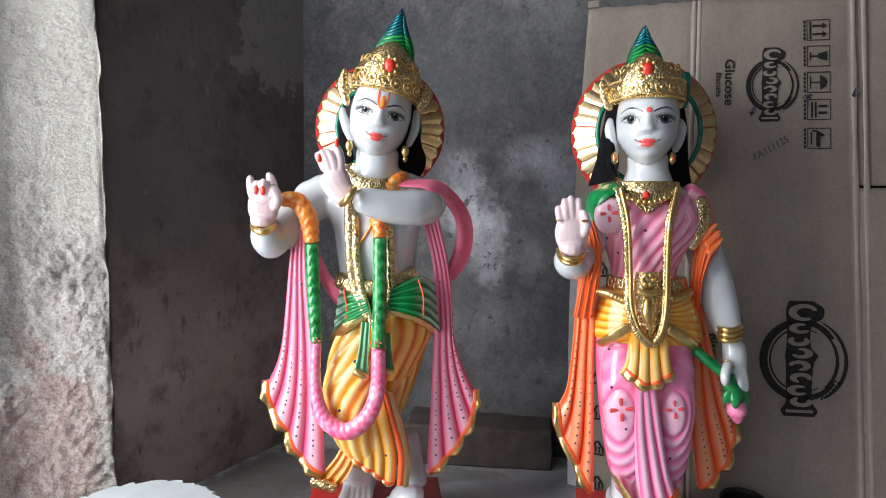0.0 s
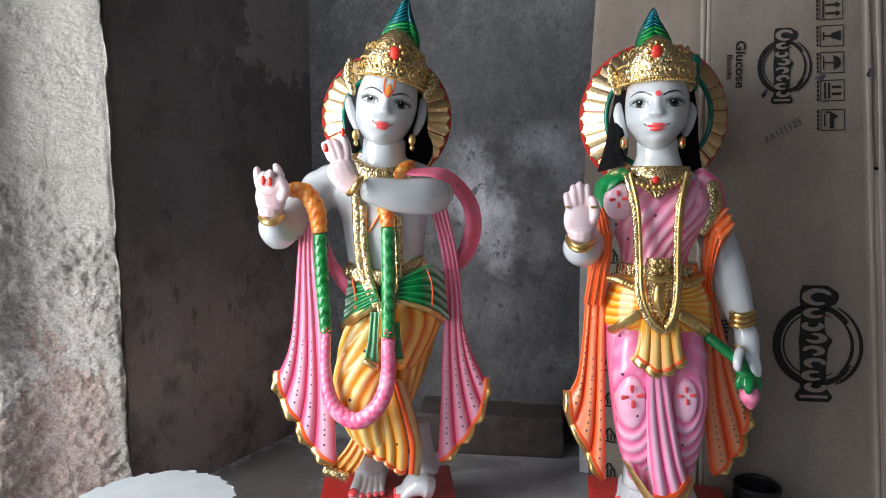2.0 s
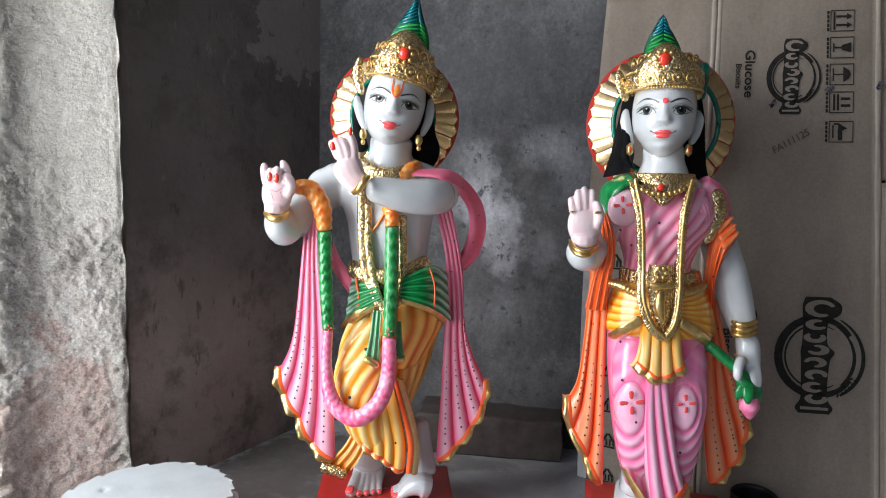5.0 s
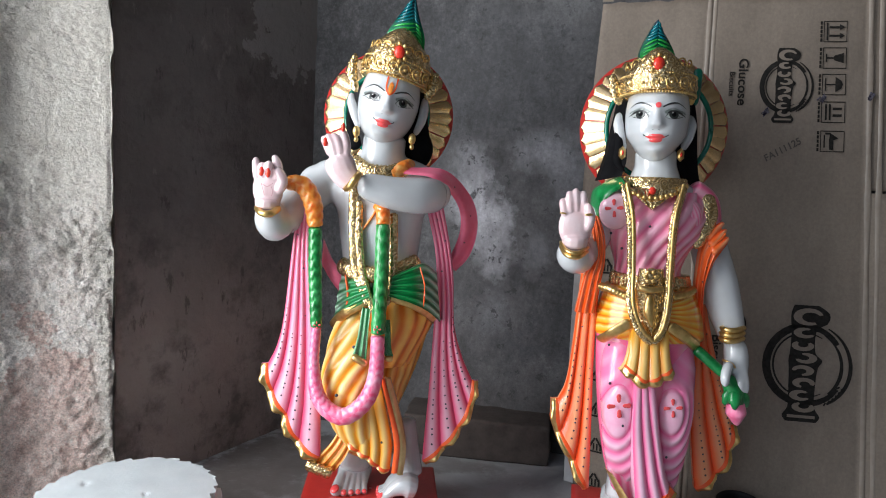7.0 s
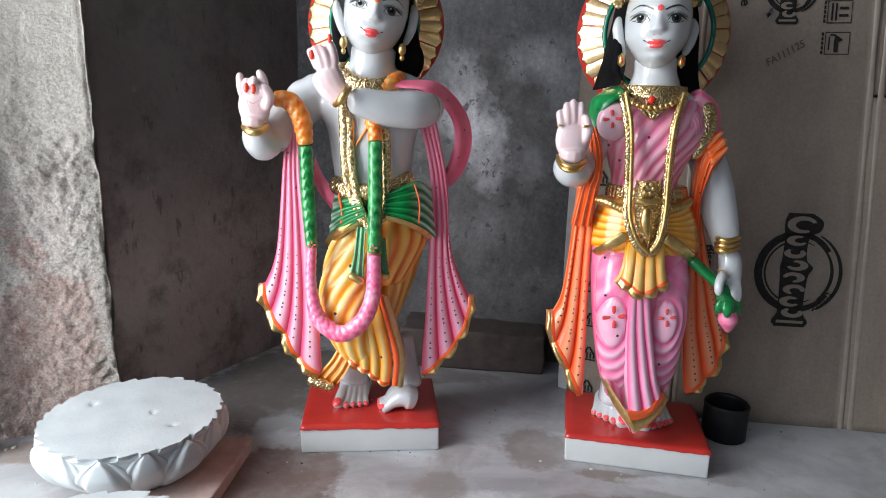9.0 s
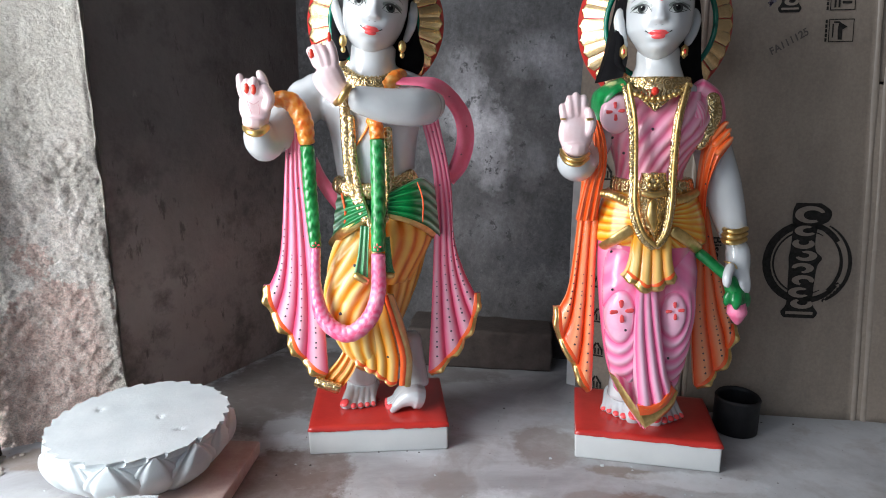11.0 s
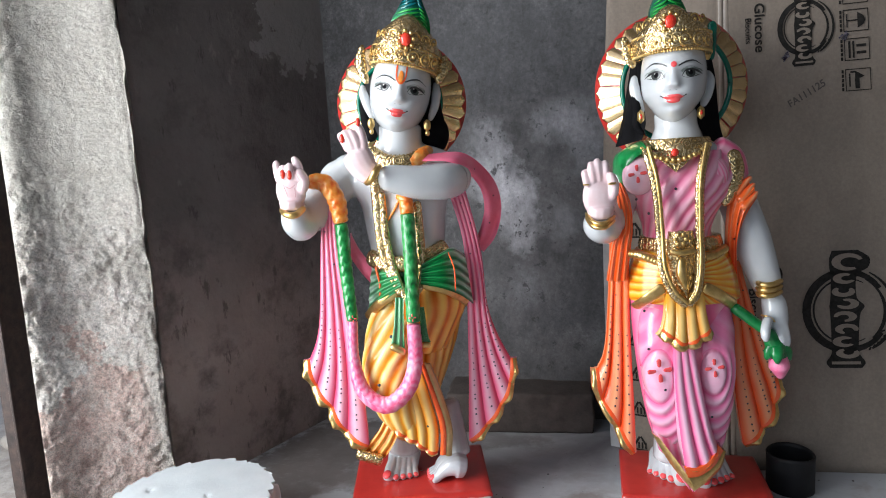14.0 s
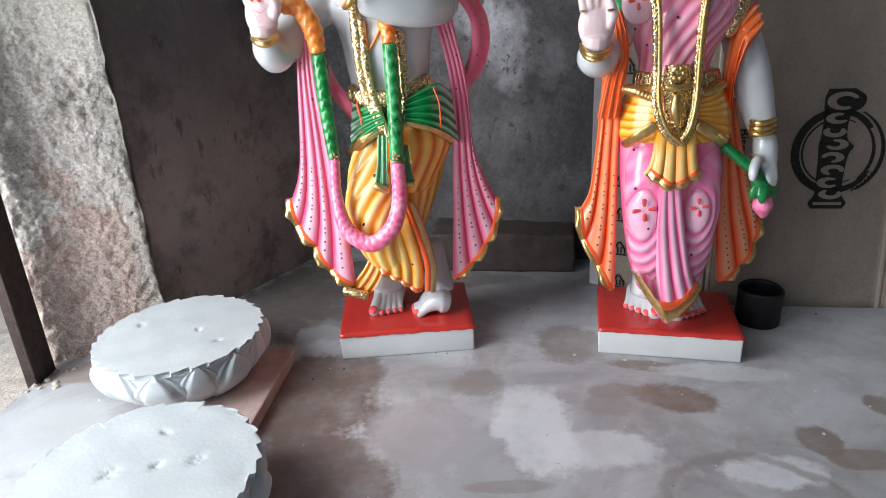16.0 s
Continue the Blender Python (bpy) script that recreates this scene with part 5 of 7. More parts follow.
    s.sheet([(0.0316, -0.088, 0.4560), (0.0600, -0.086, 0.4700), (0.0830, -0.070, 0.4770), (0.1030, -0.048, 0.4600)], [(0.0292, -0.097, 0.4239), (0.0640, -0.094, 0.4150), (0.0930, -0.074, 0.3980), (0.1130, -0.048, 0.3760)], m_fan, 36, 120, 5, .006, .012, .004)
    s.sheet([(-0.0149, -0.081, 0.4545), (-0.0387, -0.071, 0.4584), (-0.0573, -0.049, 0.4569)], [(-0.002, -0.095, 0.4179), (-0.0406, -0.083, 0.3924), (-0.0722, -0.041, 0.3594)], m_fan, 22, 90, 5, .005, .012, .004)
    s.tube([(-0.0471, -0.077, 0.4535), (-0.0412, -0.079, 0.4228), (-0.0434, -0.077, 0.3968)], .0022, m_orange_line, 12, 6)
    s.tube([(0.0760, -0.0865, 0.4735), (0.0850, -0.0890, 0.4450), (0.0850, -0.0880, 0.4080)], .0013, m_orange_line, 12, 6)
    # dhoti: one leg crossing before the other
    s.loft([(0.0162, -0.013, 0.4207, 0.0774, 0.058), (0.0173, -0.013, 0.3966, 0.0845, 0.064), (0.0190, -0.013, 0.3663, 0.0780, 0.066), (0.0075, -0.013, 0.3307, 0.0730, 0.062), (-0.0060, -0.013, 0.2948, 0.0680, 0.054)], m_yellow, 14, 200, 18, 0.03)
    s.tube([(0.0497, -0.003, 0.3799), (0.0350, -0.001, 0.3128), (0.0120, 0.003, 0.2334), (-0.0110, 0.005, 0.169), (-0.0358, -0.005, 0.1188)], (.046, .043, .038, .034, .026), m_yellow_back, 60, 72, 0.95, folds=(14, 1.6, 0, 0.045))
    s.tube([(-0.0170, -0.027, 0.3887), (-0.0300, -0.045, 0.3232), (-0.0385, -0.055, 0.2589), (-0.0220, -0.051, 0.1939), (0.0237, -0.031, 0.1312)], (.044, .047, .046, .038, .026), m_yellow_thigh, 70, 80, 0.92, folds=(12, -6.0, 0, 0.034))
    low = s.cloth([(-0.0423, -0.077, 0.2141), (-0.0369, -0.075, 0.1887), (-0.0314, -0.073, 0.1671)], [(0.0154, -0.077, 0.281), (0.0313, -0.077, 0.2187), (0.0413, -0.073, 0.1654), (0.0396, -0.069, 0.1208)], [(-0.0314, -0.073, 0.1671), (-0.0115, -0.075, 0.1517), (0.0043, -0.075, 0.1438), (0.0239, -0.072, 0.126), (0.0396, -0.069, 0.1208)], m_yellow_low, 4, .007, .005, .004, .016, 40, 81, 0.5)
    s.ribbon([(0.0188, -0.083, 0.283), (0.0359, -0.085, 0.2219), (0.0459, -0.081, 0.1689), (0.0431, -0.075, 0.1173)], [(0.0255, -0.083, 0.2832), (0.0435, -0.085, 0.2242), (0.0556, -0.081, 0.1714), (0.053, -0.075, 0.1176)], m_orange_line, .002, .008)
    s.ribbon([(0.0253, -0.081, 0.2846), (0.0433, -0.083, 0.2254), (0.0544, -0.079, 0.1726), (0.0519, -0.073, 0.1145)], [(0.0343, -0.075, 0.281), (0.0534, -0.075, 0.2228), (0.0658, -0.071, 0.1633), (0.0625, -0.067, 0.112)], m_gold_soft, .003, .008)
    left = s.sheet([(-0.0481, -0.045, 0.1912), (-0.0667, -0.051, 0.153), (-0.1025, -0.049, 0.113)], [(-0.0206, -0.045, 0.1835), (-0.0373, -0.051, 0.1352), (-0.0592, -0.049, 0.1014)], m_yellow_apron, 24, 24, 3, 0.003, 0.010)
    s.tube([(-0.108, -0.051, 0.1138), (-0.0856, -0.055, 0.1079), (-0.0621, -0.055, 0.1001)], .009, m_gold_relief, 24, 10, 0.8, 0.3, 10)
    for q in ((-0.0501, -0.104, 0.2572), (-0.0254, -0.097, 0.3375), (0.0415, -0.055, 0.3643)):
        s.ball(q, (.0030, .0014, .0030), m_dot, None, 5, 8)
    for u, v in ((0.45, 0.45), (0.8, 0.7)):
        s.dots(low, (u, v, u, v), 1, 0.003)
    # green sash ends with gilded tips
    s.sheet([(-0.0148, -0.095, 0.4028), (-0.0197, -0.099, 0.3569), (-0.0267, -0.101, 0.3245)], [(-0.001, -0.095, 0.4011), (-0.0031, -0.099, 0.3571), (-0.0045, -0.101, 0.3126)], m_green_fan, 20, 16, 2, 0.002, 0.006)
    s.tube([(-0.0264, -0.103, 0.3241), (-0.0132, -0.105, 0.3174), (-0.0024, -0.103, 0.3113)], .0065, m_gold, 14, 8)
    s.sheet([(0.0234, -0.089, 0.3833), (0.0243, -0.095, 0.3377), (0.0262, -0.095, 0.3226)], [(0.0308, -0.089, 0.3834), (0.0354, -0.095, 0.3378), (0.0392, -0.095, 0.3247)], m_green_fan, 16, 12, 1, 0.001, 0.005)
    s.tube([(0.0245, -0.097, 0.3213), (0.0393, -0.097, 0.3215)], .005, m_gold, 8, 8)
    # flower garland
    s.tube([(-0.1442, -0.087, 0.6009), (-0.1177, -0.091, 0.5959), (-0.1015, -0.091, 0.5688), (-0.0966, -0.089, 0.5304)], (0.0118, 0.0148, 0.0148, 0.0118), leafy("garland_paint", (0.84, 0.13, 0.008), (0.88, 0.28, 0.03), (0.90, 0.52, 0.18), 6, 7), 72, 36, 1, petals=(6, 7, 0.1))
    s.tube([(-0.0966, -0.089, 0.5304), (-0.0937, -0.091, 0.4475), (-0.0889, -0.093, 0.3657)], (0.0107, 0.0107, 0.0092), leafy("garland_paint", (0.0, 0.10, 0.02), (0.005, 0.26, 0.05), (0.07, 0.42, 0.14), 6, 10, 0.42), 112, 36, 1, petals=(6, 10, 0.085))
    s.tube([(-0.0889, -0.093, 0.3676), (-0.0902, -0.097, 0.2988), (-0.0754, -0.107, 0.2474), (-0.037, -0.117, 0.2272), (-0.0026, -0.115, 0.2514), (0.013, -0.109, 0.2946), (0.0141, -0.105, 0.3607)], (0.0081, 0.0089, 0.0122, 0.0141, 0.0137, 0.0122, 0.0111), leafy("garland_paint", (0.85, 0.07, 0.20), (0.87, 0.18, 0.34), (0.88, 0.43, 0.56), 6, 24, 0.4), 272, 36, 1, petals=(6, 24, 0.05))
    s.tube([(0.014, -0.105, 0.3626), (0.015, -0.101, 0.4506), (0.0139, -0.095, 0.5415)], (0.0115, 0.0111, 0.0111), leafy("garland_paint", (0.0, 0.10, 0.02), (0.005, 0.26, 0.05), (0.10, 0.44, 0.17), 6, 9, 0.30), 128, 36, 1, petals=(6, 9, 0.09))
    s.tube([(0.0139, -0.095, 0.5397), (0.0115, -0.091, 0.5631), (0.0017, -0.085, 0.5728)], (0.0111, 0.0111, 0.0089), leafy("garland_paint", (0.84, 0.13, 0.008), (0.88, 0.28, 0.03), (0.90, 0.52, 0.18), 6, 3), 60, 36, 1, petals=(6, 3, 0.1))
    s.tube([(0.0206, -0.075, 0.6197), (0.0382, -0.065, 0.6312), (0.0493, -0.035, 0.6415)], (0.0096, 0.0126, 0.0089), leafy("garland_paint", (0.84, 0.13, 0.008), (0.88, 0.28, 0.03), (0.90, 0.52, 0.18), 6, 5), 60, 36, 1, petals=(6, 5, 0.1))
    for q in ((-0.0848, -0.109, 0.3733), (0.0147, -0.121, 0.3739)):
        flower(s, q, .0062)
    # pink scarf: loop over the arm and two long panels
    loop = s.sheet([(0.041, -0.077, 0.6236), (0.0928, -0.085, 0.617), (0.1304, -0.045, 0.5799), (0.1393, -0.015, 0.538), (0.1283, -0.005, 0.4953), (0.1146, -0.003, 0.4749)], [(0.0512, -0.065, 0.635), (0.1107, -0.055, 0.6324), (0.1558, -0.021, 0.5893), (0.1694, 0, 0.5394), (0.1586, 0.005, 0.4887), (0.135, 0.005, 0.458)], m_pink_plain, 46, 18, 1.0, 0.003, 0.010, 0.004)
    right = s.cloth([(0.1040, -0.030, 0.5900), (0.1294, -0.029, 0.4704), (0.1368, -0.025, 0.3707), (0.1526, -0.023, 0.3141), (0.1734, -0.021, 0.2692)], [(0.0740, -0.030, 0.5900), (0.0991, -0.039, 0.4907), (0.1021, -0.035, 0.4021), (0.0989, -0.031, 0.2611), (0.095, -0.033, 0.1804), (0.0927, -0.035, 0.1237)], [(0.1734, -0.021, 0.2692), (0.168, -0.025, 0.2255), (0.1506, -0.027, 0.187), (0.1252, -0.031, 0.1533), (0.0927, -0.035, 0.1237)], m_pink, 4, .008, .006, .0085)
    lp = s.cloth([(-0.130, -0.070, 0.5850), (-0.1383, -0.073, 0.4911), (-0.1535, -0.057, 0.3737), (-0.1651, -0.051, 0.3232), (-0.181, -0.047, 0.2882)], [(-0.1083, -0.078, 0.5900), (-0.1076, -0.077, 0.4827), (-0.098, -0.067, 0.3671), (-0.0918, -0.061, 0.2878), (-0.0866, -0.059, 0.2081), (-0.0838, -0.059, 0.13)], [(-0.181, -0.047, 0.2882), (-0.1702, -0.049, 0.2412), (-0.1461, -0.053, 0.205), (-0.1264, -0.055, 0.1659), (-0.1046, -0.057, 0.1449), (-0.0838, -0.059, 0.13)], m_pink, 4, .008, .006, .0115)
    s.sheet([(-0.0960, -0.025, 0.5060), (-0.0830, -0.015, 0.4720), (-0.0629, -0.015, 0.446)], [(-0.0980, -0.025, 0.4620), (-0.0830, -0.015, 0.4330), (-0.0640, -0.015, 0.410)], m_pink_plain, 14, 10, 1, 0.002, 0.006)
    for at in (right, lp):
        for k in range(4):
            u = (k + 0.5) / 4
            s.dots(at, (u, 0.60 + 0.05 * (k % 2), u, 0.955), 11, 0.0015)
        for u, v in ((0.3, 0.2), (0.7, 0.3), (0.25, 0.42), (0.75, 0.48), (0.5, 0.1)):
            s.dots(at, (u, v, u, v), 1, 0.0022)
    for u, v in ((0.5, 0.35), (0.6, 0.6), (0.4, 0.8)):
        s.dots(loop, (u, v, u, v), 1, 0.002)
    ob = s.build("statue", Matrix.Translation((-0.114, 1.105, 0)))
    return tagged(ob, "painted white marble statue with crossed legs, yellow dhoti and pink scarf", "statue", "pair of painted statues")


# ---- statue with straight stance ----
def statue_b():
    s = Sculpt()
    plinth(s, 0.238, 0.176, 0.05, -11, (0, 0, 0))
    b = Sculpt()
    b.tube([(-0.0291, -0.014, 0.6874), (-0.026, -0.012, 0.6298)], (0.034, 0.033, 0.044), m_marble, 16, 20)
    b.loft([(-0.0254, -0.009, 0.6374, 0.032, 0.04), (-0.0226, -0.006, 0.6158, 0.0805, 0.046), (-0.0212, -0.008, 0.5904, 0.0833, 0.05)], m_marble, 10, 30)
    # hanging arm and hand
    b.tube([(0.0600, -0.006, 0.5649), (0.0735, -0.008, 0.5271), (0.0895, -0.019, 0.4713), (0.1035, -0.032, 0.4164), (0.1140, -0.042, 0.376)], (0.030, 0.030, 0.031, 0.027, 0.020), m_marble, 30, 20)
    b.tube([(0.1147, -0.042, 0.3807), (0.1179, -0.046, 0.3552), (0.1202, -0.048, 0.3301)], (0.018, 0.020, 0.018), m_marble, 10, 14)
    b.ball((0.1151, -0.054, 0.3402), (.021, .016, .024), m_marble)
    finger(b, [(0.0999, -0.066, 0.3489), (0.0855, -0.086, 0.3321), (0.0865, -0.088, 0.3126)], .0095, m_marble)
    finger(b, [(0.1244, -0.058, 0.3377), (0.1233, -0.074, 0.319), (0.1244, -0.076, 0.2982)], .0085, m_marble)
    finger(b, [(0.117, -0.058, 0.3376), (0.1123, -0.078, 0.32), (0.115, -0.08, 0.3031)], .0080, m_marble)
    # raised forearm
    b.tube([(-0.1076, -0.014, 0.5817), (-0.1253, -0.024, 0.535), (-0.1512, -0.054, 0.5039)], (0.030, 0.030, 0.032), m_marble)
    b.tube([(-0.1512, -0.054, 0.5058), (-0.1609, -0.074, 0.5114), (-0.1645, -0.089, 0.527)], (0.032, 0.030, 0.022), m_marble)
    s.add_mesh(b.blended(0.0028, 26), m_marble)
    foot(s, (-0.020, -0.054), (-0.078, 0.006), (-0.030, 0.036), [(-0.034, 0.014, 0.17), (-0.036, 0.010, 0.12), (-0.040, 0.004, 0.075)], (0.026, 0.025, 0.025))
    foot(s, (-0.006, -0.060), (0.070, -0.022), (0.028, 0.028), [(0.026, 0.014, 0.17), (0.027, 0.010, 0.12), (0.028, 0.004, 0.075)], (0.028, 0.027, 0.026))
    # raised palm
    h = Sculpt()
    h.ball((-0.1664, -0.094, 0.5555), (.0265, .012, .034), m_blush)
    h.tube([(-0.1645, -0.09, 0.52), (-0.166, -0.094, 0.5441)], (.019, .022), m_blush, 8, 12)
    finger(h, [(-0.1829, -0.096, 0.5693), (-0.187, -0.097, 0.5832), (-0.1898, -0.096, 0.597)], .0070, m_blush)
    finger(h, [(-0.1754, -0.097, 0.5729), (-0.1781, -0.099, 0.592), (-0.1799, -0.097, 0.6084)], .0074, m_blush)
    finger(h, [(-0.1667, -0.097, 0.5748), (-0.1695, -0.099, 0.5956), (-0.1705, -0.097, 0.6128)], .0076, m_blush)
    finger(h, [(-0.158, -0.097, 0.5732), (-0.1582, -0.099, 0.594), (-0.1592, -0.097, 0.6095)], .0074, m_blush)
    finger(h, [(-0.1513, -0.098, 0.5489), (-0.1464, -0.104, 0.5684), (-0.1528, -0.106, 0.5908)], .0080, m_blush)
    s.add_mesh(h.blended(0.0016, 3), m_blush)
    s.tube([(-0.1935, -0.106, 0.5747), (-0.1844, -0.108, 0.5741)], .0016, m_gold, 6, 6)
    s.tube([(-0.1574, -0.114, 0.5739), (-0.1458, -0.112, 0.5748)], .0022, m_gold, 6, 6)
    for dz in (0, 7):
        s.tube([(x, y, z - dz * 0.0009) for x, y, z in [(-0.1865, -0.084, 0.5298), (-0.1809, -0.112, 0.5184), (-0.1649, -0.118, 0.5158), (-0.1439, -0.092, 0.524)]], .0034, m_gold, 18, 8)
    for dz in (0, 9, 18):
        s.tube([(x, y, z - dz * 0.00095) for x, y, z in [(0.0912, -0.042, 0.4012), (0.0881, -0.066, 0.4007), (0.1026, -0.07, 0.4017), (0.1274, -0.048, 0.403)]], .0046, m_gold, 18, 8)
    s.tube([(0.0897, -0.06, 0.3509), (0.099, -0.072, 0.3487), (0.1077, -0.07, 0.3408)], .0020, m_gold, 10, 6)
    # head
    M, face = head_mesh(s, (-0.0349, -0.026, 0.733), m_marble, 0, -17, 0.98, 0.97, 0.86)
    features(s, face)
    face_paint(s, face, oval(0.001, 0.0118, 0.0042, 0.0044), m_lip, .0009)
    for pts in ([(-0.0900, -0.004, 0.741), (-0.0925, -0.012, 0.724), (-0.0880, -0.014, 0.702), (-0.0800, -0.013, 0.681)], [(0.0245, -0.004, 0.742), (0.0265, -0.012, 0.727), (0.0220, -0.014, 0.705), (0.0150, -0.013, 0.686)]):
        s.tube(pts, (.0045, .0085, .0080, .0050), m_marble, 24, 14)
    for q in ((-0.0909, -0.044, 0.6737), (0.0017, -0.044, 0.675)):
        s.ball(q, (.0065, .004, .011), m_gold, None, 4, 4)
        s.ball((q[0], q[1] - .003, q[2]), (.0022, .003, .004), m_jewel, None, 6, 8)
    # black hair falling behind the shoulders
    s.ball((-0.0250, 0.014, 0.7537), (.057, .046, .080), m_black)
    s.sheet([(-0.0830, 0.016, 0.782), (-0.0890, 0.018, 0.738), (-0.0945, 0.020, 0.706), (-0.1000, 0.022, 0.672), (-0.1110, 0.024, 0.630)], [(-0.0700, 0.006, 0.7707), (-0.0760, 0.008, 0.735), (-0.0740, 0.008, 0.705), (-0.0700, 0.006, 0.6675), (-0.0760, 0.006, 0.6388)], m_black, 24, 20, 1, .002, .024)
    s.sheet([(0.0120, 0.006, 0.7719), (0.0150, 0.008, 0.7161), (0.0110, 0.006, 0.6688), (0.0250, 0.006, 0.6425)], [(0.0340, 0.016, 0.790), (0.0470, 0.020, 0.735), (0.0510, 0.020, 0.690), (0.0570, 0.022, 0.650), (0.0660, 0.024, 0.6242)], m_black, 24, 20, 1, .002, .024)
    s.tube([(-0.0954, -0.014, 0.7123), (-0.0903, -0.019, 0.689), (-0.0911, -0.019, 0.6613), (-0.0807, -0.024, 0.6455)], (.003, .006, .006, .003), m_black, 20, 8, 1, 0.2, 6)
    halo(s, (-0.008, 0.05, 0.7253), 0.130, 0.090, 34, 0.62)
    crown(s, [(0.0, 0.0585, 0.066, 0.004), (0.024, 0.0605, 0.068, 0.010), (0.038, 0.052, 0.063, 0.020), (0.047, 0.036, 0.050, 0.024), (0.052, 0.016, 0.032, 0.020)],
          (-0.0571, -0.088, 0.8062), -1, (-0.0373, -0.024, 0.7631), ((0.002, 0.0590, 0.0665, 0.0022, 84), (0.030, 0.0590, 0.0665, 0.0020, 84)),
          (([(-0.1094, -0.02, 0.8007), (-0.1055, -0.022, 0.7797), (-0.0958, -0.024, 0.7514)], (.005, .010, .006)),), -17)
    s.tube([(0.0287, -0.018, 0.8157), (0.0264, -0.02, 0.7909), (0.0263, -0.022, 0.757)], (.0075, .0085, .004), m_teal, 16, 8, 0.6)
    s.tube([(0.0208, -0.022, 0.795), (0.0191, -0.024, 0.7766), (0.0182, -0.024, 0.7567)], (.004, .008, .005), m_gold, 12, 8, 0.6)
    plume(s, [(-0.0676, -0.044, 0.8182), (-0.0751, -0.044, 0.8268), (-0.0683, -0.042, 0.8502), (-0.0509, -0.034, 0.8822)], [(-0.0228, -0.044, 0.8205), (-0.0206, -0.044, 0.8311), (-0.0326, -0.042, 0.8542), (-0.0491, -0.034, 0.8831)], 10)
    # blouse, sari and waist
    s.loft([(-0.0196, -0.01, 0.6159, 0.0721, 0.052), (-0.023, -0.014, 0.5876, 0.0847, 0.064), (-0.0248, -0.018, 0.5548, 0.0809, 0.066), (-0.0275, -0.016, 0.5169, 0.0605, 0.058), (-0.0275, -0.014, 0.4833, 0.0520, 0.052), (-0.0203, -0.014, 0.4546, 0.0619, 0.056)], m_sari_bodice, 60, 240, 20, 0.022, 5.0)
    s.ball((-0.1001, -0.064, 0.5816), (.026, .015, .030), m_sari_pale)
    s.ball((0.0190, -0.054, 0.5777), (.022, .018, .028), m_sari_bodice)
    flower(s, (-0.1062, -0.08, 0.5856), .014)
    s.tube([(0.0232, -0.018, 0.6155), (0.0484, -0.018, 0.5972), (0.065, -0.014, 0.5616)], (.028, .030, .024), m_sari, 20, 30)
    # green sleeve and gilded sleeve border
    s.sheet([(-0.0913, -0.044, 0.6357), (-0.1146, -0.044, 0.6245), (-0.1286, -0.036, 0.6079), (-0.1262, -0.024, 0.5612)], [(-0.0888, -0.07, 0.6193), (-0.109, -0.074, 0.6084), (-0.1205, -0.066, 0.5885), (-0.1156, -0.044, 0.5477)], m_green, 24, 18, 1, .001, .020, .010)
    s.tube([(0.0491, -0.042, 0.6141), (0.0538, -0.048, 0.5805), (0.043, -0.052, 0.5441), (0.0321, -0.054, 0.5285)], (.012, .014, .012, .006), m_gold_relief, 26, 12, 0.6)
    s.tube([(0.0494, -0.036, 0.6214), (0.0403, -0.044, 0.5921), (0.037, -0.046, 0.5665)], .003, m_orange_line, 14, 6)
    # necklaces
    s.loft([(-0.0304, -0.016, 0.6372, 0.0534, 0.05), (-0.0295, -0.018, 0.6222, 0.0524, 0.058), (-0.0288, -0.02, 0.6111, 0.0421, 0.062)], m_gold_relief, 10, 60, 30, .02)
    s.sheet([(-0.0886, -0.082, 0.6175), (-0.0698, -0.086, 0.602), (-0.0514, -0.088, 0.5866)], [(-0.0112, -0.082, 0.6186), (-0.0295, -0.086, 0.6026), (-0.0496, -0.088, 0.5857)], m_gold_relief, 14, 20, 3, .001, .006)
    s.ball((-0.0524, -0.09, 0.6153), (.006, .003, .006), m_jewel, None, 6, 8)
    for k in range(15):
        a = k / 14
        s.ball(spline([(-0.095, -0.066, 0.6228), (-0.0756, -0.084, 0.6089), (-0.0504, -0.088, 0.604), (-0.023, -0.084, 0.6096), (0.0068, -0.066, 0.6242)], 15)[k], .0042, m_gold, None, 6, 8)
    for pts in ([(-0.0919, -0.074, 0.6236), (-0.0819, -0.09, 0.5669), (-0.0744, -0.086, 0.496), (-0.0734, -0.096, 0.4397), (-0.0589, -0.1, 0.4006), (-0.0369, -0.1, 0.3794)], [(0.0009, -0.072, 0.625), (-0.0146, -0.088, 0.5678), (-0.0136, -0.084, 0.4967), (-0.0163, -0.094, 0.4401), (-0.0231, -0.098, 0.4006), (-0.0369, -0.1, 0.3794)]):
        s.tube(pts, .0062, m_gold_relief, 110, 10, 0.55, 0.18, 44)
        s.tube([(x * 0.96 - 0.0005, y - 0.003, z + 0.004) for x, y, z in pts], .0024, m_gold, 120, 8, 0.8, 0.7, 44)
    # buckle plate of the belt
    s.sheet([(-0.0589, -0.082, 0.494), (-0.0617, -0.084, 0.4602), (-0.0565, -0.09, 0.4164), (-0.0383, -0.092, 0.3901)], [(-0.0234, -0.082, 0.4945), (-0.0191, -0.084, 0.4608), (-0.021, -0.09, 0.4169), (-0.0347, -0.092, 0.3892)], m_gold_relief, 24, 20, 1, .002, .008, .006)
    s.ball((-0.0448, -0.092, 0.483), (.013, .004, .014), m_gold_relief)
    for q in range(6):
        s.ball(np.array((-0.0462, -0.096, 0.4835)) + np.array((0.008 * math.cos(q * 1.047), 0, 0.008 * math.sin(q * 1.047))), (.0035, .0025, .0035), m_gold, None, 6, 8)
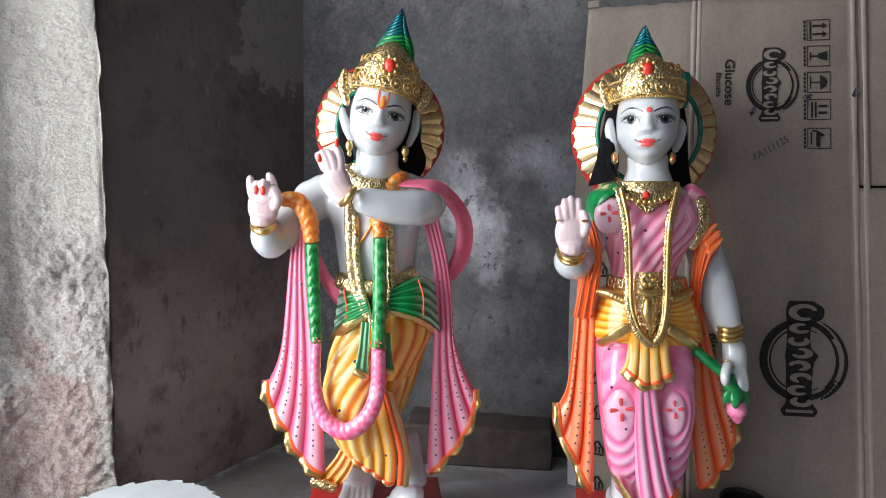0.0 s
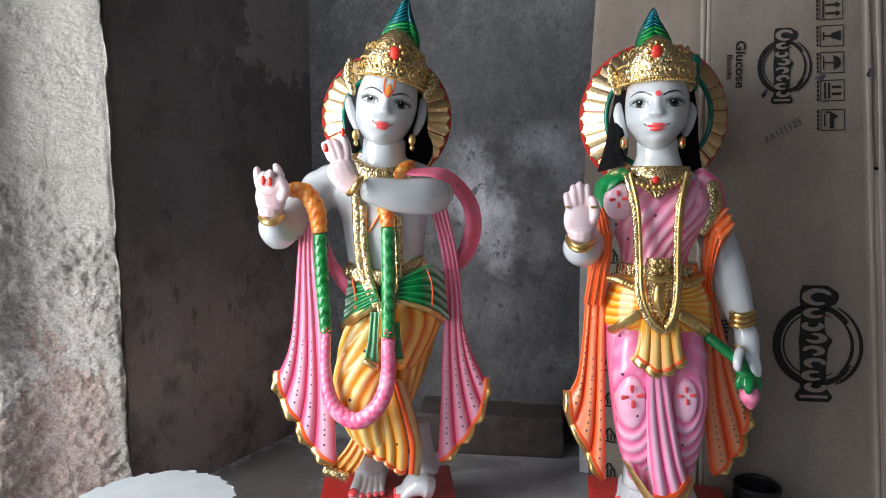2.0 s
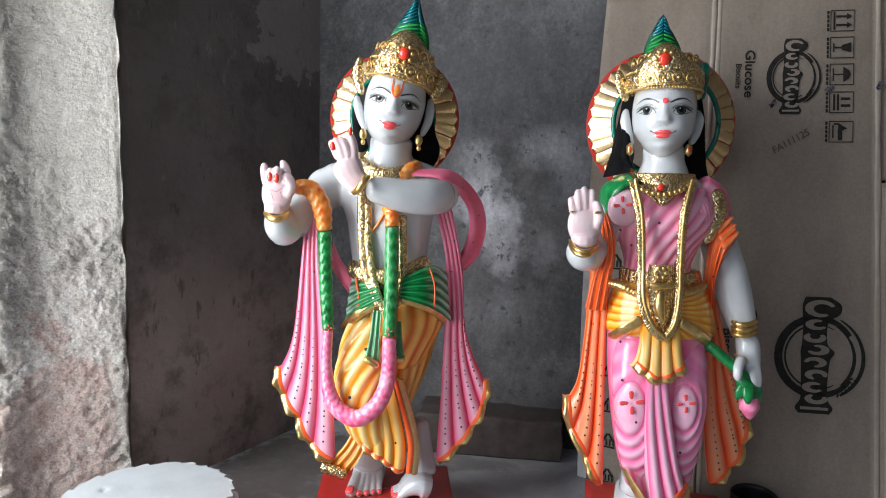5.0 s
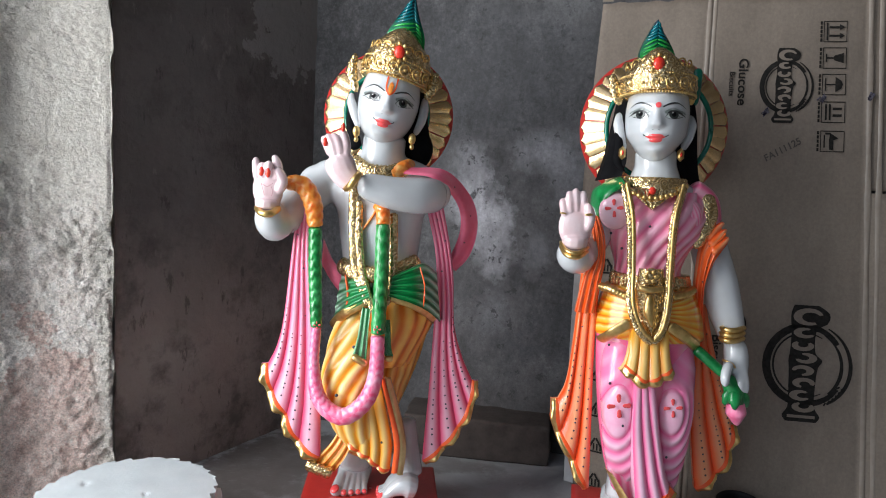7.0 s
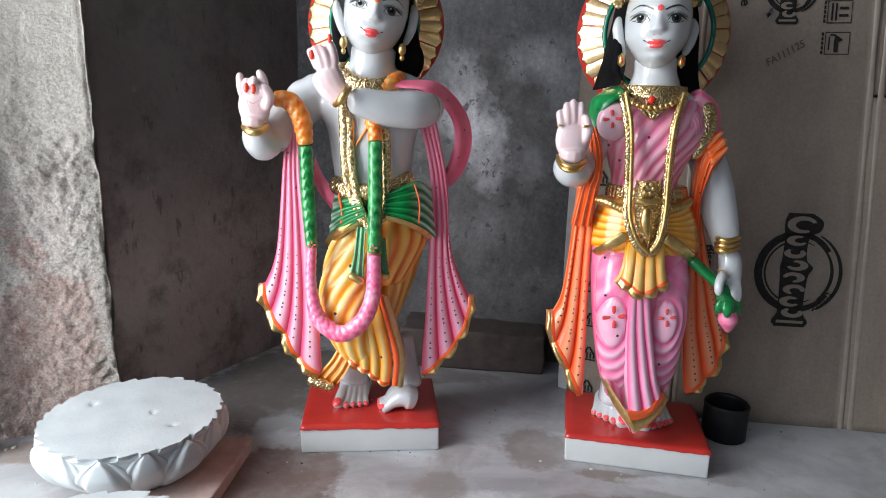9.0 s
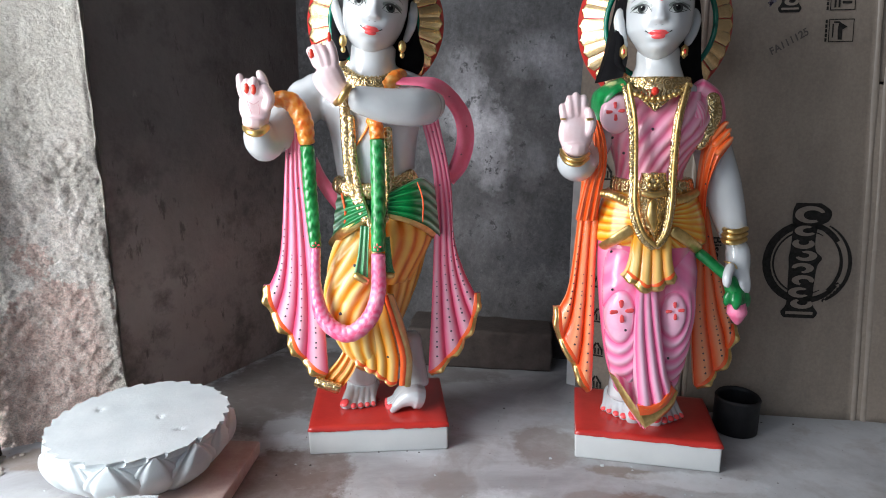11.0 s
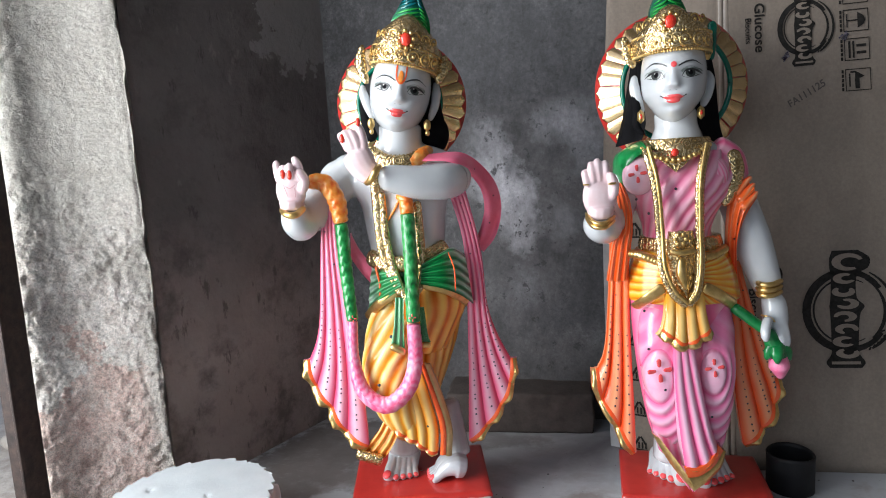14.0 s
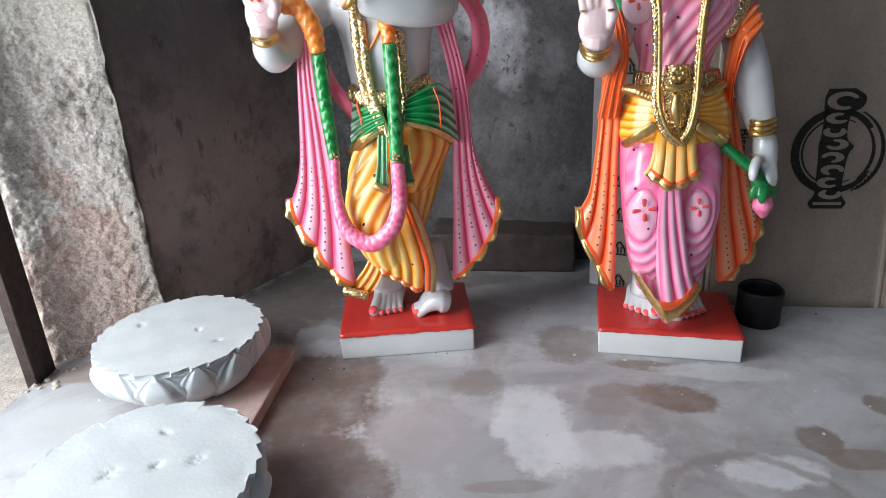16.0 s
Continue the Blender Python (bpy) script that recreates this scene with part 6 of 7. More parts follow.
    s.tube([(-0.0623, -0.094, 0.4653), (-0.045, -0.098, 0.4626), (-0.0245, -0.094, 0.4658)], .004, m_gold, 20, 8, 1, .4, 10)
    for x in (0,):
        s.tube([(-0.0456, -0.098, 0.4555), (-0.0462, -0.1, 0.4319), (-0.0398, -0.1, 0.4053)], (.006, .009, .003), m_gold, 14, 8, .7)
    s.loft([(-0.0228, -0.014, 0.4804, 0.0613, 0.055), (-0.0223, -0.014, 0.4689, 0.0642, 0.058), (-0.0218, -0.014, 0.4565, 0.0642, 0.058)], m_gold_relief, 10, 160, 40, .03)
    s.tube([(-0.1131, -0.054, 0.4593), (-0.0994, -0.072, 0.4577), (-0.0816, -0.08, 0.4502), (-0.0737, -0.084, 0.4474)], .0055, m_gold, 30, 8, 1, .4, 10)
    s.tube([(-0.0066, -0.08, 0.4513), (0.0151, -0.072, 0.4548), (0.0371, -0.054, 0.4615)], .0055, m_gold, 30, 8, 1, .4, 10)
    # yellow hip cloth with gilded edge, and apron
    s.loft([(-0.0224, -0.014, 0.4593, 0.0714, 0.06), (-0.021, -0.014, 0.4256, 0.083, 0.068), (-0.0186, -0.014, 0.3918, 0.088, 0.07), (-0.017, -0.014, 0.3762, 0.0891, 0.068)], m_yellow_hip, 30, 120, 16, .006)
    s.tube([(-0.1082, -0.054, 0.3704), (-0.0939, -0.084, 0.3905), (-0.0701, -0.092, 0.4108)], .0088, m_gold, 24, 12, .3)
    s.tube([(-0.0109, -0.092, 0.4081), (0.014, -0.088, 0.3925), (0.0519, -0.054, 0.3669)], .0088, m_gold, 24, 12, .3)
    ap = s.cloth([(-0.067, -0.092, 0.3987), (-0.0697, -0.094, 0.363), (-0.0746, -0.098, 0.3442)], [(-0.0103, -0.092, 0.3995), (-0.0059, -0.094, 0.364), (-0.0012, -0.096, 0.3428)], [(-0.0746, -0.098, 0.3442), (-0.058, -0.106, 0.3323), (-0.0434, -0.108, 0.3241), (-0.0238, -0.104, 0.3304), (-0.0012, -0.096, 0.3428)], m_yellow_low, 4, .006, .005, .011, .012, 30, 81, 0.3)
    # sari skirt: two legs and a centre pleat
    s.loft([(-0.0205, -0.014, 0.387, 0.0840, 0.066), (-0.0235, -0.014, 0.3333, 0.0790, 0.068), (-0.0220, -0.014, 0.2742, 0.0745, 0.066), (-0.0190, -0.014, 0.2146, 0.0690, 0.062), (-0.0150, -0.014, 0.1545, 0.0605, 0.056), (-0.0110, -0.016, 0.1069, 0.0470, 0.05)], m_sari, 40, 80, 10, .012)
    def hang(cx, cz, a, b, step):
        def h(p):
            e = np.hypot((p[:, 0] - cx) / a, (p[:, 2] - cz) / b)
            ph = (e - 1) / step
            fade = np.clip(1.2 - 0.9 * (p[:, 2] - cz) / b, 0, 1)
            y = p[:, 1]
            fade = fade * np.clip((y.max() - y) / (np.ptp(y) + 1e-9) * 1.7 - 0.6, 0, 1)
            return np.where(e < 1, -0.0030 * np.exp(-((1 - e) / 0.14) ** 2), 0.0030 * (np.sin(math.pi * ph) ** 2 - 1)) * np.where(e < 1, 1, fade)
        return h
    s.tube([(-0.0587, -0.02, 0.3944), (-0.0660, -0.046, 0.3411), (-0.0655, -0.058, 0.2686), (-0.0555, -0.052, 0.1898), (-0.0440, -0.042, 0.1209)], (.024, .034, .0345, .031, .023), m_sari_leg, 150, 110, relief=hang(-0.0775, 0.262, 0.0230, 0.047, 0.50))
    s.tube([(0.0231, -0.02, 0.3956), (0.0170, -0.044, 0.3419), (0.0150, -0.056, 0.2693), (0.0175, -0.05, 0.1901), (0.0150, -0.042, 0.1258)], (.024, .035, .036, .031, .022), m_sari_leg_far, 150, 110, relief=hang(0.0070, 0.267, 0.0215, 0.040, 0.55))
    cp = s.cloth([(-0.0568, -0.098, 0.3191), (-0.0562, -0.1, 0.2468), (-0.0494, -0.098, 0.1814)] + [(-0.0434, -0.108, 0.1178)], [(-0.0284, -0.098, 0.3195), (-0.0138, -0.096, 0.2459), (0.0013, -0.092, 0.1795)] + [(0.0146, -0.088, 0.1441)], [(-0.0434, -0.108, 0.1178), (-0.0187, -0.106, 0.1178), (0.0024, -0.1, 0.1316), (0.0146, -0.088, 0.1441)], m_sari_pleat, 3, .008, .001, .001, .020, 60, 81, 0.2)
    flower(s, (-0.0790, -0.0945, 0.276), .019)
    flower(s, (0.0060, -0.0935, 0.277), .015)
    # pointed hem before the feet
    tip = s.sheet([(-0.0761, -0.064, 0.1597), (-0.0591, -0.076, 0.1138), (-0.0324, -0.086, 0.0731)], [(0.0223, -0.07, 0.142), (0.0228, -0.078, 0.1252), (-0.0235, -0.088, 0.0721)], m_sari, 26, 30, 3, .004, .010, .006)
    s.ribbon([(-0.0881, -0.076, 0.1657), (-0.0657, -0.09, 0.1233), (-0.0467, -0.102, 0.098), (-0.032, -0.11, 0.0815)], [(-0.0783, -0.09, 0.1612), (-0.0595, -0.102, 0.1352), (-0.0456, -0.11, 0.1147), (-0.0364, -0.114, 0.0986)], m_gold, .002, .006)
    s.ribbon([(-0.0458, -0.112, 0.1219), (-0.0203, -0.11, 0.122), (0.0007, -0.104, 0.1357), (0.0129, -0.092, 0.148)], [(-0.0418, -0.112, 0.1051), (-0.021, -0.11, 0.1074), (0.0029, -0.104, 0.1211), (0.021, -0.09, 0.1385)], m_orange_line, .001, .008)
    s.ribbon([(-0.0425, -0.111, 0.1067), (-0.0207, -0.109, 0.1079), (0.0032, -0.103, 0.1217), (0.0213, -0.089, 0.1391)], [(-0.032, -0.11, 0.0815), (-0.0069, -0.104, 0.0953), (0.0156, -0.096, 0.1135), (0.0273, -0.084, 0.1334)], m_gold, .003, .008)
    # orange scarf panels
    lp = s.cloth([(-0.1352, -0.026, 0.5397), (-0.1369, -0.014, 0.4384), (-0.1418, -0.008, 0.3299), (-0.1476, -0.006, 0.2797), (-0.1581, -0.004, 0.2529)], [(-0.1121, -0.03, 0.545), (-0.1068, -0.022, 0.4498), (-0.1051, -0.016, 0.3325), (-0.0993, -0.012, 0.1925), (-0.0966, -0.014, 0.1005)], [(-0.1581, -0.004, 0.2529), (-0.1514, -0.008, 0.2023), (-0.1316, -0.012, 0.1679), (-0.1132, -0.014, 0.1287), (-0.0971, -0.016, 0.1015)], m_orange_scarf, 3, .009, .006, .009)
    rp = s.cloth([(0.0818, 0.002, 0.4291), (0.1042, 0.004, 0.3501), (0.1282, 0.006, 0.2799), (0.141, 0.006, 0.2437), (0.1452, 0.006, 0.2194)], [(0.062, -0.004, 0.4299), (0.0687, -0.004, 0.3318), (0.0715, -0.004, 0.2321), (0.0804, -0.006, 0.1522), (0.0875, -0.006, 0.1075)], [(0.1452, 0.006, 0.2194), (0.1423, 0.004, 0.1835), (0.1304, 0, 0.1503), (0.1128, -0.002, 0.1285), (0.0875, -0.006, 0.1075)], m_orange_scarf, 3, .009, .006, .009)
    s.sheet([(-0.1345, -0.048, 0.572), (-0.1320, -0.060, 0.540), (-0.1309, -0.062, 0.5069), (-0.1390, -0.050, 0.4724), (-0.1440, -0.026, 0.410)], [(-0.1225, -0.050, 0.572), (-0.1130, -0.062, 0.540), (-0.1105, -0.064, 0.500), (-0.1120, -0.056, 0.470), (-0.1120, -0.030, 0.410)], m_orange_scarf, 34, 30, 3, .004, .010, .004)
    arm = s.sheet([(0.0727, -0.044, 0.5651), (0.0494, -0.046, 0.5391), (0.0453, -0.04, 0.4829), (0.0511, -0.024, 0.4141)], [(0.0871, -0.048, 0.538), (0.0659, -0.054, 0.507), (0.0558, -0.048, 0.4655), (0.0646, -0.028, 0.4151)], m_orange_scarf, 30, 24, 3, .005, .012, .010)
    for k, pts in enumerate(([(0.0512, -0.05, 0.544), (0.071, -0.048, 0.5652), (0.0798, -0.044, 0.5698)], [(0.0556, -0.054, 0.5325), (0.0736, -0.052, 0.5527), (0.0832, -0.048, 0.5599)], [(0.0581, -0.058, 0.522), (0.0762, -0.056, 0.5385), (0.0857, -0.052, 0.5474)])):
        s.tube(pts, (.008, .006, .003), m_orange_scarf, 14, 8)
    for at in (lp, rp):
        for k in range(3):
            u = (k + 0.5) / 3
            s.dots(at, (u, 0.56 + 0.06 * (k % 2), u, 0.95), 11, 0.0015)
        for u, v in ((0.3, 0.2), (0.7, 0.35), (0.4, 0.45)):
            s.dots(at, (u, v, u, v), 1, 0.002)
    for u, v in ((0.3, 0.2), (0.6, 0.4), (0.4, 0.6)):
        s.dots(arm, (u, v, u, v), 1, 0.002)
    for q in ((-0.0499, -0.084, 0.5601), (-0.1078, -0.078, 0.5464), (-0.0886, -0.076, 0.5234), (-0.0983, -0.08, 0.37), (-0.0924, -0.08, 0.3075), (0.0275, -0.07, 0.3397), (-0.0711, -0.096, 0.245), (0.0031, -0.09, 0.1954)):
        s.ball(q, (.0022, .0014, .0022), m_dot, None, 5, 8)
    # lotus bud with green stem
    s.tube([(0.0472, -0.054, 0.3656), (0.068, -0.066, 0.3484), (0.0919, -0.074, 0.3287)], (.0090, .0085, .0085), m_green, 20, 12)
    s.tube([(0.0938, -0.07, 0.3276), (0.1069, -0.072, 0.3041), (0.1137, -0.072, 0.2799)], (.010, .015, .013), m_green, 20, 14)
    for dx in (-1, 0, 1):
        s.tube([(0.1067, -0.08, 0.3067), (0.1031, -0.09, 0.2868), (0.1054, -0.088, 0.2779)] if dx == 0 else ([(0.1032, -0.076, 0.3053), (0.094, -0.078, 0.2891), (0.0926, -0.076, 0.281)] if dx < 0 else [(0.1141, -0.076, 0.3055), (0.1239, -0.076, 0.2908), (0.132, -0.072, 0.2783)]), (.010, .010, .002), m_green, 14, 10, .6)
    s.tube([(0.1113, -0.072, 0.2893), (0.1143, -0.072, 0.2687), (0.1182, -0.07, 0.2473)], (.013, .016, .004), m_pink_petal, 18, 14)
    ob = s.build("statue", Matrix.Translation((0.367, 1.064, 0)))
    return tagged(ob, "painted white marble statue with raised palm, pink sari and orange scarf", "statue", "pair of painted statues")


statue_a()
statue_b()


# ---- carved lotus bases ----
def lotus_radius(r, v):
    return r * (0.72 + 0.32 * math.sin(math.pi * 0.5 * min(1, v * 1.5)) - 0.04 * max(0.0, (v - 0.6) / 0.4) ** 2)


def petal_mesh(r, h, half, top, proud):
    """A carved pointed petal with a double contour, on the side of a base of radius r and height h."""
    nv, nu = 22, 21
    verts, faces = [], []
    for i in range(nv + 1):
        v = top * i / nv
        w = half * max(0.0, 1 - (i / nv) ** 2.4) ** 0.8
        for j in range(nu):
            q = -1 + 2 * j / (nu - 1)
            a = w * q
            e = abs(q)
            lift = proud * (1 - e ** 6) - 0.62 * proud * math.exp(-((e - 0.60) / 0.10) ** 2) - 0.25 * proud * (e > 0.62)
            rr = lotus_radius(r, v) - 0.011 + lift * (1.0 if i < nv else 0.6)
            verts.append((rr * math.cos(a), rr * math.sin(a), h * v))
    for i in range(nv):
        for j in range(nu - 1):
            k = i * nu + j
            faces.append((k, k + 1, k + nu + 1, k + nu))
    me = bpy.data.meshes.new("petal")
    me.from_pydata(verts, [], faces)
    me.materials.append(m_lotus.m)
    me.polygons.foreach_set("use_smooth", [True] * len(faces))
    return me


def lotus(place, r, h, turn, seed, label, count=7):
    """A round lotus base of raw marble: flat chipped top, carved petals round the side."""
    rnd = random.Random(seed)
    root = new("lotus_base")
    root.matrix_world = pose(*place, 0, 0, turn)
    tagged(root, label, "statue base", "carved lotus bases")
    n, m = 20, 264
    verts, faces = [], []
    teeth = 31
    chips = [rnd.uniform(0.25, 1) for _ in range(teeth)]
    tooth = lambda a: chips[int(a / 2 / math.pi * teeth) % teeth] * ((a / 2 / math.pi * teeth) % 1.0)
    for i in range(n):
        v = i / (n - 1)
        for j in range(m):
            a = 2 * math.pi * j / m
            rr = lotus_radius(r, v) - 0.0105 * min(1, (1 - v) * 6)
            if v > 0.9:
                rr -= 0.0100 * tooth(a) + 0.002 * noise.noise(Vector((a * 9, seed, 0)))
            verts.append((rr * math.cos(a), rr * math.sin(a), h * v + (0.0016 * noise.noise(Vector((a * 7, seed, 3))) if i == n - 1 else 0)))
    for i in range(n - 1):
        for j in range(m):
            a, b = i * m + j, i * m + (j + 1) % m
            faces.append((a, b, b + m, a + m))
    pits = [(rnd.uniform(0.1, 0.65) * r, rnd.uniform(0, 6.28), rnd.uniform(0.006, 0.014), rnd.uniform(0.5, 2.5)) for _ in range(3 + 2 * (seed > 5))]
    rings = 40
    o = (n - 1) * m
    prev = list(range(o, o + m))
    for k in range(1, rings):
        f = 1 - k / rings
        cur = []
        for j in range(m):
            x, y, _ = verts[o + j]
            x, y = x * f, y * f
            z = h + 0.0014 * noise.noise(Vector((x * 20, y * 20, seed))) * min(1, k / 4)
            for pr, pa, ps, pk in pits:
                dx, dy = x - pr * math.cos(pa), y - pr * math.sin(pa)
                z -= 0.0026 * math.exp(-((dx * pk) ** 2 + dy ** 2) / ps ** 2 * 2) * (1 + 0.6 * noise.noise(Vector((x * 150, y * 150, 0))))
            cur.append(len(verts))
            verts.append((x, y, z))
        for j in range(m):
            faces.append((prev[j], prev[(j + 1) % m], cur[(j + 1) % m], cur[j]))
        prev = cur
    faces.append(tuple(prev))
    faces.append(tuple(range(m - 1, -1, -1)))
    mesh_object("body", verts, faces, [m_lotus], root, "", False)
    step = 2 * math.pi / count
    for me, shift in ((petal_mesh(r, h, step * 0.50, 0.95, 0.0130), 0.0), (petal_mesh(r, h, step * 0.42, 0.99, 0.0080), 0.5)):
        for k in range(count):
            ob = new("petal", me)
            ob.parent = root
            ob.matrix_basis = pose(0, 0, 0, 0, 0, math.degrees(step * (k + shift)))
    return root


lotus((-0.472, 0.925, 0.024), 0.135, 0.084, 20, 3, "raw white marble lotus base lying on a pink stone slab")
lotus((-0.385, 0.598, 0.0), 0.140, 0.100, 55, 8, "raw white marble lotus base standing on the floor")

bm = box_bm(0.19, 0.24, 0.024, (0, 0, 0), 0.003, 2)
for v in bm.verts:
    v.co += Vector((noise.noise(v.co * 20), noise.noise(v.co * 20 + Vector((9, 0, 0))), 0)) * 0.003
sl = part("stone_slab", bm, m_slab, None)
sl.matrix_world = pose(-0.413, 0.886, 0.012, 0, 0, -3)
tagged(sl, "pinkish rough stone slab under a lotus base", "slab")

# ---- black ring ----
cup = new("plastic_ring")
cup.matrix_world = pose(0.556, 1.104, 0, 0, 0, 20) @ Matrix.Scale(0.93, 4)
tagged(cup, "black plastic ring standing on the floor beside the carton", "ring")
prof = [(0.040, 0.0), (0.0425, 0.002), (0.0425, 0.066), (0.0432, 0.072), (0.0415, 0.0745), (0.0385, 0.073), (0.0380, 0.066), (0.0375, 0.004), (0.0375, 0.0)]
vs = [(r * math.cos(a), r * math.sin(a), z + 0.0012 * math.sin(2 * a) * (z > 0.06)) for r, z in prof for a in np.linspace(0, 2 * math.pi, 48, endpoint=False)]
fs = [(i * 48 + j, i * 48 + (j + 1) % 48, (i + 1) * 48 + (j + 1) % 48, (i + 1) * 48 + j) for i in range(len(prof) - 1) for j in range(48)]
mesh_object("body", vs, fs, [m_rubber], cup, "", True)

# ---- sooty block by the back wall ----
bm = box_bm(0.33, 0.125, 0.092, (0, 0, 0.046), 0.006, 2)
bmesh.ops.subdivide_edges(bm, edges=[e for e in bm.edges if e.calc_length() > 0.05], cuts=10, use_grid_fill=True)
for v in bm.verts:
    v.co += Vector((noise.noise(v.co * 40), noise.noise(v.co * 40 + Vector((3, 0, 0))), noise.noise(v.co * 40 + Vector((0, 7, 0))) * (v.co.z > 0.01))) * 0.004
blk = part("brick_block", bm, m_block, None, "", True)
blk.matrix_world = pose(0.093, 1.432, 0, 0, 0, -6)
tagged(blk, "sooty brown brick block lying against the grey wall", "brick")

# ---- flattened carton leaning on the wall ----
CB = [Vector((0.275, 1.292, 0)), Vector((0.475, 1.178, 0)), Vector((0.803, 1.140, 0)), Vector((1.16, 1.085, 0))]
CT = [Vector((0.291, 1.318, 0.992)), Vector((0.490, 1.273, 0.997)), Vector((0.778, 1.240, 1.004)), Vector((1.16, 1.180, 1.004))]


def on_card(k, u, z, lift=0.0):
    """A point on panel k of the carton: u across, z the height in metres."""
    v = z / 1.0
    p = CB[k].lerp(CT[k], v).lerp(CB[k + 1].lerp(CT[k + 1], v), u)
    d = (CB[k + 1] - CB[k]).cross(CT[k] - CB[k]).normalized()
    if k == 0:
        p = p + Vector((-0.013, 0, 0)) * math.sin(math.pi * min(max(v, 0), 1)) * (1 - u)
    return p + d * lift


def panel(k, name, low=0.0, high=1.0, back=0.0):
    nu, nv = 24, 48
    g, faces = [], []
    for layer in (0.0, -0.005):
        for i in range(nv + 1):
            for j in range(nu + 1):
                u, z = j / nu, low + (high - low) * i / nv
                wob = back + 0.0016 * noise.noise(Vector((k * 5 + u * 3, z * 4, 0))) - 0.0035 * (math.exp(-(u * nu / 0.9) ** 2) + math.exp(-((1 - u) * nu / 0.9) ** 2))
                zz = z + (0.003 * noise.noise(Vector((u * 9 + k, 0, 4))) if i == nv else 0)
                g.append(on_card(k, u, zz, layer + wob))
    w, o = nu + 1, (nu + 1) * (nv + 1)
    for i in range(nv):
        for j in range(nu):
            a = i * w + j
            faces += [(a, a + 1, a + w + 1, a + w), (o + a, o + a + w, o + a + w + 1, o + a + 1)]
    for i in range(nv):
        for j in (0, nu):
            a = i * w + j
            faces.append((a, a + w, o + a + w, o + a))
    for j in range(nu):
        for i in (0, nv):
            a = i * w + j
            faces.append((a, o + a, o + a + 1, a + 1))
    return mesh_object(name, g, faces, [m_card], carton, "", True)


carton = new("carton")
tagged(carton, "opened brown cardboard carton with black print leaning on the wall", "carton")
for k, z0, z1, back in ((0, 0, 1, 0), (1, 0, 1, 0), (2, 0, 0.633, 0), (2, 0.638, 1, -0.006)):
    panel(k, "panel", z0, z1, back)


def printed(k, polys, name, mat=m_ink, label="", parent=None):
    """Flat print on panel k: polygons of (u metres across, z metres), as thin ink."""
    width = (CB[k + 1] - CB[k]).length
    verts, faces = [], []
    for poly in polys:
        o = len(verts)
        verts += [on_card(k, x / width, z, 0.0022) for x, z in poly]
        faces.append(tuple(range(o, o + len(poly))))
    return mesh_object(name, verts, faces, [mat], parent or carton, label)


def bar(cx, cz, w, h, a=0.0):
    c, s_ = math.cos(radians(a)), math.sin(radians(a))
    return [(cx + x * c - z * s_, cz + x * s_ + z * c) for x, z in ((-w / 2, -h / 2), (w / 2, -h / 2), (w / 2, h / 2), (-w / 2, h / 2))]


def arc(cx, cz, r, a0, a1, w0, w1, n=26, squash=1.0):
    out = []
    for i in range(n):
        t0, t1 = i / n, (i + 1) / n
        q = []
        for t, sgn in ((t0, -1), (t1, -1), (t1, 1), (t0, 1)):
            a = radians(a0 + (a1 - a0) * t)
            w = (w0 + (w1 - w0) * t) * math.sin(math.pi * (0.08 + 0.84 * t)) ** 0.6
            q.append((cx + (r + sgn * w / 2) * math.cos(a) * squash, cz + (r + sgn * w / 2) * math.sin(a)))
        out.append(q)
    return out


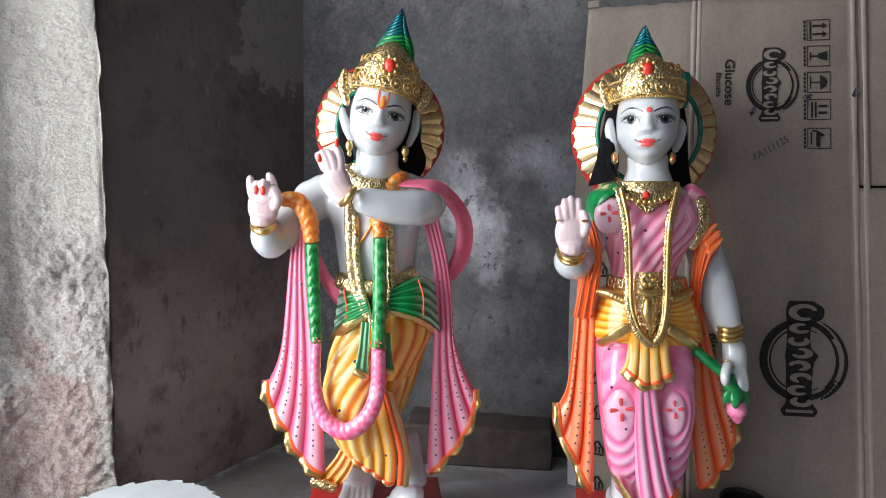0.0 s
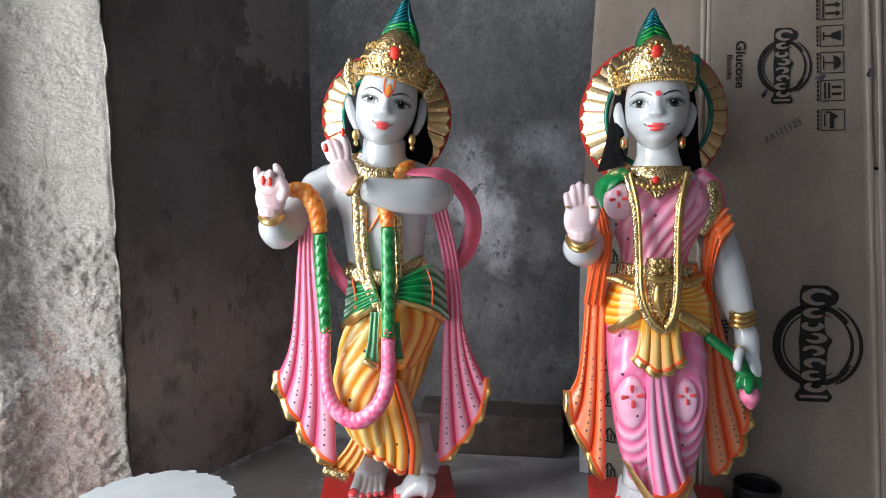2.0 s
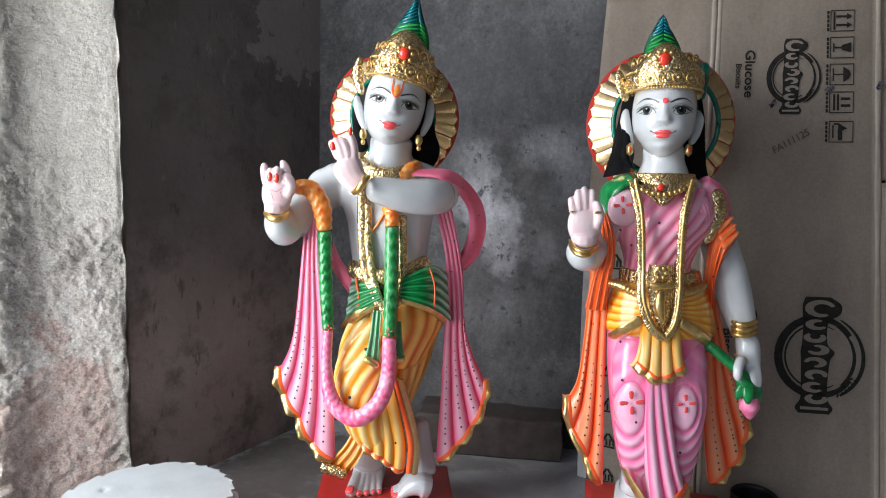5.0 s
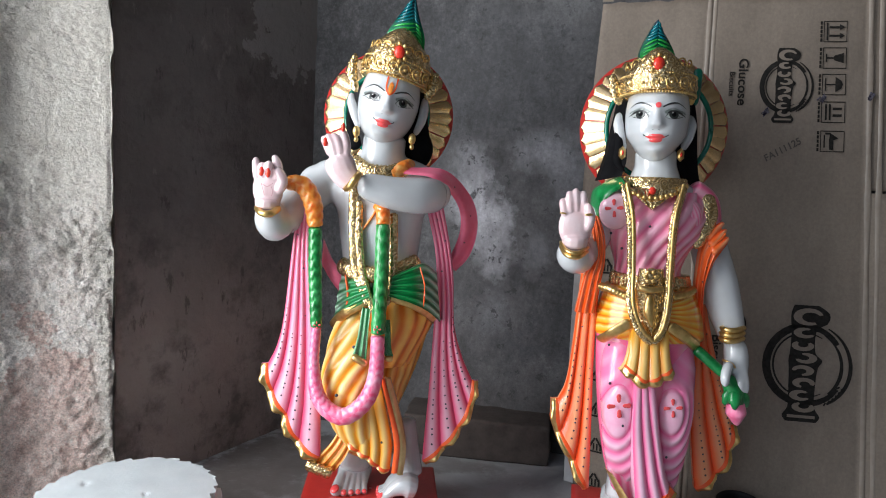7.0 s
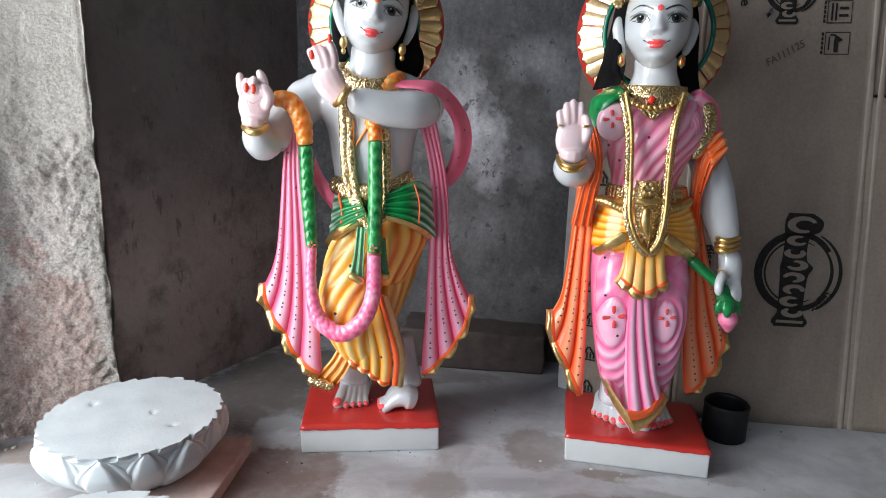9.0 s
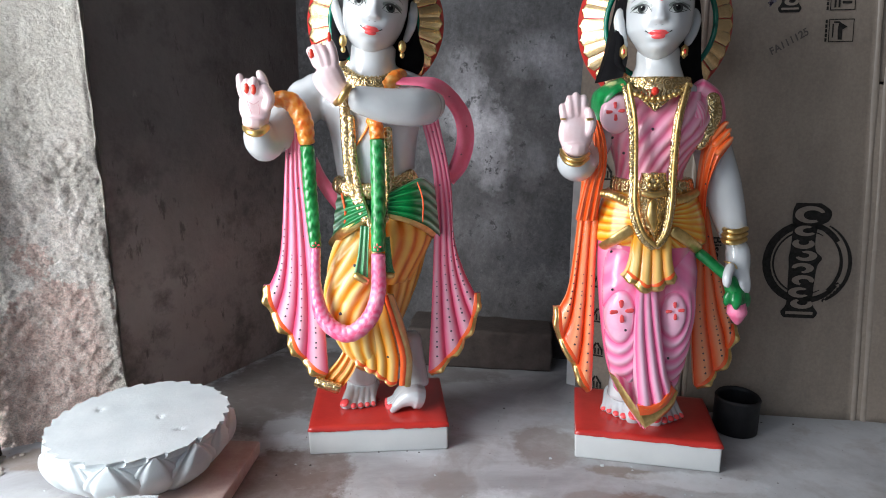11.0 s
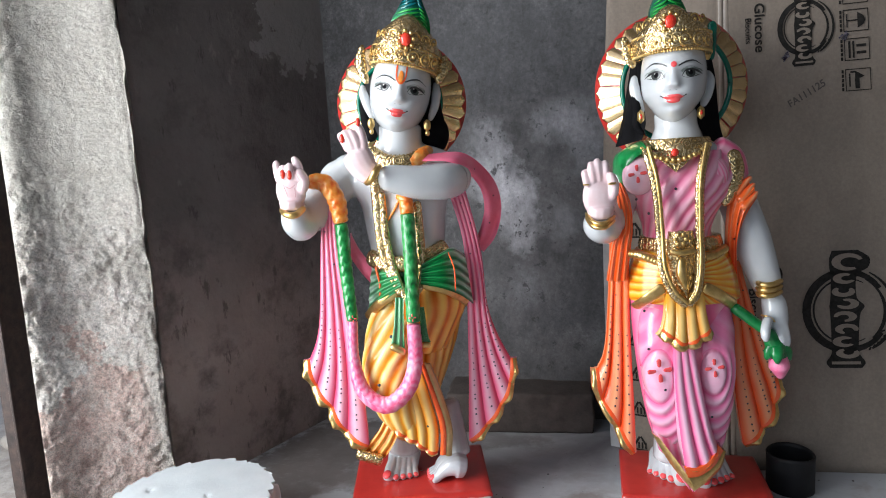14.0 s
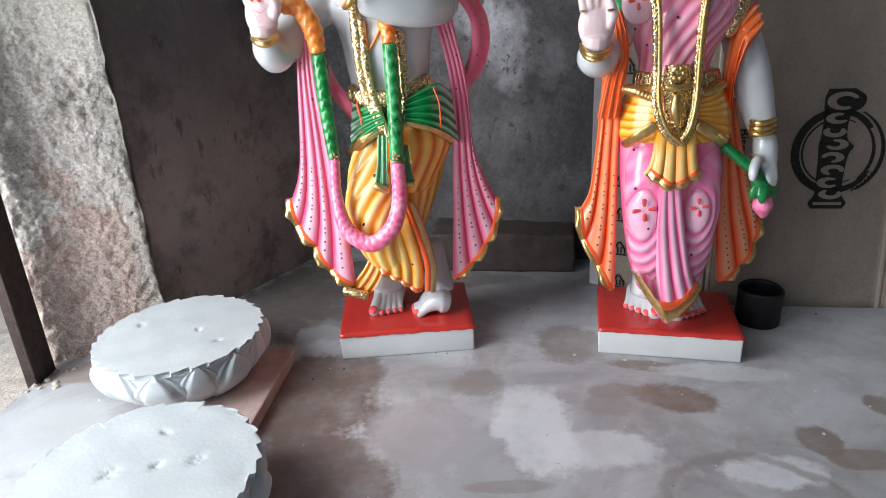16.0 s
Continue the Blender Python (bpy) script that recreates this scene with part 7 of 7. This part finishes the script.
def emblem(k, cx, cz, size, name):
    """A round trade mark as plain shapes: crescents, an ear of grain and a column of blocks."""
    root = printed(k, arc(cx, cz, 0.40 * size, 35, 325, 0.085 * size, 0.085 * size), name)
    for r, a0, a1, w0, w1, dx in ((0.33, 60, 300, 0.02, 0.02, 0), (0.44, -62, 62, 0.05, 0.03, 0.02), (0.37, -50, 60, 0.05, 0.02, 0)):
        printed(k, arc(cx + dx * size, cz, r * size, a0, a1, w0 * size, w1 * size), "crescent", m_ink, "", root)
    grain = []
    for i in range(6):
        a = radians(-62 + 6 * i)
        for d in (-0.022, 0.022):
            grain.append(bar(cx + (0.42 + d) * size * math.cos(a), cz + (0.42 + d) * size * math.sin(a), 0.040 * size, 0.018 * size, -62 + 6 * i + 90 + (35 if d > 0 else -35)))
    printed(k, grain, "ear_of_grain", m_ink, "", root)
    # dark column with stepped, rounded sides and pale slots in it
    steps = ((0.62, 0.00, 0.30), (0.54, 0.04, 0.46), (0.44, 0.03, 0.44), (0.36, -0.02, 0.30), (0.14, -0.03, 0.30), (0.05, 0.00, 0.40), (-0.04, -0.02, 0.34), (-0.28, -0.03, 0.31), (-0.44, -0.03, 0.32), (-0.53, -0.03, 0.44), (-0.59, -0.03, 0.36))
    lane = spline([(c_, z_, w_) for z_, c_, w_ in steps], 60)
    side = lambda q: [(cx + (c_ + q * w_ * 0.43) * size, cz + z_ * size) for c_, z_, w_ in lane]
    printed(k, [[a_, b_, d_, e_] for a_, b_, d_, e_ in zip(side(-1), side(1), side(1)[1:], side(-1)[1:])], "column", m_ink, "", root)
    pale = [arc(0.03, 0.50, 0.07, 20, 300, 0.05, 0.05, 16, 1.8)]
    for i, z_ in enumerate((0.335, 0.205, 0.075, -0.06, -0.19, -0.315, -0.43)):
        d_ = 0.012 * (-1) ** i
        pale.append(arc(-0.02 + d_, z_, 0.040, 60 + 70 * i, 330 + 70 * i, 0.040, 0.040, 14, 2.1))
    pale.append([bar(-0.03, -0.535, 0.28, 0.030)])
    for f in pale:
        curl = printed(k, [[(cx + x_ * size, cz + z_ * size) for x_, z_ in q] for q in f], "pale_curl", m_card, "", root)
        for v in curl.data.vertices:
            v.co.y -= 0.0012
    return root


def words(k, text, cx, cz, size, turn, mat=m_ink):
    cu = bpy.data.curves.new("words", "FONT")
    cu.body, cu.size, cu.align_x, cu.align_y = text, size, "CENTER", "CENTER"
    cu.offset = size * 0.018
    tmp = bpy.data.objects.new("words", cu)
    scene.collection.objects.link(tmp)
    me = bpy.data.meshes.new_from_object(tmp.evaluated_get(bpy.context.evaluated_depsgraph_get()))
    bpy.data.objects.remove(tmp)
    width = (CB[k + 1] - CB[k]).length
    c, s_ = math.cos(radians(turn)), math.sin(radians(turn))
    for v in me.vertices:
        x, z = v.co.x * c - v.co.y * s_, v.co.x * s_ + v.co.y * c
        v.co = on_card(k, (cx + x) / width, cz + z, 0.0022)
    me.materials.append(mat.m)
    ob = new("lettering", me)
    ob.parent = carton
    return ob


emblem(1, 0.221, 0.305, 0.181, "emblem")
emblem(1, 0.162, 0.830, 0.118, "emblem")
words(1, "Glucose", 0.075, 0.838, 0.0275, -90)
words(1, "Biscuits", 0.053, 0.834, 0.0158, -90)
words(1, "FA111125", 0.162, 0.709, 0.019, 28, m_ink_faint)


# outside the door: bare ground, door frame of rusty iron, rubble
def ground_sheet():
    n = 60
    verts, faces = [], []
    for i in range(n + 1):
        for j in range(n + 1):
            x, y = -0.74 - 5.5 * (j / n) ** 2, -3 + 8.0 * i / n
            z = -0.020 - 0.02 * (j / n) + 0.012 * noise.fractal(Vector((x * 6, y * 6, 1)), 0.8, 2.1, 5)
            verts.append((x, y, z))
    for i in range(n):
        for j in range(n):
            a = i * (n + 1) + j
            faces.append((a, a + n + 1, a + n + 2, a + 1))
    return mesh_object("ground", verts, faces, [m_dirt], None, "", True)


tagged(ground_sheet(), "dry brown dirt ground outside the door", "ground", "", "structure")

door_frame = new("door_frame")
tagged(door_frame, "rusty dark iron door post standing beside the stone pier", "door frame")
part("post", box_bm(0.023, 0.052, 2.5, (-0.7645, 0.966, 1.23), 0.003, 2), m_iron, door_frame)
part("bead", box_bm(0.005, 0.005, 2.5, (-0.7545, 0.9385, 1.23), 0.001, 1), m_iron, door_frame)

rnd = random.Random(5)


def stone(place, r, seed):
    bm = bmesh.new()
    bmesh.ops.create_icosphere(bm, subdivisions=2, radius=r)
    for v in bm.verts:
        v.co *= 1 + 0.35 * noise.noise(v.co / r * 1.1 + Vector((seed, 0, 0)))
        v.co.z *= 0.65
    ob = part("stone", bm, m_dirt, None, "", True)
    ob.matrix_world = pose(*place, 0, 0, seed * 40)
    return tagged(ob, "dusty broken stone lying on the dirt", "stone", "rubble outside")


for k in range(14):
    x, y = -0.86 - rnd.random() * 0.5, 1.0 + rnd.random() * 0.6
    stone((x, y, -0.012), rnd.uniform(0.012, 0.04), k)


for k in range(11):
    stone((rnd.uniform(-0.760, -0.715), rnd.uniform(0.915, 0.995), 0.001), rnd.uniform(0.003, 0.008), k + 20)


# handling marks on the carton
def mark(cx, cz, shapes, name="handling_mark"):
    """A printed square frame with its symbol and a column of small ticks."""
    w, h, t = 0.047, 0.040, 0.0016
    width = (CB[2] - CB[1]).length
    verts = []
    for hw, hh in ((w / 2, h / 2), (w / 2 - t, h / 2 - t)):
        verts += [on_card(1, (cx + sx * hw) / width, cz + sz * hh, 0.0022) for sx, sz in ((-1, -1), (1, -1), (1, 1), (-1, 1))]
    root = mesh_object(name, verts, [(i, (i + 1) % 4, 4 + (i + 1) % 4, 4 + i) for i in range(4)], [m_ink], carton)
    for sh in shapes:
        printed(1, [[(cx + z * w, cz - x * h) for x, z in sh]], "symbol", m_ink, "", root)
    for i in range(5):
        printed(1, [bar(cx - w * 0.60, cz + (0.4 - 0.2 * i) * h, 0.0040, 0.0062)], "tick", m_ink, "", root)
    return root


def rect(x0, z0, x1, z1):
    return [(x0, z0), (x1, z0), (x1, z1), (x0, z1)]


up_arrow = lambda x: [[(x - 0.15, 0.18), (x, 0.40), (x + 0.15, 0.18)], rect(x - 0.05, -0.26, x + 0.05, 0.18)]
MARKS = (
    (0.934, up_arrow(-0.2) + up_arrow(0.2) + [rect(-0.42, -0.38, 0.42, -0.31)]),
    (0.884, [[(-0.24, 0.38), (-0.12, 0.0), (-0.05, -0.04), (0.05, -0.04), (0.12, 0.0), (0.24, 0.38)], rect(-0.04, -0.34, 0.04, -0.04), rect(-0.2, -0.38, 0.2, -0.32)]),
    (0.834, [[(-0.36, 0.06), (-0.2, 0.30), (0.0, 0.38), (0.2, 0.30), (0.36, 0.06)], rect(-0.03, -0.34, 0.03, 0.06), rect(-0.3, -0.38, 0.3, -0.33)]),
    (0.782, [rect(-0.22, -0.02, -0.10, 0.36), rect(0.10, -0.02, 0.22, 0.36), rect(-0.38, -0.18, 0.38, -0.10), rect(-0.38, -0.34, 0.38, -0.26)]),
    (0.727, [[(-0.40, -0.10), (-0.15, 0.25), (-0.05, 0.05), (0.4, 0.05), (0.4, -0.12), (0.0, -0.14)], rect(-0.3, -0.36, 0.3, -0.30), rect(-0.4, -0.3, -0.32, -0.1)]),
)
for z, shapes in MARKS:
    mark(0.258, z, shapes)

# a curled end of clear tape at the top corner
bm = box_bm(0.022, 0.0012, 0.012, (0.010, 0, 0.004), 0.0004, 1)
for v in bm.verts:
    v.co.y -= 6.0 * max(0.0, v.co.z) ** 2 * 10 * 0.5
    v.co.z += 0.12 * v.co.x
tp = part("tape", bm, m_tape, carton, "curled end of shiny packing tape")
tp.matrix_world = Matrix.Translation((0.291, 1.316, 0.996))

# triangles and bars down the inner edge of the carton
for k in range(7):
    z = 0.018 + 0.0745 * k
    c = 0.062
    tri = [bar(c - 0.007, z + 0.003, 0.030, 0.0042, 62), bar(c + 0.007, z + 0.009, 0.018, 0.0042, -58), bar(c + 0.002, z - 0.012, 0.026, 0.0035)]
    tri += [bar(c - 0.002 + 0.007 * i, z - 0.002, 0.0032, 0.014) for i in range(3)]
    printed(0, tri, "edge_mark")

# pale strip down the inner edge, painting the door's light on its fold
g = [on_card(0, u, 0.002 + 0.55 * i / 40, 0.0024) for i in range(41) for u in (0.0, 0.085 + 0.012 * noise.noise(Vector((i * 0.35, 2, 0))))]
mesh_object("lit_edge_strip", g, [(i * 2, i * 2 + 1, i * 2 + 3, i * 2 + 2) for i in range(40)], [m_lit_edge], carton, "pale grey strip painted as the carton's daylit edge")

# scuffs of dark plastic film stuck to the print
for cx, cz, seed in ((0.236, 0.806, 1), (0.330, 0.812, 2), (0.124, 0.783, 3)):
    shred = []
    for i in range(9):
        a, l = 0.9 + 0.7 * noise.noise(Vector((seed, i, 0.5))), 0.012 + 0.010 * noise.noise(Vector((i, seed, 3.5)))
        shred.append(bar(cx + 0.012 * noise.noise(Vector((seed * 3, i * 1.7, 1))), cz + 0.014 * noise.noise(Vector((i * 2.3, seed, 7))), l, 0.003, math.degrees(a)))
    printed(1, shred, "film_scuff", m_film, "shiny dark film scuff")

# pressed folds of the carton: pale raised ridges
for k, u in ((1, 0.0), (1, 0.035), (2, 0.0), (2, 0.05)):
    g, f = [], []
    for i in range(61):
        z = i / 60
        c = 0.0015 * noise.noise(Vector((k * 3 + u * 90, z * 6, 2)))
        w = (0.0045 + 0.002 * noise.noise(Vector((k + u * 50, z * 9, 5)))) / (CB[k + 1] - CB[k]).length
        for q, lift in ((-1, 0.0), (0, 0.0030), (1, 0.0)):
            g.append(on_card(k, u + q * w + c, z, lift - 0.001))
    for i in range(60):
        for j in (0, 1):
            a = i * 3 + j
            f.append((a, a + 1, a + 4, a + 3))
    mesh_object("fold", g, f, [m_tape], carton, "", True)


# tiny chips of stone on the floor
def crumbs(count):
    rr = random.Random(23)
    verts, faces = [], []
    for k in range(count):
        x, y = rr.uniform(-0.62, 0.75), rr.uniform(0.45, 1.0) if k % 3 else rr.uniform(0.9, 1.25)
        r = rr.uniform(0.0007, 0.0022) * (1.6 if k % 11 == 0 else 1)
        o = len(verts)
        for dx, dy, dz in ((-1, -0.7, 0), (0.9, -0.8, 0), (1, 0.8, 0), (-0.8, 1, 0), (-0.3, 0.1, 0.9), (0.4, -0.1, 0.8)):
            q = rr.uniform(0.7, 1.2) * r
            verts.append((x + dx * q, y + dy * q, dz * q))
        faces += [tuple(o + i for i in f) for f in ((3, 2, 1, 0), (0, 1, 5, 4), (2, 3, 4, 5), (1, 2, 5), (3, 0, 4))]
    ob = mesh_object("stone_crumbs", verts, faces, [m_lotus, m_block], None, "", False, [0 if (i // 5) % 3 else 1 for i in range(len(faces))])
    return tagged(ob, "tiny pale and dark stone chips on the dusty floor", "stone chips", "", "stuff")


crumbs(150)


# tuft of dry fibre beside the block
def tuft(place, count, size):
    rr = random.Random(11)
    verts, faces = [], []
    for k in range(count):
        a, b = rr.uniform(0, 6.28), rr.uniform(0.1, 1.4)
        d = Vector((math.cos(a) * math.sin(b), math.sin(a) * math.sin(b), math.cos(b)))
        p = Vector((rr.uniform(-1, 1), rr.uniform(-1, 1), 0)) * size * 0.35
        side = d.cross(Vector((0.3, 0.2, 1))).normalized() * 0.0008
        q = p + d * size * rr.uniform(0.5, 1.0)
        o = len(verts)
        verts += [p - side, p + side, p + d.cross(side).normalized() * 0.0012, q]
        faces += [(o, o + 1, o + 3), (o + 1, o + 2, o + 3), (o + 2, o, o + 3), (o, o + 2, o + 1)]
    ob = mesh_object("fibre_tuft", verts, faces, [m_fibre])
    ob.location = place
    return tagged(ob, "small tuft of pale dry fibre beside the brick block", "fibre tuft")


tuft((-0.085, 1.40, 0.002), 260, 0.062)

words(1, "Glucose", 0.088, 0.318, 0.047, -90)
words(1, "Biscuits", 0.052, 0.312, 0.026, -90)
